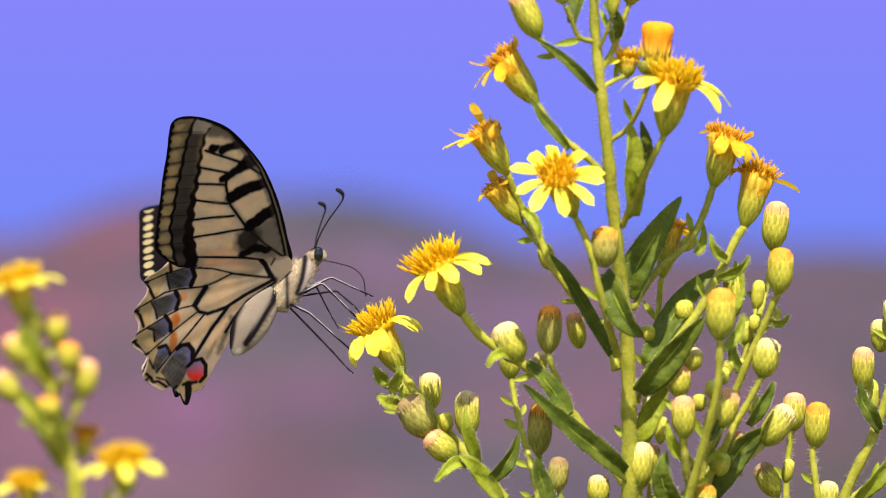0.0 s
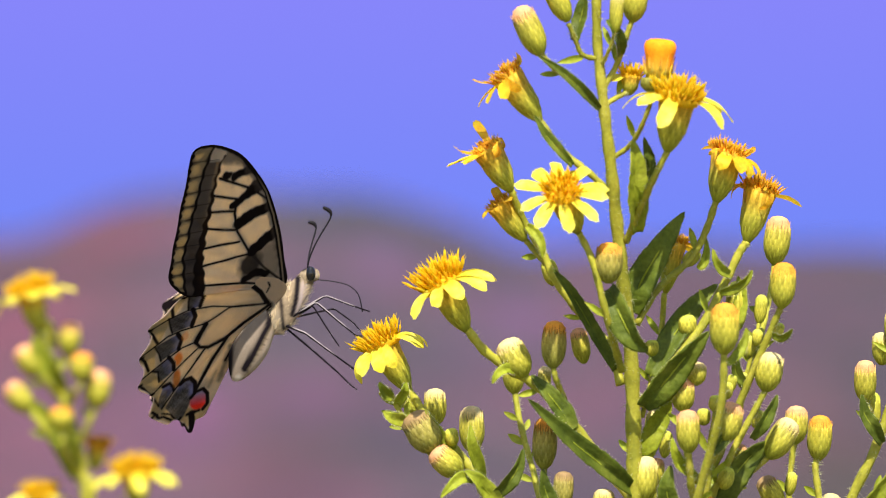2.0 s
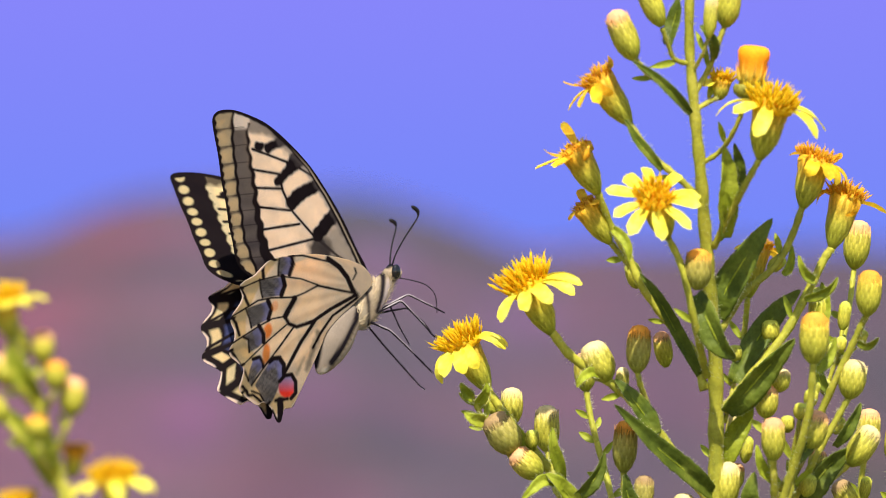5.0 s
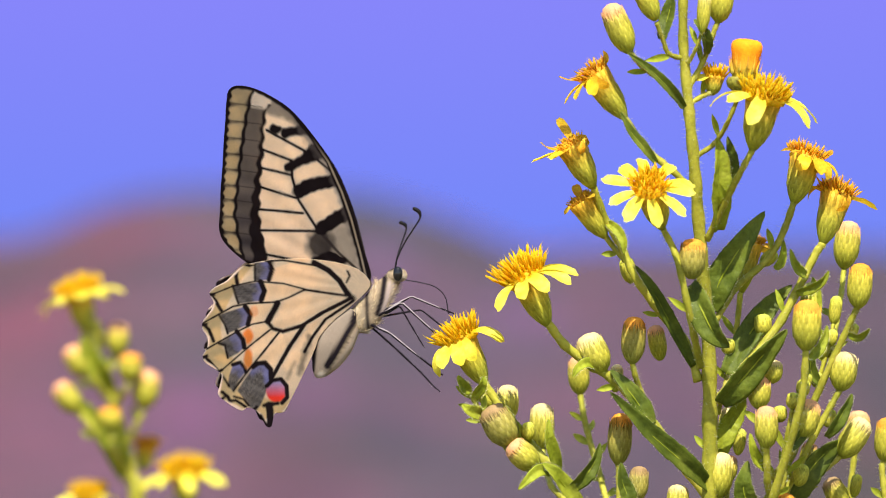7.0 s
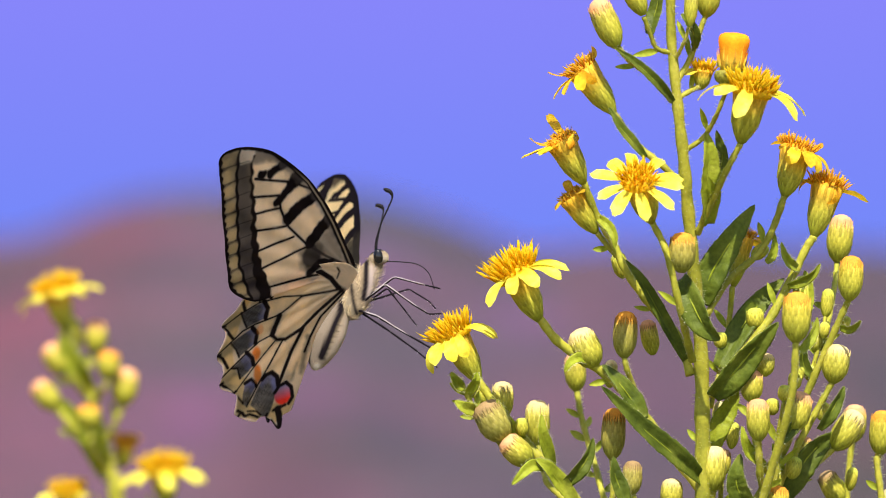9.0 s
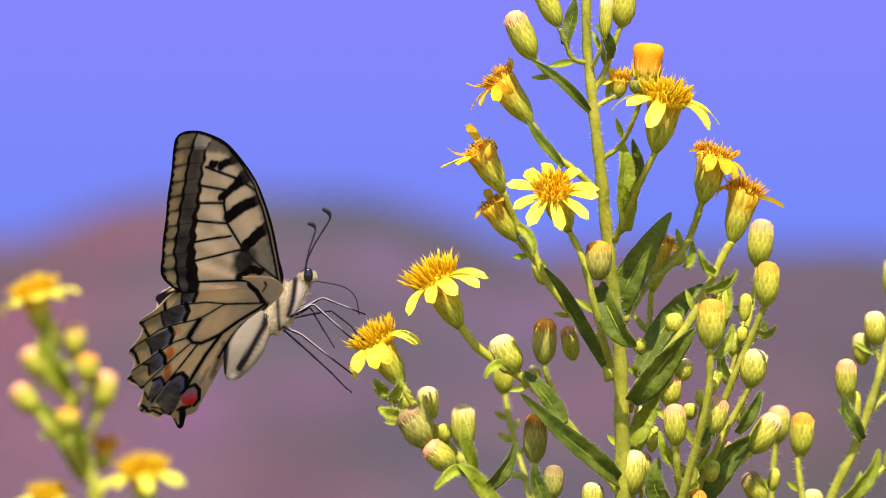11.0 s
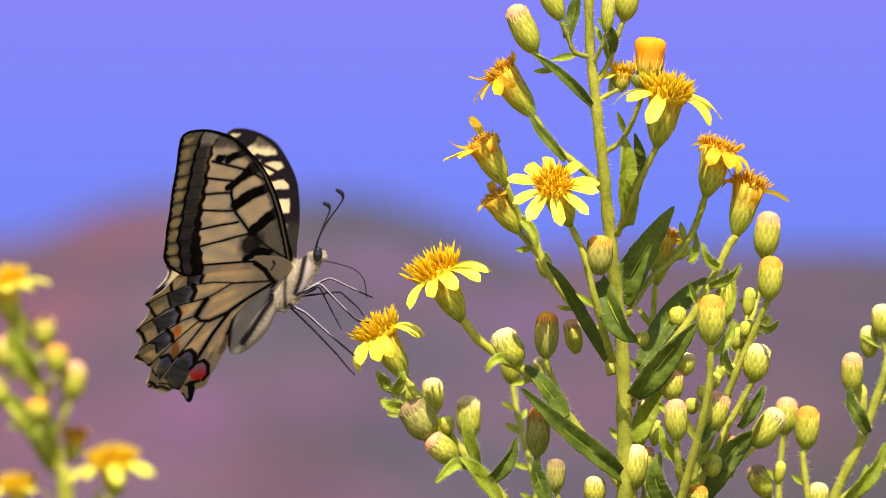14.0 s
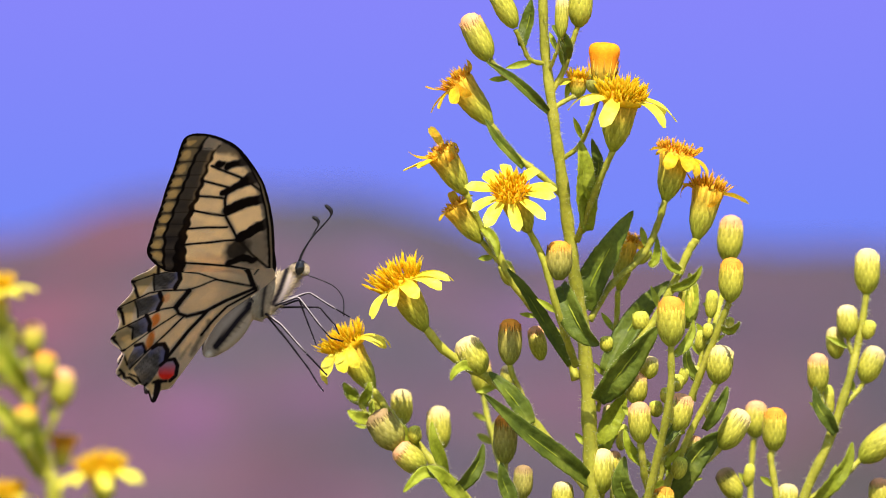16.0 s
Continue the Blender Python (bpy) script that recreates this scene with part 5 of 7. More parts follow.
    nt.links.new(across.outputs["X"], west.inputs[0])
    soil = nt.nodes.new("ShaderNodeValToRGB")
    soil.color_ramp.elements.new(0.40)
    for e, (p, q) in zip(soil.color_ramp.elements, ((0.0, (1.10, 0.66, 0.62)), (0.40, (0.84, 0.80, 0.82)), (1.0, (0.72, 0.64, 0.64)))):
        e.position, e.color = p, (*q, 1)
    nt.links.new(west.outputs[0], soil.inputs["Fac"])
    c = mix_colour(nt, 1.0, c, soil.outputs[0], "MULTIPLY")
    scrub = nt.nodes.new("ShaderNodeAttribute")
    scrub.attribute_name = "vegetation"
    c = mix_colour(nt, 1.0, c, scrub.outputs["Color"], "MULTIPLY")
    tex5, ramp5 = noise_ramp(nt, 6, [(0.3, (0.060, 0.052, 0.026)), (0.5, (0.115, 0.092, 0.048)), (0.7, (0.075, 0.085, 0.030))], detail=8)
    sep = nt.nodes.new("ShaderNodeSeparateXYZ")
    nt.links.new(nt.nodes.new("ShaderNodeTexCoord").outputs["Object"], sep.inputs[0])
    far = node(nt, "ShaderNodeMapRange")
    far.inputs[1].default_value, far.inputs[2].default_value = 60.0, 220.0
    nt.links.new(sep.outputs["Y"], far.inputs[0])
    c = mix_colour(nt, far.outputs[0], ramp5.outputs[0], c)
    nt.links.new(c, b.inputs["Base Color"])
    b.inputs["Roughness"].default_value = 0.95
    bump(nt, b, tex2.outputs["Fac"], 0.6, 0.6)
    me.materials.append(m)
    me.shade_smooth()
    return tagged(new("ground", me), "dry scrub hillside rising to a hill, purple-grey haze put into its colour", "ground", kind="structure")


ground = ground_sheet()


def sky_backdrop():
    """The plain violet-blue sky behind the hill, far beyond everything else."""
    bm = bmesh.new()
    rows = []
    for j in range(9):
        z = -60 + 640 * j / 8
        rows.append([bm.verts.new((2400 * math.sin(radians(a)), 2400 * math.cos(radians(a)), z)) for a in range(-40, 41, 4)])
    for a, b in zip(rows, rows[1:]):
        for k in range(len(a) - 1):
            bm.faces.new((a[k], a[k + 1], b[k + 1], b[k]))
    m = bpy.data.materials.new("violet_blue_sky")
    m.use_nodes = True
    nt = m.node_tree
    nt.nodes.clear()
    out = nt.nodes.new("ShaderNodeOutputMaterial")
    em = nt.nodes.new("ShaderNodeEmission")
    co = nt.nodes.new("ShaderNodeTexCoord")
    sep = nt.nodes.new("ShaderNodeSeparateXYZ")
    nt.links.new(co.outputs["Object"], sep.inputs[0])
    rg = node(nt, "ShaderNodeMapRange")
    rg.inputs[1].default_value, rg.inputs[2].default_value = 5.0, 115.0
    nt.links.new(sep.outputs["Z"], rg.inputs[0])
    ramp = nt.nodes.new("ShaderNodeValToRGB")
    ramp.color_ramp.elements[0].color = (0.118, 0.166, 0.63, 1)
    ramp.color_ramp.elements[1].color = (0.168, 0.158, 0.64, 1)
    nt.links.new(rg.outputs[0], ramp.inputs["Fac"])
    nt.links.new(ramp.outputs[0], em.inputs["Color"])
    nt.links.new(em.outputs[0], out.inputs["Surface"])
    ob = new("backdrop", finish(bm, "backdrop", m))
    return tagged(ob, "plain violet-blue sky behind the hill", "sky", kind="structure")


backdrop = sky_backdrop()


# ---- what moves ----
def sway(foot, x, y, z, rx, ry, rz):
    """The pose of a plant that leans in the wind: shift in millimetres, turn in degrees, about its foot."""
    turn = Matrix.Rotation(radians(rz), 4, "Z") @ Matrix.Rotation(radians(ry), 4, "Y") @ Matrix.Rotation(radians(rx), 4, "X")
    return Matrix.Translation(Vector(foot) + Vector((x, y, z)) * 0.001) @ turn


HINGE = Vector((math.cos(radians(35)), 0, math.sin(radians(35))))


def side_sway(*a):
    """The same lean for the side shoot, which has a foot of its own."""
    return sway(FOOT, *a) @ Matrix.Translation(Vector(FOOT_SIDE) - Vector(FOOT))


def perch(x, z, pitch, yaw):
    """The butterfly's pose: the root of its wings, in millimetres right of and above the middle of the place, pitch and yaw in degrees."""
    return Matrix.Translation((x * 0.001, 0.012, 0.6 + z * 0.001)) @ Matrix.Rotation(radians(yaw), 4, "Z") @ Matrix.Rotation(radians(pitch), 4, "Y")


SPAN = Vector((-253, 0, 182)).normalized()


def beat(angle, swing, twist):
    """A forewing's pose on the body: opened by an angle about its hinge, swung in its own plane, twisted about its span."""
    return Matrix.Rotation(radians(angle), 4, HINGE) @ Matrix.Rotation(radians(swing), 4, "Y") @ Matrix.Rotation(radians(twist), 4, SPAN)


FOLD = Vector((math.cos(radians(62)), 0, math.sin(radians(62))))


def fold(angle, swing, twist):
    """A hindwing's pose on the body: it opens about the line of the abdomen."""
    return Matrix.Rotation(radians(angle), 4, FOLD) @ Matrix.Rotation(radians(swing), 4, "Y") @ Matrix.Rotation(radians(twist), 4, SPAN)


def motions():
    walk(herb, [
        (0.0, sway(FOOT, -7.21, -18.94, 1.35, 1.16, 2.57, 6.38)),
        (0.5, sway(FOOT, -7.24, -20.36, 1.02, 0.78, 2.49, 6.00)),
        (1.0, sway(FOOT, -6.04, -16.02, 0.06, 0.67, 2.42, 6.70)),
        (1.5, sway(FOOT, -2.88, -19.75, -1.21, 0.34, 2.21, 5.86)),
        (2.0, sway(FOOT, -2.96, -12.97, -1.26, 1.08, 2.24, 6.70)),
        (2.5, sway(FOOT, -2.14, -12.86, -1.65, 0.79, 2.31, 6.69)),
        (3.0, sway(FOOT, -2.22, -7.83, -1.81, 1.50, 2.16, 6.81)),
        (3.5, sway(FOOT, -2.30, -9.96, -1.56, 1.55, 2.13, 5.73)),
        (4.0, sway(FOOT, -0.36, -7.61, -1.51, 2.44, 2.05, 6.90)),
        (4.5, sway(FOOT, 0.29, -7.63, -1.98, 2.39, 2.56, 7.27)),
        (4.7, sway(FOOT, 0.04, -2.32, -1.74, 2.72, 2.80, 8.19)),
        (5.2, sway(FOOT, -0.02, -1.39, -1.33, 2.51, 3.11, 9.19)),
        (5.7, sway(FOOT, 0.17, -7.92, -0.84, 1.48, 3.42, 9.87)),
        (6.2, sway(FOOT, 0.29, -15.97, -0.50, 0.29, 3.62, 10.14)),
        (6.8, sway(FOOT, -0.13, -19.26, -0.59, -0.39, 3.63, 9.83)),
        (7.0, sway(FOOT, -0.74, -17.06, -0.89, -0.34, 3.53, 9.37)),
        (7.5, sway(FOOT, 0.95, -11.23, -0.95, 0.35, 2.87, 8.72)),
        (8.0, sway(FOOT, 2.66, -8.09, -0.91, 1.23, 2.46, 7.85)),
        (8.2, sway(FOOT, 5.83, -15.23, -0.45, 0.37, 2.33, 7.78)),
        (8.7, sway(FOOT, 6.06, -19.98, -0.04, -0.55, 2.60, 7.99)),
        (9.2, sway(FOOT, 1.38, -18.27, 0.08, -1.13, 3.36, 8.57)),
        (9.7, sway(FOOT, -4.37, -12.99, 0.00, -1.33, 4.08, 9.13)),
        (10.3, sway(FOOT, -7.27, -5.98, -0.21, -1.04, 4.14, 9.25)),
        (10.5, sway(FOOT, -6.40, -2.07, -0.37, -0.63, 3.70, 9.00)),
        (11.0, sway(FOOT, -4.64, 2.00, -1.25, -0.19, 2.45, 7.24)),
        (11.5, sway(FOOT, -4.52, 8.10, -0.94, 0.40, 1.31, 2.95)),
        (12.0, sway(FOOT, -2.67, 8.11, -0.08, 0.67, 0.41, 1.70)),
        (12.5, sway(FOOT, 0.04, 0.23, -0.00, 0.01, -0.00, 0.00)),
        (13.0, sway(FOOT, -1.03, 4.36, -0.20, -0.78, 0.78, 2.53)),
        (13.5, sway(FOOT, -0.38, 5.95, 0.20, -0.52, 1.60, 6.27)),
        (14.0, sway(FOOT, -6.52, 10.08, -0.12, 0.84, 2.56, 5.70)),
        (14.5, sway(FOOT, -6.26, 8.29, -0.01, 0.47, 2.64, 7.50)),
        (15.0, sway(FOOT, -4.40, 14.21, -0.05, 0.55, 2.09, 5.62)),
        (15.5, sway(FOOT, -3.22, 8.69, -0.53, 0.03, 1.73, 4.80)),
        (16.0, sway(FOOT, 1.99, 5.23, -1.11, -0.26, 1.23, 4.45)),
    ])
    walk(herb_side, [
        (0.0, side_sway(-7.21, -18.94, 1.35, 1.16, 2.57, 6.38)),
        (0.5, side_sway(-7.24, -20.36, 1.02, 0.78, 2.49, 6.00)),
        (1.0, side_sway(-6.04, -16.02, 0.06, 0.67, 2.42, 6.70)),
        (1.5, side_sway(-2.88, -19.75, -1.21, 0.34, 2.21, 5.86)),
        (2.0, side_sway(-2.96, -12.97, -1.26, 1.08, 2.24, 6.70)),
        (2.5, side_sway(-2.14, -12.86, -1.65, 0.79, 2.31, 6.69)),
        (3.0, side_sway(-2.22, -7.83, -1.81, 1.50, 2.16, 6.81)),
        (3.5, side_sway(-2.30, -9.96, -1.56, 1.55, 2.13, 5.73)),
        (4.0, side_sway(-0.36, -7.61, -1.51, 2.44, 2.05, 6.90)),
        (4.5, side_sway(0.29, -7.63, -1.98, 2.39, 2.56, 7.27)),
        (4.7, side_sway(0.04, -2.32, -1.74, 2.72, 2.80, 8.19)),
        (5.2, side_sway(-0.02, -1.39, -1.33, 2.51, 3.11, 9.19)),
        (5.7, side_sway(0.17, -7.92, -0.84, 1.48, 3.42, 9.87)),
        (6.2, side_sway(0.29, -15.97, -0.50, 0.29, 3.62, 10.14)),
        (6.8, side_sway(-0.13, -19.26, -0.59, -0.39, 3.63, 9.83)),
        (7.0, side_sway(-0.74, -17.06, -0.89, -0.34, 3.53, 9.37)),
        (7.5, side_sway(0.95, -11.23, -0.95, 0.35, 2.87, 8.72)),
        (8.0, side_sway(2.66, -8.09, -0.91, 1.23, 2.46, 7.85)),
        (8.2, side_sway(5.83, -15.23, -0.45, 0.37, 2.33, 7.78)),
        (8.7, side_sway(6.06, -19.98, -0.04, -0.55, 2.60, 7.99)),
        (9.2, side_sway(1.38, -18.27, 0.08, -1.13, 3.36, 8.57)),
        (9.7, side_sway(-4.37, -12.99, 0.00, -1.33, 4.08, 9.13)),
        (10.3, side_sway(-7.27, -5.98, -0.21, -1.04, 4.14, 9.25)),
        (10.5, side_sway(-6.40, -2.07, -0.37, -0.63, 3.70, 9.00)),
        (11.0, side_sway(-4.64, 2.00, -1.25, -0.19, 2.45, 7.24)),
        (11.5, side_sway(-4.52, 8.10, -0.94, 0.40, 1.31, 2.95)),
        (12.0, side_sway(-2.67, 8.11, -0.08, 0.67, 0.41, 1.70)),
        (12.5, side_sway(0.04, 0.23, -0.00, 0.01, -0.00, 0.00)),
        (13.0, side_sway(-1.03, 4.36, -0.20, -0.78, 0.78, 2.53)),
        (13.5, side_sway(-0.38, 5.95, 0.20, -0.52, 1.60, 6.27)),
        (14.0, side_sway(-6.52, 10.08, -0.12, 0.84, 2.56, 5.70)),
        (14.5, side_sway(-6.26, 8.29, -0.01, 0.47, 2.64, 7.50)),
        (15.0, side_sway(-4.40, 14.21, -0.05, 0.55, 2.09, 5.62)),
        (15.5, side_sway(-3.22, 8.69, -0.53, 0.03, 1.73, 4.80)),
        (16.0, side_sway(1.99, 5.23, -1.11, -0.26, 1.23, 4.45)),
    ])
    walk(herb_back, [
        (0.0, sway(FOOT_BACK, -7.22, 0, 1.95, 0, -0.50, 0)),
        (0.5, sway(FOOT_BACK, -7.78, 0, 1.55, 0, -0.53, 0)),
        (1.0, sway(FOOT_BACK, -8.22, 0, 0.80, 0, -0.44, 0)),
        (1.5, sway(FOOT_BACK, -4.31, 0, -0.46, 0, -0.71, 0)),
        (2.0, sway(FOOT_BACK, -4.60, 0, -0.33, 0, -0.49, 0)),
        (2.5, sway(FOOT_BACK, -1.48, 0, -0.60, 0, -0.53, 0)),
        (3.0, sway(FOOT_BACK, -8.40, 0, -0.60, 0, 0.21, 0)),
        (3.5, sway(FOOT_BACK, 0.13, 0, -0.90, 0, -1.25, 0)),
        (4.0, sway(FOOT_BACK, 3.27, 0, -1.02, 0, -1.99, 0)),
        (4.5, sway(FOOT_BACK, 7.04, 0, -1.63, 0, -2.54, 0)),
        (5.2, sway(FOOT_BACK, 6.81, 0, -1.30, 0, -1.95, 0)),
        (5.7, sway(FOOT_BACK, 6.65, 0, -1.06, 0, -1.53, 0)),
        (6.2, sway(FOOT_BACK, 6.49, 0, -0.82, 0, -1.11, 0)),
        (6.8, sway(FOOT_BACK, 6.29, 0, -0.53, 0, -0.61, 0)),
        (7.0, sway(FOOT_BACK, 6.48, 0, -0.36, 0, -0.58, 0)),
        (7.5, sway(FOOT_BACK, 3.26, 0, 0.05, 0, -0.32, 0)),
        (8.0, sway(FOOT_BACK, 6.30, 0, 0.36, 0, -0.92, 0)),
        (8.5, sway(FOOT_BACK, 6.09, 0, 0.29, 0, -0.94, 0)),
        (9.0, sway(FOOT_BACK, 5.87, 0, 0.22, 0, -0.97, 0)),
        (9.5, sway(FOOT_BACK, 5.66, 0, 0.15, 0, -1.00, 0)),
        (10.0, sway(FOOT_BACK, 5.45, 0, 0.08, 0, -1.02, 0)),
        (10.5, sway(FOOT_BACK, 5.23, 0, 0.01, 0, -1.05, 0)),
        (11.0, sway(FOOT_BACK, 4.64, 0, -0.33, 0, -1.29, 0)),
        (11.5, sway(FOOT_BACK, 15.95, 0, 0.74, 0, -2.99, 0)),
        (12.0, sway(FOOT_BACK, -1.00, 0, 1.56, 0, -2.01, 0)),
        (12.5, sway(FOOT_BACK, -1.18, 0, 1.15, 0, -2.50, 0)),
        (13.0, sway(FOOT_BACK, -0.97, 0, 0.57, 0, -2.39, 0)),
        (13.5, sway(FOOT_BACK, -0.94, 0, 0.99, 0, -1.94, 0)),
        (14.0, sway(FOOT_BACK, -0.78, 0, 1.61, 0, -1.39, 0)),
        (14.5, sway(FOOT_BACK, -0.71, 0, 1.59, 0, -1.19, 0)),
        (15.0, sway(FOOT_BACK, -0.81, 0, 1.82, 0, -1.50, 0)),
        (15.5, sway(FOOT_BACK, -0.88, 0, 0.76, 0, -1.72, 0)),
        (16.0, sway(FOOT_BACK, -0.83, 0, 0.20, 0, -1.63, 0)),
    ])
    walk(butterfly, [
        (0.0, perch(-26.84, -3.24, 2.4, 11.7)),
        (0.1, perch(-27.79, -2.51, -0.0, 14.7)),
        (0.2, perch(-28.09, -2.67, 0.6, 12.8)),
        (0.3, perch(-28.57, -3.96, -0.6, 12.5)),
        (0.4, perch(-29.36, -4.29, 1.0, 14.9)),
        (0.5, perch(-29.04, -3.93, 2.1, 16.9)),
        (0.6, perch(-29.15, -3.76, 2.0, 15.2)),
        (0.7, perch(-29.65, -4.58, 0.6, 19.5)),
        (0.8, perch(-26.80, -4.46, 4.3, 26.6)),
        (0.9, perch(-28.27, -4.06, 6.3, 23.7)),
        (1.0, perch(-27.66, -4.25, 5.5, 16.1)),
        (1.1, perch(-27.72, -5.82, 2.6, 20.0)),
        (1.2, perch(-26.56, -5.45, 0.7, 29.9)),
        (1.3, perch(-28.52, -6.27, 1.1, 26.9)),
        (1.4, perch(-28.18, -8.15, -2.0, 18.9)),
        (1.5, perch(-28.69, -9.44, -8.3, 20.4)),
        (1.6, perch(-29.70, -9.76, -6.8, 12.2)),
        (1.7, perch(-29.34, -10.04, -4.4, 19.5)),
        (1.8, perch(-28.72, -10.47, -4.6, 12.9)),
        (1.9, perch(-29.10, -9.39, -8.8, 9.1)),
        (2.0, perch(-27.91, -7.02, -2.2, 6.0)),
        (2.1, perch(-27.48, -6.71, 3.8, 18.1)),
        (2.2, perch(-26.75, -7.42, 6.5, 21.8)),
        (2.3, perch(-25.23, -4.97, 4.3, 18.0)),
        (2.4, perch(-24.69, -4.97, 9.5, 19.3)),
        (2.5, perch(-23.84, -4.94, 8.1, 18.8)),
        (2.6, perch(-24.56, -6.04, 3.5, 14.8)),
        (2.7, perch(-23.37, -5.98, 1.4, 19.1)),
        (2.8, perch(-24.63, -7.05, 2.8, 11.9)),
        (2.9, perch(-24.90, -7.69, 0.1, 2.6)),
        (3.0, perch(-25.33, -7.73, -6.9, -6.0)),
        (3.1, perch(-25.45, -7.46, -2.4, -4.2)),
        (3.2, perch(-26.71, -7.29, -0.6, -2.3)),
        (3.3, perch(-26.86, -6.97, -0.4, 4.2)),
        (3.4, perch(-26.29, -6.58, -1.1, -4.1)),
        (3.5, perch(-25.19, -5.08, 0.9, 8.5)),
        (3.6, perch(-25.65, -5.28, 5.0, 14.4)),
        (3.7, perch(-26.92, -5.37, 5.1, 13.9)),
        (3.8, perch(-24.76, -6.98, 3.9, 16.9)),
        (3.9, perch(-24.62, -6.53, 1.9, 19.5)),
        (4.0, perch(-25.10, -6.40, -0.0, 22.3)),
        (4.1, perch(-25.96, -8.56, -1.9, 19.8)),
        (4.2, perch(-23.45, -8.69, -4.3, 24.3)),
        (4.3, perch(-21.75, -8.64, -5.0, 28.2)),
        (4.4, perch(-21.57, -8.64, -6.3, 22.4)),
        (4.5, perch(-19.48, -8.52, -11.8, 20.0)),
        (4.6, perch(-16.53, -7.85, -7.1, 36.8)),
        (4.7, perch(-14.31, -6.53, -5.4, 34.6)),
        (4.8, perch(-13.80, -6.41, 6.6, 30.7)),
        (4.9, perch(-13.52, -6.34, 5.7, 29.8)),
        (5.0, perch(-13.38, -6.30, 1.6, 27.7)),
        (5.1, perch(-13.27, -6.30, 0.0, 28.9)),
        (5.2, perch(-13.14, -6.32, 2.2, 25.0)),
        (5.3, perch(-13.00, -6.36, 0.0, 20.5)),
        (5.4, perch(-12.88, -6.40, -6.1, 15.9)),
        (5.5, perch(-12.78, -6.48, -1.8, 15.1)),
        (5.6, perch(-12.69, -6.55, -0.1, 14.3)),
        (5.7, perch(-12.63, -6.64, 0.1, 15.4)),
        (5.8, perch(-12.57, -6.74, -0.7, 10.3)),
        (5.9, perch(-12.54, -6.84, 1.2, 13.8)),
        (6.0, perch(-12.50, -6.92, 5.0, 14.6)),
        (6.1, perch(-12.48, -7.00, 4.7, 12.6)),
        (6.2, perch(-12.45, -7.08, 3.1, 12.5)),
        (6.3, perch(-12.41, -7.14, 0.9, 12.1)),
        (6.4, perch(-12.31, -7.18, -1.3, 12.0)),
        (6.5, perch(-12.22, -7.20, -2.6, 8.6)),
        (6.6, perch(-12.17, -7.20, -4.5, 8.3)),
        (6.7, perch(-12.18, -7.18, -4.5, 7.9)),
        (6.8, perch(-12.26, -7.15, 1.1, -5.5)),
        (6.9, perch(-12.89, -6.25, 0.6, 1.3)),
        (7.0, perch(-13.12, -6.80, 0.2, 1.0)),
        (7.1, perch(-15.40, -7.22, -4.5, -4.3)),
        (7.2, perch(-16.49, -6.37, -6.9, -11.1)),
        (7.3, perch(-16.05, -5.66, -2.8, -8.7)),
        (7.4, perch(-16.08, -5.93, -2.6, -12.1)),
        (7.5, perch(-16.98, -5.64, -6.4, -5.7)),
        (7.6, perch(-17.58, -6.35, -4.0, -3.5)),
        (7.7, perch(-18.16, -6.42, -2.8, 1.2)),
        (7.8, perch(-18.07, -7.48, -3.5, 2.1)),
        (7.9, perch(-18.27, -6.41, 1.1, -5.9)),
        (8.0, perch(-17.29, -4.96, 7.0, -5.4)),
        (8.1, perch(-17.28, -5.26, 0.0, -12.4)),
        (8.2, perch(-17.24, -5.52, -0.3, -14.1)),
        (8.3, perch(-17.06, -5.42, -0.5, -10.8)),
        (8.4, perch(-16.86, -5.31, -0.6, -13.6)),
        (8.5, perch(-16.70, -5.19, -2.4, -12.4)),
        (8.6, perch(-16.53, -5.07, -0.7, -12.4)),
        (8.7, perch(-16.36, -4.95, -0.5, -8.3)),
        (8.8, perch(-16.18, -4.80, -2.5, -8.2)),
        (8.9, perch(-15.99, -4.68, -3.9, -4.4)),
        (9.0, perch(-15.83, -4.54, -7.6, -8.0)),
        (9.1, perch(-15.66, -4.40, -1.4, -8.8)),
        (9.2, perch(-15.48, -4.28, -11.5, -2.2)),
        (9.3, perch(-15.33, -4.14, -13.2, -3.8)),
        (9.4, perch(-15.18, -4.03, -15.7, -2.7)),
        (9.5, perch(-15.04, -3.91, -9.4, -0.9)),
        (9.6, perch(-14.93, -3.79, -10.4, 1.1)),
        (9.7, perch(-14.83, -3.70, -6.7, 3.6)),
        (9.8, perch(-14.76, -3.60, -5.5, 5.9)),
        (9.9, perch(-14.68, -3.52, -2.9, 9.0)),
        (10.0, perch(-14.62, -3.44, 2.7, 10.5)),
        (10.1, perch(-14.48, -3.38, 3.6, 12.6)),
        (10.2, perch(-14.37, -3.33, -1.3, 13.6)),
        (10.3, perch(-14.63, -3.29, -1.4, 10.7)),
        (10.4, perch(-16.18, -5.39, -2.0, 9.3)),
        (10.5, perch(-16.85, -5.22, -2.7, 15.3)),
        (10.6, perch(-19.98, -5.18, -2.2, 16.2)),
        (10.7, perch(-21.11, -5.29, -2.9, 9.6)),
        (10.8, perch(-25.90, -6.47, -6.2, 6.6)),
        (10.9, perch(-26.93, -7.08, -3.6, 3.7)),
        (11.0, perch(-28.39, -7.11, -0.6, 4.3)),
        (11.1, perch(-30.76, -6.74, -4.1, 4.6)),
        (11.2, perch(-32.95, -8.50, -4.1, 2.1)),
        (11.3, perch(-36.18, -7.25, -4.0, -1.3)),
        (11.4, perch(-36.42, -6.31, -2.9, 3.1)),
        (11.5, perch(-37.61, -7.49, -3.9, -3.3)),
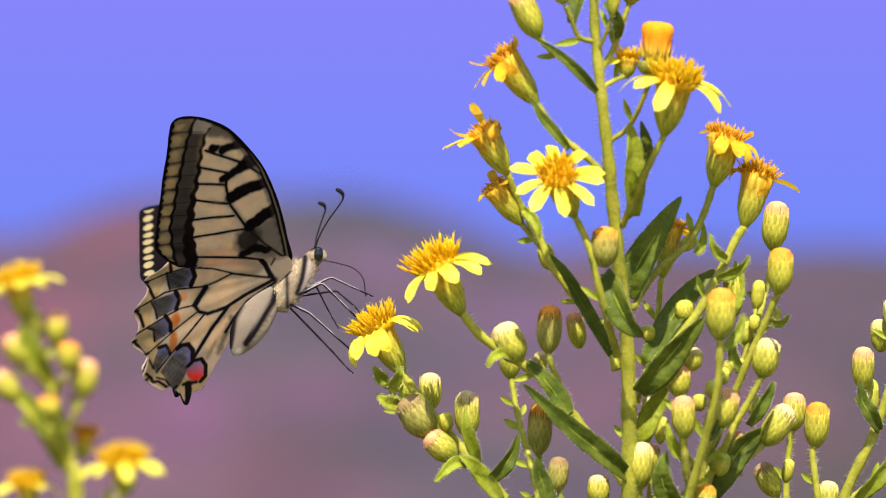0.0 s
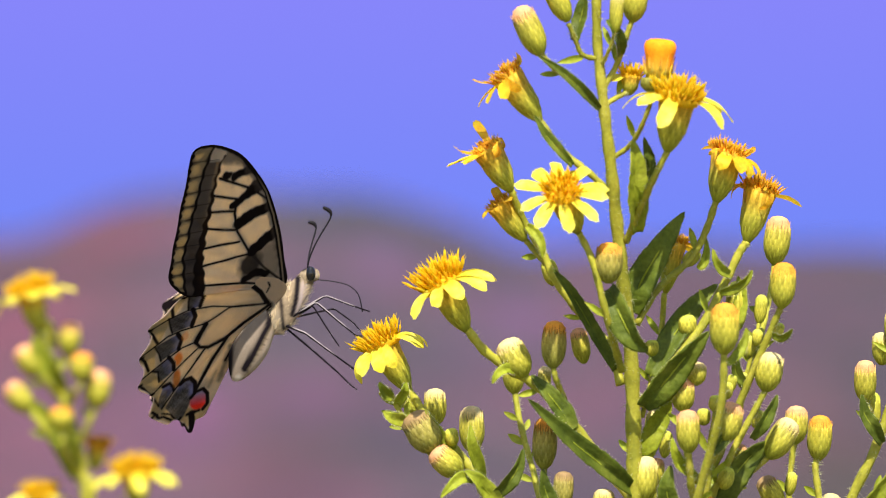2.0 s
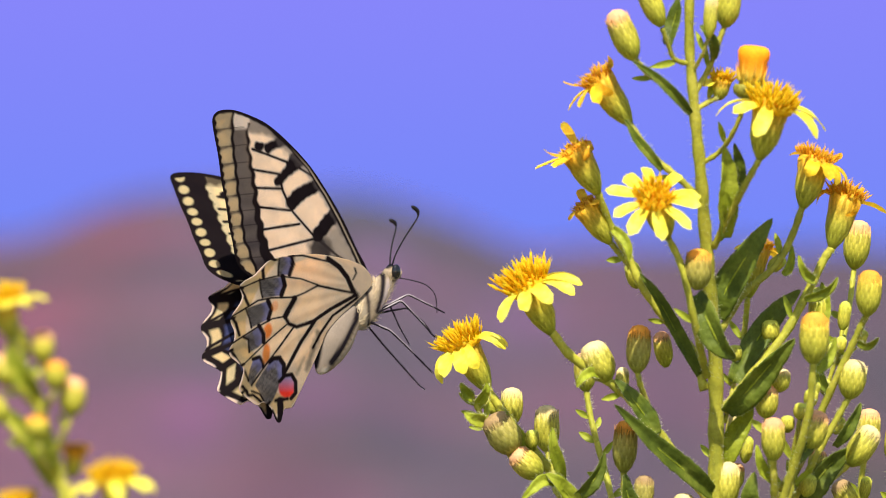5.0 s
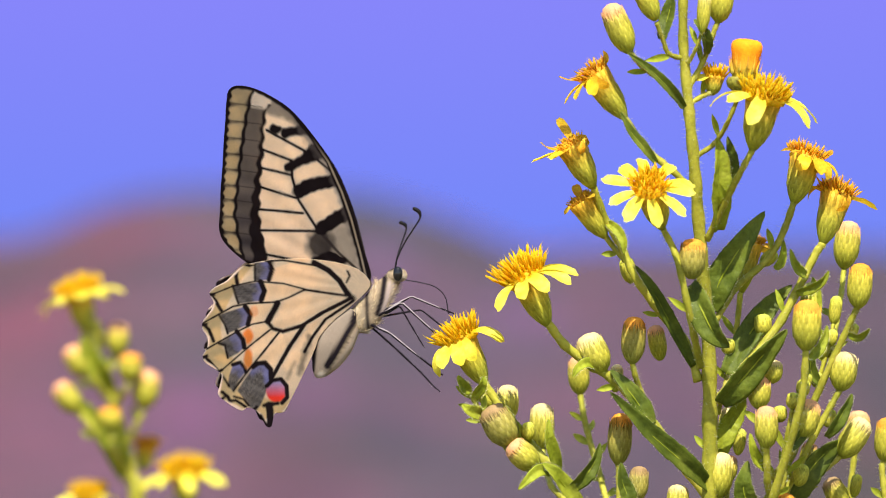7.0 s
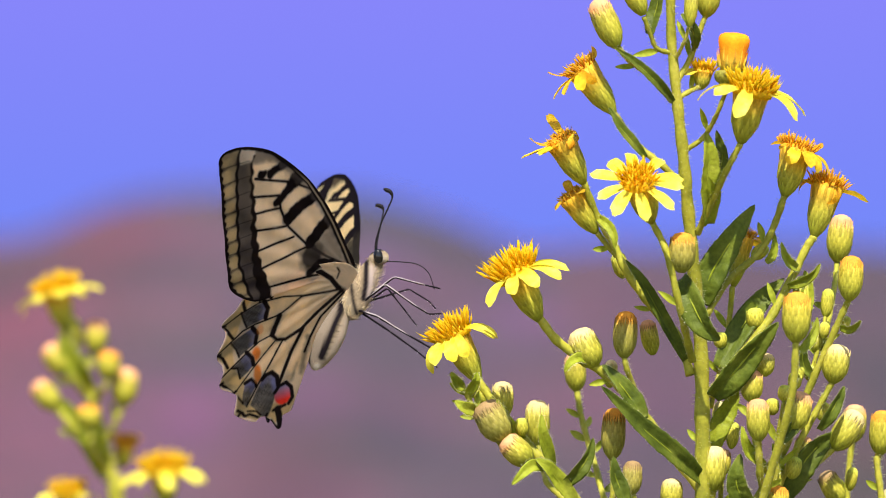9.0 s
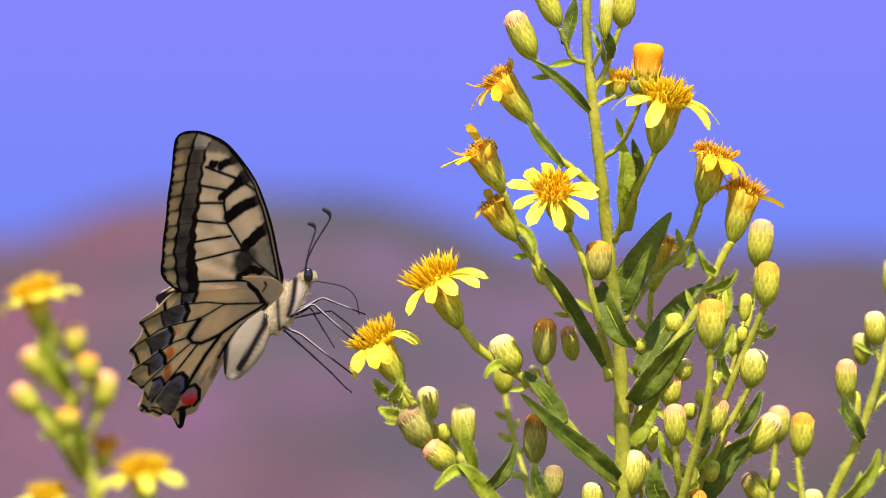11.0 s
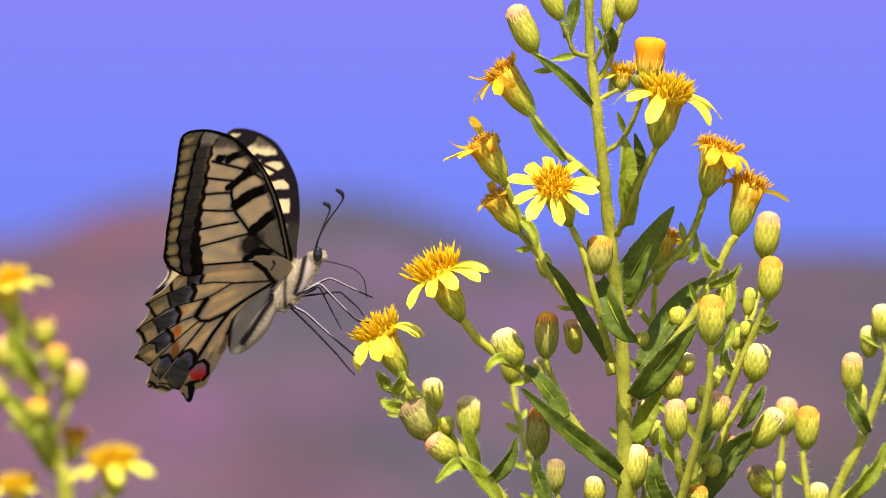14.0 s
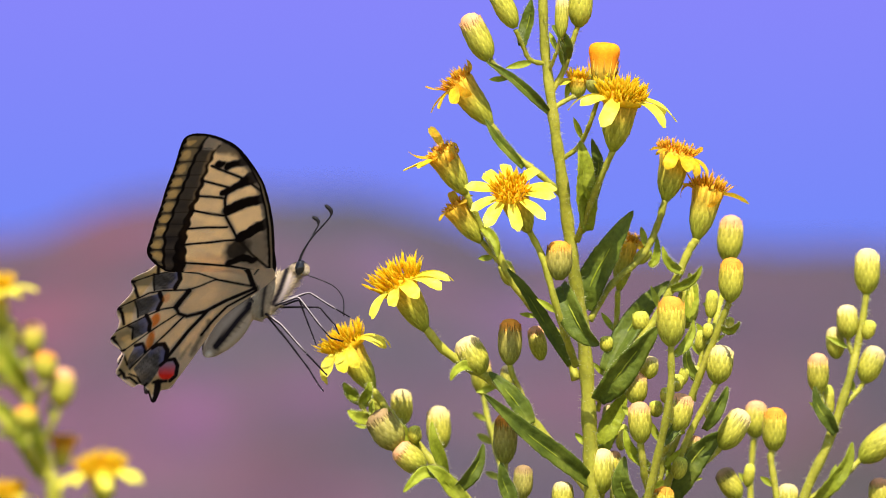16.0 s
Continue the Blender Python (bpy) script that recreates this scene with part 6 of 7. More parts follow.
        (11.6, perch(-40.62, -7.34, -5.1, -3.7)),
        (11.7, perch(-42.45, -6.54, -2.9, -7.4)),
        (11.8, perch(-43.91, -6.38, -2.0, -1.3)),
        (11.9, perch(-45.64, -7.90, -3.6, -5.7)),
        (12.0, perch(-46.11, -8.24, -4.3, -0.6)),
        (12.1, perch(-48.50, -8.52, -7.6, -13.7)),
        (12.2, perch(-48.74, -9.88, -0.8, -20.0)),
        (12.3, perch(-47.93, -11.50, -10.4, -8.1)),
        (12.4, perch(-47.09, -10.74, -11.7, -16.9)),
        (12.5, perch(-47.13, -9.61, -13.7, -18.7)),
        (12.6, perch(-47.84, -9.94, -8.6, -16.6)),
        (12.7, perch(-45.99, -8.51, -10.8, -14.4)),
        (12.8, perch(-42.78, -7.11, -8.4, -10.1)),
        (12.9, perch(-40.82, -6.58, -8.4, -6.8)),
        (13.0, perch(-38.11, -5.28, -7.1, -0.9)),
        (13.1, perch(-36.30, -5.63, -0.6, 4.5)),
        (13.2, perch(-35.21, -4.26, 1.5, 11.8)),
        (13.3, perch(-34.12, -4.01, -2.5, 16.9)),
        (13.4, perch(-32.61, -4.74, -1.8, 23.4)),
        (13.5, perch(-30.59, -3.93, 2.5, 28.9)),
        (13.6, perch(-29.11, -3.38, 4.2, 25.2)),
        (13.7, perch(-28.62, -3.27, 2.7, 12.3)),
        (13.8, perch(-26.82, -3.81, -1.0, 7.4)),
        (13.9, perch(-26.94, -3.65, 1.7, -1.1)),
        (14.0, perch(-26.83, -3.22, 3.2, -2.2)),
        (14.1, perch(-27.52, -3.46, -0.3, 2.0)),
        (14.2, perch(-27.10, -4.70, -4.1, 7.5)),
        (14.3, perch(-25.98, -4.78, -0.8, 11.7)),
        (14.4, perch(-25.36, -4.65, 2.8, 24.5)),
        (14.5, perch(-25.50, -5.19, 1.6, 25.1)),
        (14.6, perch(-25.32, -5.86, -3.8, 23.0)),
        (14.7, perch(-25.84, -5.33, -6.1, 24.9)),
        (14.8, perch(-25.97, -4.57, -1.8, 24.1)),
        (14.9, perch(-26.21, -4.51, 0.4, 23.7)),
        (15.0, perch(-27.42, -5.03, -1.5, 21.2)),
        (15.1, perch(-28.24, -3.04, -3.0, 30.2)),
        (15.2, perch(-27.46, -2.64, 1.5, 34.5)),
        (15.3, perch(-28.48, -3.10, 3.7, 24.6)),
        (15.4, perch(-29.92, -3.04, 1.4, 27.2)),
        (15.5, perch(-29.90, -3.74, 3.8, 30.0)),
        (15.6, perch(-30.04, -3.42, 6.8, 22.4)),
        (15.7, perch(-30.91, -3.75, 8.4, 16.3)),
        (15.8, perch(-30.96, -4.25, 6.9, 7.9)),
        (15.9, perch(-30.24, -5.13, 10.8, 7.6)),
        (16.0, perch(-29.97, -4.83, 9.8, -6.6)),
    ])
    walk(forewing_near, [
        (0.0, beat(32.0, -9.6, -4.9)),
        (0.1, beat(37.7, 2.9, 0.9)),
        (0.2, beat(14.2, -1.3, 2.5)),
        (0.3, beat(10.7, -19.1, 3.1)),
        (0.4, beat(35.9, -10.8, 2.5)),
        (0.5, beat(47.6, -0.1, 6.8)),
        (0.6, beat(8.4, -3.1, 7.5)),
        (0.7, beat(13.3, -17.3, 9.0)),
        (0.8, beat(34.4, -2.9, 10.1)),
        (0.9, beat(32.3, 6.3, 14.7)),
        (1.0, beat(10.2, 0.5, 26.6)),
        (1.1, beat(19.2, -9.1, 17.4)),
        (1.2, beat(30.9, -0.8, 15.0)),
        (1.3, beat(17.7, 9.3, 16.1)),
        (1.4, beat(-3.0, -2.2, 16.9)),
        (1.5, beat(-4.6, -7.2, 6.9)),
        (1.6, beat(32.4, 2.3, 13.5)),
        (1.7, beat(8.1, -1.9, 12.2)),
        (1.8, beat(3.6, -19.4, 10.8)),
        (1.9, beat(39.0, -3.3, 7.5)),
        (2.0, beat(47.0, 0.2, 7.5)),
        (2.1, beat(3.2, -7.0, 7.4)),
        (2.2, beat(5.5, -21.2, 6.5)),
        (2.3, beat(34.8, -1.7, 7.6)),
        (2.4, beat(31.2, 0.1, 8.0)),
        (2.5, beat(9.4, -0.2, 28.9)),
        (2.6, beat(17.1, -14.8, 6.9)),
        (2.7, beat(29.5, -4.7, 4.1)),
        (2.8, beat(25.3, 2.7, 4.0)),
        (2.9, beat(0.5, -2.1, 3.4)),
        (3.0, beat(16.0, -8.9, -10.9)),
        (3.1, beat(53.0, 6.4, 1.9)),
        (3.2, beat(44.6, 14.5, 2.7)),
        (3.3, beat(1.4, -3.5, 4.3)),
        (3.4, beat(26.0, -8.6, 5.6)),
        (3.5, beat(35.2, -3.8, -1.3)),
        (3.6, beat(29.7, 8.6, 5.9)),
        (3.7, beat(4.5, 3.9, 8.3)),
        (3.8, beat(17.8, -11.0, 7.7)),
        (3.9, beat(46.1, 2.2, 8.3)),
        (4.0, beat(43.6, 12.9, 32.5)),
        (4.1, beat(3.5, -3.2, 11.8)),
        (4.2, beat(21.4, -8.4, 11.5)),
        (4.3, beat(29.7, 4.9, 12.6)),
        (4.4, beat(-0.7, 2.0, 15.0)),
        (4.5, beat(3.1, -8.8, 0.3)),
        (4.6, beat(28.8, 4.5, 12.2)),
        (4.7, beat(16.1, 10.3, 12.1)),
        (4.8, beat(18.5, 1.9, 11.8)),
        (4.9, beat(-4.4, 1.3, 31.6)),
        (5.0, beat(5.3, -13.9, 10.1)),
        (5.1, beat(20.1, -4.3, 7.9)),
        (5.2, beat(18.1, 2.6, 8.4)),
        (5.3, beat(-4.7, -2.7, 8.2)),
        (5.4, beat(13.1, -10.1, -5.5)),
        (5.5, beat(49.3, 5.1, 5.7)),
        (5.6, beat(39.8, 13.0, 4.9)),
        (5.7, beat(-4.3, -5.2, 4.9)),
        (5.8, beat(19.5, -10.4, 4.6)),
        (5.9, beat(27.7, -5.9, -4.0)),
        (6.0, beat(22.0, 5.9, 1.4)),
        (6.1, beat(-3.5, 0.4, 1.6)),
        (6.2, beat(9.8, -15.2, -1.0)),
        (6.3, beat(37.7, -2.9, -2.4)),
        (6.4, beat(35.1, 6.9, 19.8)),
        (6.5, beat(-2.4, -7.7, -2.8)),
        (6.6, beat(17.9, -11.8, -5.1)),
        (6.7, beat(28.7, 2.8, -5.7)),
        (6.8, beat(39.6, -5.5, -6.7)),
        (6.9, beat(39.1, 2.4, -7.3)),
        (7.0, beat(4.1, -0.1, -6.4)),
        (7.1, beat(22.4, -14.6, -7.0)),
        (7.2, beat(49.7, -0.8, -8.3)),
        (7.3, beat(34.1, 3.9, -6.7)),
        (7.4, beat(20.1, 0.8, -4.1)),
        (7.5, beat(23.2, -10.1, -17.2)),
        (7.6, beat(42.9, 7.4, -0.1)),
        (7.7, beat(13.2, 6.9, 7.2)),
        (7.8, beat(20.4, -9.4, 13.1)),
        (7.9, beat(39.6, 2.3, 19.7)),
        (8.0, beat(26.5, -0.9, 25.7)),
        (8.1, beat(32.0, -11.2, 25.0)),
        (8.2, beat(28.4, -13.2, 24.4)),
        (8.3, beat(31.0, -3.4, 24.0)),
        (8.4, beat(27.0, -8.0, 17.5)),
        (8.5, beat(56.9, -6.2, 20.9)),
        (8.6, beat(56.2, -1.3, 21.1)),
        (8.7, beat(30.6, -2.2, 20.8)),
        (8.8, beat(35.8, -9.5, 20.7)),
        (8.9, beat(37.0, -15.3, 11.7)),
        (9.0, beat(55.3, 0.7, 17.3)),
        (9.1, beat(38.2, 1.2, 19.9)),
        (9.2, beat(32.5, -3.0, 15.7)),
        (9.3, beat(53.3, -8.2, 15.4)),
        (9.4, beat(63.4, -8.6, 2.4)),
        (9.5, beat(32.7, 2.7, 15.2)),
        (9.6, beat(36.5, -8.1, 13.6)),
        (9.7, beat(40.0, -5.8, 12.0)),
        (9.8, beat(32.5, -8.7, 10.6)),
        (9.9, beat(38.8, -14.0, -1.8)),
        (10.0, beat(54.4, -2.9, 9.9)),
        (10.1, beat(39.6, -2.0, 8.7)),
        (10.2, beat(17.9, -13.0, 7.0)),
        (10.3, beat(15.3, -6.9, 6.6)),
        (10.4, beat(17.7, -14.6, 5.9)),
        (10.5, beat(30.7, -9.6, -5.8)),
        (10.6, beat(32.5, 1.0, 4.3)),
        (10.7, beat(9.6, -10.6, 5.0)),
        (10.8, beat(30.6, -13.1, 3.8)),
        (10.9, beat(50.4, 0.6, 3.6)),
        (11.0, beat(43.3, -0.2, 13.3)),
        (11.1, beat(12.0, -11.6, -1.3)),
        (11.2, beat(19.6, -14.6, -6.7)),
        (11.3, beat(30.6, 3.5, -13.1)),
        (11.4, beat(1.4, -1.2, -18.0)),
        (11.5, beat(-8.3, -4.9, -29.5)),
        (11.6, beat(26.9, -3.2, -22.3)),
        (11.7, beat(31.3, 1.6, -18.5)),
        (11.8, beat(11.0, 0.6, -15.2)),
        (11.9, beat(21.2, -6.9, -11.7)),
        (12.0, beat(27.6, -12.9, -17.3)),
        (12.1, beat(48.6, 4.2, -8.4)),
        (12.2, beat(34.2, 5.6, -2.6)),
        (12.3, beat(31.2, 2.3, -3.6)),
        (12.4, beat(54.6, -2.1, -0.8)),
        (12.5, beat(67.4, -1.6, -10.5)),
        (12.6, beat(36.9, 10.4, 3.6)),
        (12.7, beat(40.6, 0.3, 3.2)),
        (12.8, beat(44.4, 3.3, 2.9)),
        (12.9, beat(37.1, 0.9, 2.8)),
        (13.0, beat(43.5, -3.7, -8.3)),
        (13.1, beat(57.4, 4.9, 4.5)),
        (13.2, beat(41.1, 3.3, 4.5)),
        (13.3, beat(17.7, -10.3, 3.9)),
        (13.4, beat(28.2, -13.7, 3.6)),
        (13.5, beat(29.8, -12.6, -5.8)),
        (13.6, beat(17.7, -4.6, 6.0)),
        (13.7, beat(12.8, -16.5, 8.3)),
        (13.8, beat(42.9, -16.1, 8.8)),
        (13.9, beat(58.2, -4.9, 10.1)),
        (14.0, beat(51.6, -2.6, 11.0)),
        (14.1, beat(24.9, -13.3, 10.9)),
        (14.2, beat(30.1, -18.1, 6.4)),
        (14.3, beat(45.5, 0.1, 2.8)),
        (14.4, beat(20.4, -0.1, 0.5)),
        (14.5, beat(-9.7, -8.2, -0.6)),
        (14.6, beat(19.5, -14.8, -1.0)),
        (14.7, beat(43.6, -7.7, -0.7)),
        (14.8, beat(52.3, 4.7, 1.6)),
        (14.9, beat(26.3, 0.6, 4.1)),
        (15.0, beat(4.3, -7.1, 1.8)),
        (15.1, beat(38.3, -2.8, 2.5)),
        (15.2, beat(35.7, 5.0, 0.6)),
        (15.3, beat(3.7, -7.8, -0.1)),
        (15.4, beat(13.4, -18.4, -3.5)),
        (15.5, beat(26.1, -13.2, -11.4)),
        (15.6, beat(38.6, -2.1, -3.0)),
        (15.7, beat(16.1, -6.3, 0.4)),
        (15.8, beat(25.4, -16.8, 3.2)),
        (15.9, beat(42.9, -9.6, 6.0)),
        (16.0, beat(54.1, 1.8, 9.4)),
    ])
    walk(hindwing_near, [
        (0.0, fold(22.8, -4.1, -10.5)),
        (0.1, fold(32.8, -3.4, -10.8)),
        (0.2, fold(11.9, -1.7, -4.0)),
        (0.3, fold(6.3, -0.3, -2.5)),
        (0.4, fold(25.7, -2.3, -9.1)),
        (0.5, fold(36.3, -3.0, -8.9)),
        (0.6, fold(8.5, 0.5, -2.3)),
        (0.7, fold(9.7, -0.5, -1.1)),
        (0.8, fold(30.0, -1.4, -7.3)),
        (0.9, fold(34.1, -2.3, -8.3)),
        (1.0, fold(15.3, 1.8, 0.3)),
        (1.1, fold(19.1, 0.1, -3.0)),
        (1.2, fold(31.1, -1.4, -9.6)),
        (1.3, fold(23.4, 0.5, -9.7)),
        (1.4, fold(3.7, 1.9, -3.5)),
        (1.5, fold(0.2, 2.7, -6.2)),
        (1.6, fold(34.2, -2.3, -13.7)),
        (1.7, fold(11.6, -0.8, -6.5)),
        (1.8, fold(5.6, -1.7, -2.7)),
        (1.9, fold(33.4, -5.2, -10.3)),
        (2.0, fold(38.9, -7.5, -13.9)),
        (2.1, fold(4.1, -3.0, -1.2)),
        (2.2, fold(3.8, -0.4, -0.0)),
        (2.3, fold(30.3, -6.0, -6.5)),
        (2.4, fold(28.2, -4.0, -5.8)),
        (2.5, fold(14.3, -1.4, 1.7)),
        (2.6, fold(17.8, -2.0, -1.7)),
        (2.7, fold(27.1, -4.8, -4.5)),
        (2.8, fold(25.4, -1.5, -5.0)),
        (2.9, fold(4.3, 0.2, 0.7)),
        (3.0, fold(20.5, 2.0, -5.5)),
        (3.1, fold(48.7, -6.1, -12.0)),
        (3.2, fold(44.7, -2.1, -12.1)),
        (3.3, fold(1.6, -0.7, -0.6)),
        (3.4, fold(20.1, -3.9, -3.0)),
        (3.5, fold(26.9, -2.3, -12.8)),
        (3.6, fold(29.5, 0.1, -10.9)),
        (3.7, fold(6.4, 0.6, -2.6)),
        (3.8, fold(13.8, 3.2, -3.6)),
        (3.9, fold(39.9, -1.7, -9.6)),
        (4.0, fold(43.5, -0.7, -5.9)),
        (4.1, fold(5.0, 3.7, 1.5)),
        (4.2, fold(18.2, 1.4, -2.5)),
        (4.3, fold(30.6, -0.3, -8.0)),
        (4.4, fold(4.4, 2.9, 0.6)),
        (4.5, fold(11.3, 4.6, -3.2)),
        (4.6, fold(32.0, 1.5, -9.6)),
        (4.7, fold(20.6, 3.4, -5.6)),
        (4.8, fold(21.0, -1.3, -6.0)),
        (4.9, fold(5.9, 0.9, -0.7)),
        (5.0, fold(9.7, 0.3, -2.0)),
        (5.1, fold(20.8, -2.6, -6.0)),
        (5.2, fold(19.9, -0.4, -6.0)),
        (5.3, fold(1.0, 0.1, 0.4)),
        (5.4, fold(14.8, 1.6, -3.6)),
        (5.5, fold(47.4, -7.1, -14.6)),
        (5.6, fold(41.8, -3.7, -13.6)),
        (5.7, fold(0.2, -0.1, 0.4)),
        (5.8, fold(17.9, -4.0, -4.9)),
        (5.9, fold(25.3, -1.6, -7.6)),
        (6.0, fold(20.1, -1.1, -5.9)),
        (6.1, fold(-0.0, -1.2, 0.2)),
        (6.2, fold(9.3, 0.0, -2.1)),
        (6.3, fold(30.5, -5.3, -7.3)),
        (6.4, fold(38.8, -5.2, -9.2)),
        (6.5, fold(0.1, -1.4, -0.0)),
        (6.6, fold(14.6, -0.9, -3.5)),
        (6.7, fold(23.8, -0.9, -6.0)),
        (6.8, fold(32.2, -2.0, -7.0)),
        (6.9, fold(32.9, -3.1, -9.5)),
        (7.0, fold(4.3, -0.3, -0.4)),
        (7.1, fold(17.1, -2.8, -2.5)),
        (7.2, fold(39.9, -5.2, -8.8)),
        (7.3, fold(28.4, -1.4, -5.8)),
        (7.4, fold(17.8, -2.9, -0.2)),
        (7.5, fold(15.3, 0.0, -10.4)),
        (7.6, fold(38.7, -1.6, -11.1)),
        (7.7, fold(13.2, -0.9, -1.5)),
        (7.8, fold(17.4, -0.7, -1.3)),
        (7.9, fold(37.6, 0.1, -3.6)),
        (8.0, fold(25.0, 5.4, 1.4)),
        (8.1, fold(27.2, 1.6, 0.4)),
        (8.2, fold(24.2, 1.2, 0.4)),
        (8.3, fold(29.6, 4.0, -0.7)),
        (8.4, fold(22.8, 5.2, -0.1)),
        (8.5, fold(44.4, -1.4, -4.6)),
        (8.6, fold(47.2, -2.4, -5.4)),
        (8.7, fold(29.0, 4.0, -1.8)),
        (8.8, fold(29.4, 0.5, -2.1)),
        (8.9, fold(25.9, 0.3, -1.9)),
        (9.0, fold(47.8, -3.6, -7.4)),
        (9.1, fold(36.4, -0.1, -4.0)),
        (9.2, fold(29.1, 2.5, -4.5)),
        (9.3, fold(40.7, -5.4, -7.7)),
        (9.4, fold(46.7, -4.4, -10.7)),
        (9.5, fold(32.1, -0.2, -6.1)),
        (9.6, fold(29.8, -1.9, -6.4)),
        (9.7, fold(33.1, -0.9, -8.7)),
        (9.8, fold(26.0, 1.2, -7.2)),
        (9.9, fold(26.0, -0.5, -7.5)),
        (10.0, fold(44.2, -5.5, -12.6)),
        (10.1, fold(34.5, -2.9, -11.3)),
        (10.2, fold(14.0, -1.3, -5.4)),
        (10.3, fold(13.5, 0.3, -5.2)),
        (10.4, fold(13.0, -2.2, -4.8)),
        (10.5, fold(18.4, -2.5, -6.2)),
        (10.6, fold(29.3, -4.3, -10.8)),
        (10.7, fold(8.1, -3.6, -3.3)),
        (10.8, fold(21.9, -5.2, -7.8)),
        (10.9, fold(42.0, -6.0, -11.2)),
        (11.0, fold(37.4, -6.2, -14.9)),
        (11.1, fold(7.6, -3.2, -2.2)),
        (11.2, fold(14.0, -3.2, -3.6)),
        (11.3, fold(25.4, -3.4, -5.7)),
        (11.4, fold(3.3, 1.5, -0.7)),
        (11.5, fold(-1.0, 3.7, 3.7)),
        (11.6, fold(27.2, 1.9, -8.2)),
        (11.7, fold(28.1, -0.2, -7.5)),
        (11.8, fold(8.9, 2.0, -1.1)),
        (11.9, fold(16.3, -0.1, -1.4)),
        (12.0, fold(16.5, -0.6, -11.1)),
        (12.1, fold(40.0, -1.4, -7.8)),
        (12.2, fold(29.2, -0.2, -1.6)),
        (12.3, fold(25.3, 3.3, -3.6)),
        (12.4, fold(43.0, -2.8, -7.6)),
        (12.5, fold(53.9, -4.2, -17.6)),
        (12.6, fold(33.6, 1.7, -2.0)),
        (12.7, fold(33.7, 0.5, -4.0)),
        (12.8, fold(37.7, 2.0, -9.1)),
        (12.9, fold(31.0, 4.1, -7.9)),
        (13.0, fold(30.1, 3.0, -10.3)),
        (13.1, fold(50.0, -2.1, -18.0)),
        (13.2, fold(37.7, -1.7, -16.0)),
        (13.3, fold(14.8, -2.0, -9.3)),
        (13.4, fold(21.1, -5.2, -12.3)),
        (13.5, fold(16.0, -4.6, -7.4)),
        (13.6, fold(17.2, -5.4, -10.1)),
        (13.7, fold(11.0, -5.2, -5.2)),
        (13.8, fold(29.7, -8.3, -10.3)),
        (13.9, fold(45.7, -7.6, -12.3)),
        (14.0, fold(43.3, -10.0, -14.5)),
        (14.1, fold(20.0, -8.3, -4.4)),
        (14.2, fold(21.9, -7.2, -8.5)),
        (14.3, fold(40.5, -6.2, -15.5)),
        (14.4, fold(18.7, -2.8, -10.1)),
        (14.5, fold(-1.4, 2.1, -6.4)),
        (14.6, fold(21.4, -1.4, -11.3)),
        (14.7, fold(42.5, -6.5, -16.9)),
        (14.8, fold(52.4, -7.3, -18.3)),
        (14.9, fold(31.3, -0.3, -10.4)),
        (15.0, fold(15.3, 4.3, -4.1)),
        (15.1, fold(36.7, -3.8, -12.7)),
        (15.2, fold(33.8, -3.4, -14.8)),
        (15.3, fold(3.3, 0.5, -5.8)),
        (15.4, fold(8.0, -2.1, -9.6)),
        (15.5, fold(11.8, -2.5, -7.6)),
        (15.6, fold(31.1, -4.0, -14.9)),
        (15.7, fold(12.2, -0.3, -6.0)),
        (15.8, fold(16.5, 1.0, -2.6)),
        (15.9, fold(31.5, 0.7, -2.8)),
        (16.0, fold(43.7, 0.4, -2.3)),
    ])
    walk(forewing_far, [
        (0.0, beat(-54.3, -15.1, 14.0)),
        (0.1, beat(-57.7, -1.5, 7.2)),
        (0.2, beat(-35.8, -5.1, 4.6)),
        (0.3, beat(-33.1, -24.6, 2.9)),
        (0.4, beat(-61.1, -15.4, 2.5)),
        (0.5, beat(-66.6, -3.7, -2.8)),
        (0.6, beat(-28.2, -9.9, -6.1)),
        (0.7, beat(-43.9, -20.9, -9.8)),
        (0.8, beat(-69.0, -2.1, -13.7)),
        (0.9, beat(-57.7, 4.2, -20.7)),
        (1.0, beat(-31.2, -5.5, -35.2)),
        (1.1, beat(-54.7, -10.3, -19.9)),
        (1.2, beat(-74.0, -0.1, -11.7)),
        (1.3, beat(-53.1, 7.6, -6.7)),
        (1.4, beat(-25.0, -3.6, -1.7)),
        (1.5, beat(-33.5, -9.0, 14.2)),
        (1.6, beat(-44.5, 8.4, 2.1)),
        (1.7, beat(-42.6, -2.5, -2.0)),
        (1.8, beat(-27.7, -14.0, -6.3)),
        (1.9, beat(-50.2, 3.2, -8.5)),
        (2.0, beat(-53.7, 6.1, -13.9)),
        (2.1, beat(-27.1, -4.5, -15.8)),
        (2.2, beat(-41.6, -16.5, -17.0)),
        (2.3, beat(-67.6, 0.4, -20.0)),
        (2.4, beat(-60.5, 3.4, -22.4)),
        (2.5, beat(-43.3, -1.4, -45.4)),
        (2.6, beat(-44.9, -14.2, -14.1)),
        (2.7, beat(-62.9, -7.5, -2.1)),
        (2.8, beat(-41.3, -2.4, 7.1)),
        (2.9, beat(-10.9, -8.0, 16.9)),
        (3.0, beat(-1.7, -14.4, 40.5)),
        (3.1, beat(-39.0, 1.8, 24.2)),
        (3.2, beat(-32.8, 11.5, 19.9)),
        (3.3, beat(-8.5, -6.8, 14.8)),
        (3.4, beat(-16.6, -14.3, 10.0)),
        (3.5, beat(-45.1, -12.5, 13.4)),
        (3.6, beat(-44.1, -2.2, 7.9)),
        (3.7, beat(-18.3, -9.5, 7.2)),
        (3.8, beat(-45.4, -22.8, 9.6)),
        (3.9, beat(-71.8, -10.6, 10.7)),
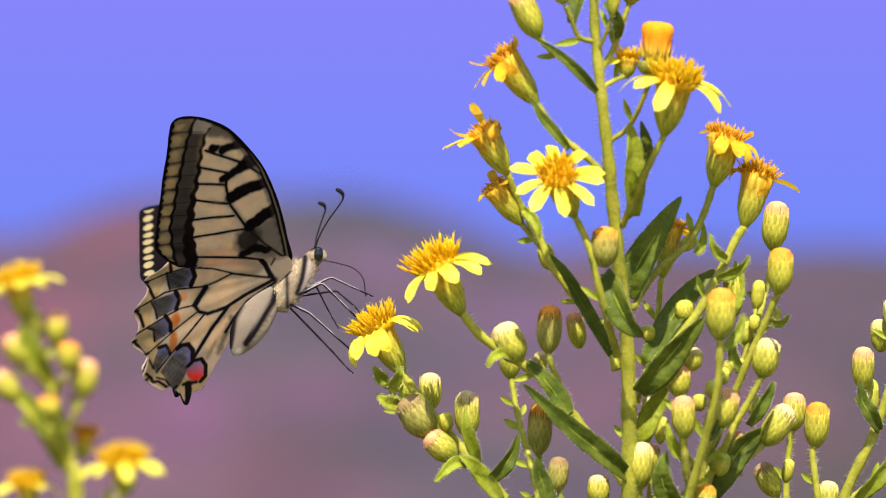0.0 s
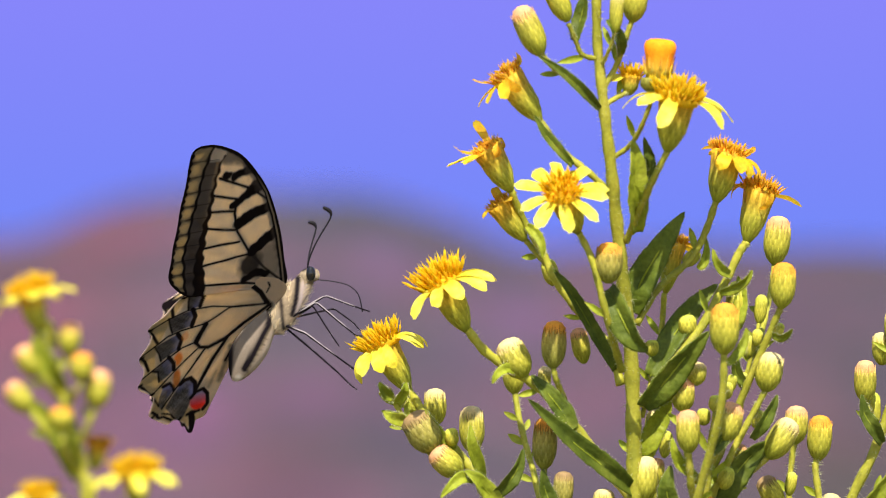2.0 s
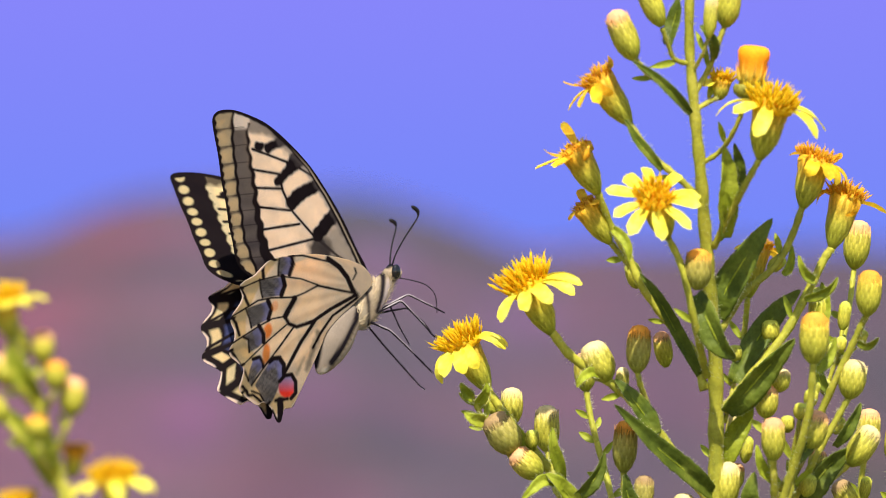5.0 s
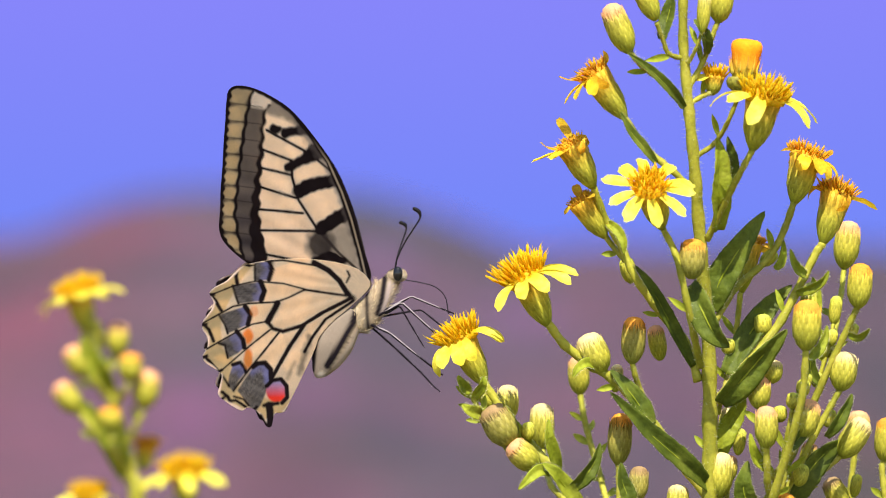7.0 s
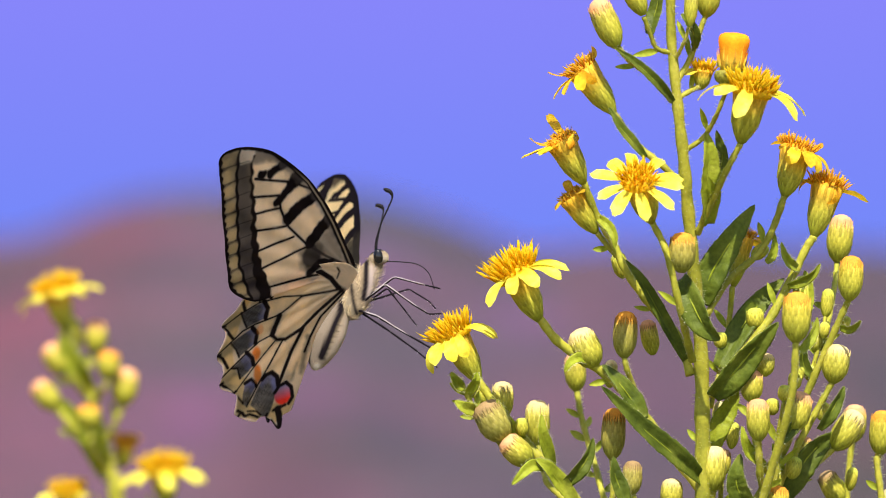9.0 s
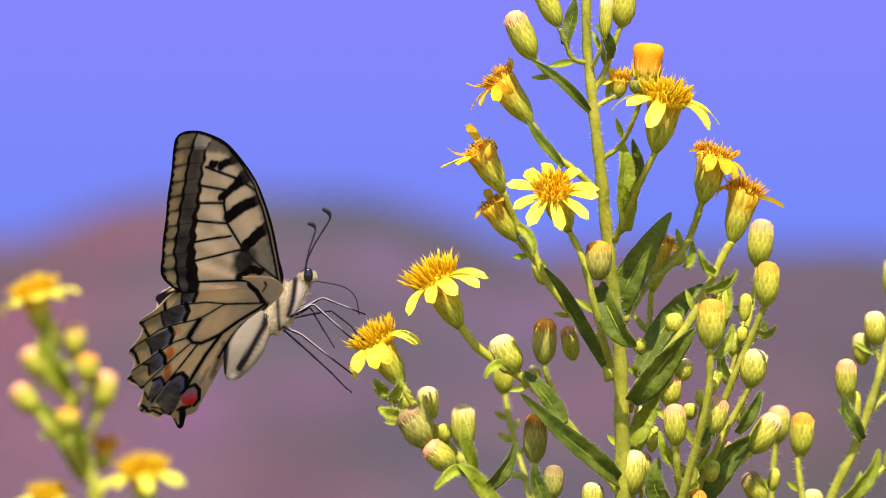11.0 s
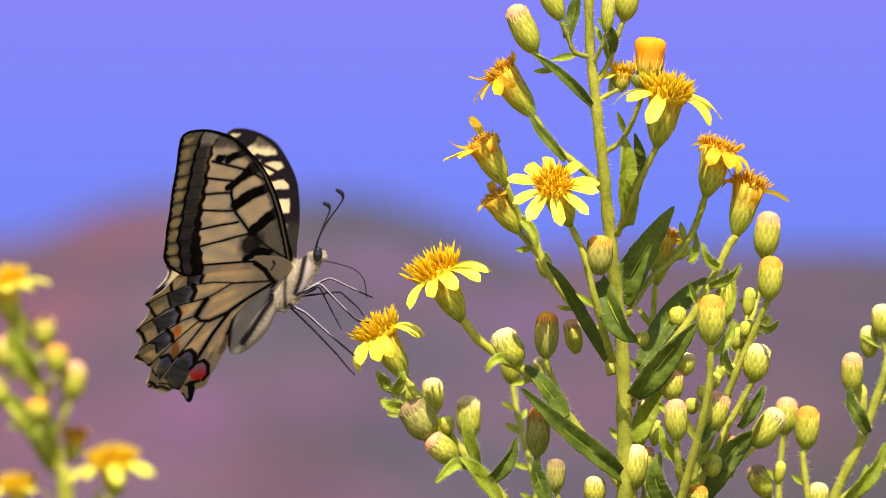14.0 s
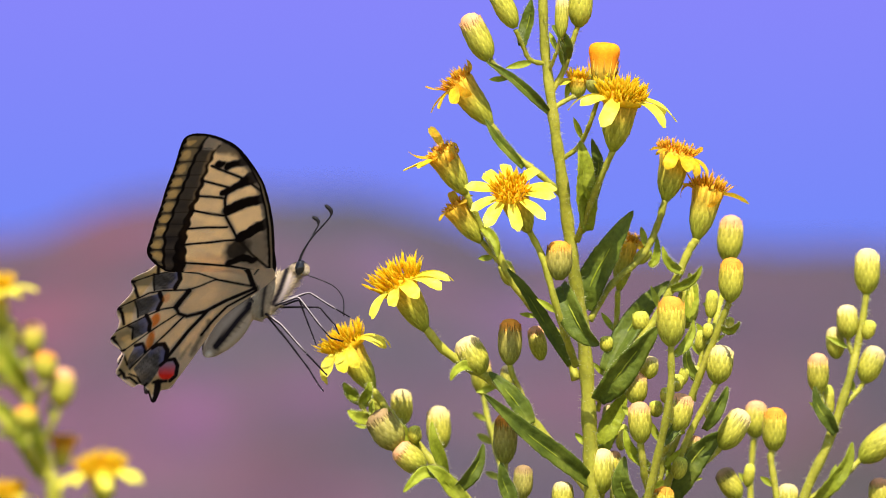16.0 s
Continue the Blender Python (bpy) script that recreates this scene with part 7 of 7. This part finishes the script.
        (4.0, beat(-65.6, -2.2, -11.7)),
        (4.1, beat(-27.4, -16.2, 12.1)),
        (4.2, beat(-49.5, -15.9, 15.5)),
        (4.3, beat(-51.7, -0.7, 17.5)),
        (4.4, beat(-14.5, -3.7, 18.0)),
        (4.5, beat(-13.2, -10.4, 35.8)),
        (4.6, beat(-60.8, 8.5, 22.4)),
        (4.7, beat(-45.0, 11.4, 21.0)),
        (4.8, beat(-47.9, 6.1, 19.9)),
        (4.9, beat(-30.3, 0.4, -1.3)),
        (5.0, beat(-36.6, -11.4, 18.7)),
        (5.1, beat(-59.3, -3.7, 19.6)),
        (5.2, beat(-42.4, 2.4, 17.6)),
        (5.3, beat(-16.7, -2.4, 16.3)),
        (5.4, beat(-12.2, -7.7, 28.5)),
        (5.5, beat(-48.4, 8.8, 15.9)),
        (5.6, beat(-41.2, 18.7, 15.3)),
        (5.7, beat(-15.7, 0.6, 13.9)),
        (5.8, beat(-22.8, -6.6, 12.7)),
        (5.9, beat(-50.2, -4.6, 19.8)),
        (6.0, beat(-49.1, 6.0, 13.1)),
        (6.1, beat(-23.3, -1.0, 11.4)),
        (6.2, beat(-50.4, -14.0, 12.5)),
        (6.3, beat(-76.5, -1.7, 12.6)),
        (6.4, beat(-70.3, 6.9, -11.2)),
        (6.5, beat(-32.2, -9.9, 10.1)),
        (6.6, beat(-54.6, -12.5, 10.8)),
        (6.7, beat(-57.0, -0.1, 10.1)),
        (6.8, beat(-61.0, -1.4, 9.6)),
        (6.9, beat(-39.7, 3.0, 8.8)),
        (7.0, beat(-15.0, 0.2, 6.4)),
        (7.1, beat(-19.6, -16.8, 1.9)),
        (7.2, beat(-63.6, 2.0, -1.9)),
        (7.3, beat(-43.0, 5.2, -8.6)),
        (7.4, beat(-14.3, -4.5, -16.2)),
        (7.5, beat(-17.4, -14.8, -1.7)),
        (7.6, beat(-42.6, 4.7, -18.6)),
        (7.7, beat(-31.4, -4.0, -19.2)),
        (7.8, beat(-37.7, -20.8, -18.4)),
        (7.9, beat(-29.9, -2.3, -18.4)),
        (8.0, beat(-17.9, -4.7, -17.5)),
        (8.1, beat(-29.8, -10.1, -17.4)),
        (8.2, beat(-41.5, -11.9, -17.1)),
        (8.3, beat(-19.0, -8.3, -17.3)),
        (8.4, beat(-4.9, -12.0, -11.0)),
        (8.5, beat(-40.4, -4.8, -15.1)),
        (8.6, beat(-46.2, -1.9, -15.6)),
        (8.7, beat(-20.1, -6.5, -15.8)),
        (8.8, beat(-20.2, -15.3, -16.1)),
        (8.9, beat(-30.4, -17.0, -7.3)),
        (9.0, beat(-64.6, 1.8, -13.5)),
        (9.1, beat(-30.6, -1.2, -16.4)),
        (9.2, beat(-26.4, -4.9, -12.7)),
        (9.3, beat(-41.6, -10.6, -12.7)),
        (9.4, beat(-60.1, -5.5, -0.4)),
        (9.5, beat(-22.3, -1.1, -13.5)),
        (9.6, beat(-27.5, -10.9, -12.4)),
        (9.7, beat(-38.1, -5.7, -11.1)),
        (9.8, beat(-36.2, -5.7, -10.3)),
        (9.9, beat(-36.2, -12.4, 1.7)),
        (10.0, beat(-56.2, -4.1, -10.4)),
        (10.1, beat(-46.5, -2.0, -9.6)),
        (10.2, beat(-37.5, -10.8, -8.3)),
        (10.3, beat(-30.5, 0.2, -8.4)),
        (10.4, beat(-32.3, -7.8, -8.1)),
        (10.5, beat(-46.9, -6.2, 3.1)),
        (10.6, beat(-51.7, 2.0, -7.4)),
        (10.7, beat(-26.6, -5.7, -8.6)),
        (10.8, beat(-39.9, -8.8, -7.9)),
        (10.9, beat(-53.4, 3.3, -8.2)),
        (11.0, beat(-47.4, 3.0, -18.5)),
        (11.1, beat(-24.5, -10.3, -6.2)),
        (11.2, beat(-28.7, -15.4, -3.2)),
        (11.3, beat(-56.9, 4.7, 0.8)),
        (11.4, beat(-20.7, -1.9, 3.3)),
        (11.5, beat(-6.2, -4.3, 12.4)),
        (11.6, beat(-40.6, 2.0, 6.7)),
        (11.7, beat(-45.3, 3.6, 4.4)),
        (11.8, beat(-18.0, -2.0, 2.4)),
        (11.9, beat(-17.1, -12.0, 0.4)),
        (12.0, beat(-26.2, -14.8, 7.4)),
        (12.1, beat(-58.4, 2.5, 2.3)),
        (12.2, beat(-22.5, -2.1, 0.5)),
        (12.3, beat(-16.3, -7.4, 5.2)),
        (12.4, beat(-29.6, -14.8, 6.2)),
        (12.5, beat(-46.1, -11.3, 19.7)),
        (12.6, beat(-8.0, -5.5, 6.6)),
        (12.7, beat(-12.7, -14.0, 7.8)),
        (12.8, beat(-22.8, -7.4, 9.2)),
        (12.9, beat(-20.5, -6.2, 9.9)),
        (13.0, beat(-20.0, -11.6, 22.1)),
        (13.1, beat(-43.4, -2.1, 7.4)),
        (13.2, beat(-37.3, 0.9, 5.4)),
        (13.3, beat(-31.7, -6.8, 4.0)),
        (13.4, beat(-50.2, -8.2, 2.2)),
        (13.5, beat(-67.6, -3.8, 9.7)),
        (13.6, beat(-56.8, 2.8, 1.4)),
        (13.7, beat(-26.3, -5.1, 2.3)),
        (13.8, beat(-44.7, -7.6, 5.3)),
        (13.9, beat(-63.5, 5.9, 7.4)),
        (14.0, beat(-44.2, 3.6, 9.8)),
        (14.1, beat(-14.8, -12.4, 7.9)),
        (14.2, beat(-21.9, -16.9, 10.5)),
        (14.3, beat(-37.2, 1.6, 12.0)),
        (14.4, beat(-38.5, -5.1, 12.1)),
        (14.5, beat(-7.8, -15.1, 9.1)),
        (14.6, beat(-19.3, -18.0, 15.4)),
        (14.7, beat(-39.2, -10.0, 18.9)),
        (14.8, beat(-44.7, 5.3, 20.6)),
        (14.9, beat(-20.8, 1.0, 21.8)),
        (15.0, beat(-4.4, -8.9, 28.1)),
        (15.1, beat(-56.4, -2.6, 20.4)),
        (15.2, beat(-59.3, 7.0, 15.1)),
        (15.3, beat(-23.1, -2.5, 8.8)),
        (15.4, beat(-42.6, -7.9, 5.2)),
        (15.5, beat(-62.8, -0.8, 6.1)),
        (15.6, beat(-58.8, 6.2, 0.4)),
        (15.7, beat(-33.9, -2.8, -0.1)),
        (15.8, beat(-39.7, -19.8, -0.1)),
        (15.9, beat(-57.7, -20.9, 0.0)),
        (16.0, beat(-42.6, -9.3, -0.7)),
    ])
    walk(hindwing_far, [
        (0.0, fold(-49.9, 4.1, 6.8)),
        (0.1, fold(-52.9, 3.4, 7.7)),
        (0.2, fold(-31.2, 3.2, 0.8)),
        (0.3, fold(-28.6, 5.0, -0.6)),
        (0.4, fold(-52.3, 3.1, 7.6)),
        (0.5, fold(-61.7, -1.0, 12.5)),
        (0.6, fold(-24.9, 5.2, -2.9)),
        (0.7, fold(-36.4, 3.4, 0.3)),
        (0.8, fold(-56.5, 0.3, 10.1)),
        (0.9, fold(-52.9, 1.0, 7.7)),
        (1.0, fold(-37.3, -2.8, 11.8)),
        (1.1, fold(-47.2, 1.0, 9.2)),
        (1.2, fold(-66.4, 1.2, 12.7)),
        (1.3, fold(-50.3, 3.8, 8.1)),
        (1.4, fold(-24.5, 4.9, 1.4)),
        (1.5, fold(-30.9, 5.8, 2.6)),
        (1.6, fold(-40.0, 6.8, 5.4)),
        (1.7, fold(-38.1, 2.7, 3.7)),
        (1.8, fold(-23.3, 3.1, -1.7)),
        (1.9, fold(-43.5, 3.0, 4.5)),
        (2.0, fold(-47.8, 5.9, 4.3)),
        (2.1, fold(-24.9, -0.1, 2.5)),
        (2.2, fold(-33.9, -0.3, 10.4)),
        (2.3, fold(-58.4, -0.9, 8.2)),
        (2.4, fold(-56.0, -1.0, 9.9)),
        (2.5, fold(-51.4, -6.6, 12.4)),
        (2.6, fold(-43.3, -1.3, 8.6)),
        (2.7, fold(-60.3, -2.6, 10.9)),
        (2.8, fold(-42.8, 0.7, 9.4)),
        (2.9, fold(-14.0, 3.2, 1.1)),
        (3.0, fold(-5.8, 6.5, 1.8)),
        (3.1, fold(-40.5, 4.1, 9.9)),
        (3.2, fold(-33.0, 5.1, 7.3)),
        (3.3, fold(-10.3, 3.6, -1.4)),
        (3.4, fold(-16.5, 1.1, 0.8)),
        (3.5, fold(-42.3, 6.1, 5.0)),
        (3.6, fold(-43.3, 4.3, 6.2)),
        (3.7, fold(-20.3, 3.3, 0.9)),
        (3.8, fold(-43.2, 5.0, 6.5)),
        (3.9, fold(-66.8, 0.3, 11.2)),
        (4.0, fold(-66.1, -7.8, 16.8)),
        (4.1, fold(-23.1, 1.9, 10.7)),
        (4.2, fold(-47.8, -0.7, 9.6)),
        (4.3, fold(-53.7, 0.9, 7.9)),
        (4.4, fold(-10.6, 2.2, 4.4)),
        (4.5, fold(-9.1, -2.2, -6.2)),
        (4.6, fold(-65.6, 1.0, 14.6)),
        (4.7, fold(-46.5, 1.8, 11.9)),
        (4.8, fold(-52.5, 0.9, 11.1)),
        (4.9, fold(-32.4, -0.2, 9.8)),
        (5.0, fold(-38.1, 0.0, 10.0)),
        (5.1, fold(-63.4, -0.5, 11.5)),
        (5.2, fold(-46.8, 1.5, 9.8)),
        (5.3, fold(-15.2, 1.1, 5.3)),
        (5.4, fold(-12.1, 4.0, -0.5)),
        (5.5, fold(-52.0, 5.8, 10.2)),
        (5.6, fold(-41.5, 6.1, 6.4)),
        (5.7, fold(-15.8, 2.7, 0.5)),
        (5.8, fold(-23.5, 1.2, 1.5)),
        (5.9, fold(-49.2, 2.3, 11.0)),
        (6.0, fold(-48.5, 1.7, 11.1)),
        (6.1, fold(-26.0, 1.9, 2.9)),
        (6.2, fold(-47.5, 1.6, 10.5)),
        (6.3, fold(-69.7, -2.2, 16.1)),
        (6.4, fold(-64.5, -0.2, 12.1)),
        (6.5, fold(-31.4, 1.8, 4.3)),
        (6.6, fold(-49.3, 0.2, 11.8)),
        (6.7, fold(-52.0, 1.0, 12.9)),
        (6.8, fold(-52.2, 0.7, 15.3)),
        (6.9, fold(-34.7, 4.0, 7.9)),
        (7.0, fold(-13.9, 4.0, 0.8)),
        (7.1, fold(-17.1, 2.3, 1.9)),
        (7.2, fold(-53.1, 0.7, 14.3)),
        (7.3, fold(-39.7, 4.4, 10.0)),
        (7.4, fold(-15.5, 2.4, 1.5)),
        (7.5, fold(-16.8, 6.7, 1.8)),
        (7.6, fold(-42.5, 4.8, 10.0)),
        (7.7, fold(-30.6, 1.0, 6.3)),
        (7.8, fold(-34.6, -0.3, 7.2)),
        (7.9, fold(-29.3, 1.3, 5.0)),
        (8.0, fold(-19.4, 4.2, 4.3)),
        (8.1, fold(-26.3, 3.3, 7.2)),
        (8.2, fold(-34.6, 1.1, 11.5)),
        (8.3, fold(-19.9, 4.5, 6.1)),
        (8.4, fold(-7.3, 7.1, 4.3)),
        (8.5, fold(-34.2, 3.0, 7.4)),
        (8.6, fold(-40.4, 0.2, 9.2)),
        (8.7, fold(-20.3, 4.9, 5.7)),
        (8.8, fold(-17.7, 2.0, 4.3)),
        (8.9, fold(-22.2, 3.3, 3.8)),
        (9.0, fold(-53.3, -1.8, 11.8)),
        (9.1, fold(-30.2, 1.3, 7.3)),
        (9.2, fold(-22.8, 4.9, 3.1)),
        (9.3, fold(-31.7, 0.4, 5.0)),
        (9.4, fold(-44.2, 3.3, 10.0)),
        (9.5, fold(-21.6, 1.7, 2.7)),
        (9.6, fold(-21.8, 1.2, 2.4)),
        (9.7, fold(-31.3, 3.5, 5.1)),
        (9.8, fold(-29.6, 5.6, 3.9)),
        (9.9, fold(-28.5, 5.0, 3.5)),
        (10.0, fold(-46.4, 4.6, 7.6)),
        (10.1, fold(-39.3, 4.1, 4.7)),
        (10.2, fold(-32.0, 2.4, 3.0)),
        (10.3, fold(-26.5, 4.9, 1.3)),
        (10.4, fold(-25.6, 2.4, 1.7)),
        (10.5, fold(-31.5, -2.5, 3.3)),
        (10.6, fold(-44.6, 3.3, 3.5)),
        (10.7, fold(-21.8, 1.0, -0.6)),
        (10.8, fold(-30.4, 1.1, 2.5)),
        (10.9, fold(-46.3, 3.3, 6.8)),
        (11.0, fold(-42.5, 6.6, 2.5)),
        (11.1, fold(-20.0, 2.1, -0.1)),
        (11.2, fold(-24.5, 2.4, 2.9)),
        (11.3, fold(-50.3, 0.9, 13.6)),
        (11.4, fold(-19.5, 6.3, 3.2)),
        (11.5, fold(-9.1, 8.2, -0.8)),
        (11.6, fold(-36.2, 9.0, 11.4)),
        (11.7, fold(-40.8, 5.1, 13.1)),
        (11.8, fold(-17.0, 6.5, 2.8)),
        (11.9, fold(-16.5, 4.4, 2.3)),
        (12.0, fold(-22.7, 6.2, 1.9)),
        (12.1, fold(-50.9, 0.1, 14.8)),
        (12.2, fold(-21.5, 3.6, 5.4)),
        (12.3, fold(-18.0, 7.0, 3.9)),
        (12.4, fold(-30.3, 2.9, 8.2)),
        (12.5, fold(-48.3, 7.3, 15.8)),
        (12.6, fold(-9.7, 4.3, 3.0)),
        (12.7, fold(-9.6, 4.3, 2.1)),
        (12.8, fold(-15.3, 7.2, 4.2)),
        (12.9, fold(-13.4, 9.0, 3.2)),
        (13.0, fold(-6.0, 2.8, 1.3)),
        (13.1, fold(-34.1, 10.1, 6.9)),
        (13.2, fold(-30.9, 8.2, 2.0)),
        (13.3, fold(-27.1, 3.7, 0.4)),
        (13.4, fold(-43.2, 4.3, 0.9)),
        (13.5, fold(-48.5, -2.8, 2.6)),
        (13.6, fold(-47.4, 2.4, 1.8)),
        (13.7, fold(-21.1, 1.1, -2.0)),
        (13.8, fold(-34.6, 2.5, 1.9)),
        (13.9, fold(-53.3, 3.5, 11.2)),
        (14.0, fold(-35.0, 5.6, 0.1)),
        (14.1, fold(-14.0, -2.6, -1.9)),
        (14.2, fold(-22.4, 0.7, 0.5)),
        (14.3, fold(-43.2, 7.9, 7.2)),
        (14.4, fold(-51.5, 4.7, 8.2)),
        (14.5, fold(-11.6, 4.1, 1.1)),
        (14.6, fold(-26.4, 5.4, 2.3)),
        (14.7, fold(-57.7, 8.0, 11.7)),
        (14.8, fold(-60.6, 7.2, 15.0)),
        (14.9, fold(-23.2, 5.2, 3.9)),
        (15.0, fold(-14.1, 2.1, -1.1)),
        (15.1, fold(-68.8, 2.8, 14.3)),
        (15.2, fold(-72.2, 5.1, 14.1)),
        (15.3, fold(-23.2, 3.8, 4.2)),
        (15.4, fold(-43.4, 4.3, 4.1)),
        (15.5, fold(-63.6, -1.0, 10.8)),
        (15.6, fold(-58.6, 7.3, 8.7)),
        (15.7, fold(-33.7, 3.0, 5.2)),
        (15.8, fold(-38.6, 2.0, 9.0)),
        (15.9, fold(-53.1, -3.7, 14.2)),
        (16.0, fold(-36.9, -1.3, 10.4)),
    ])


motions()
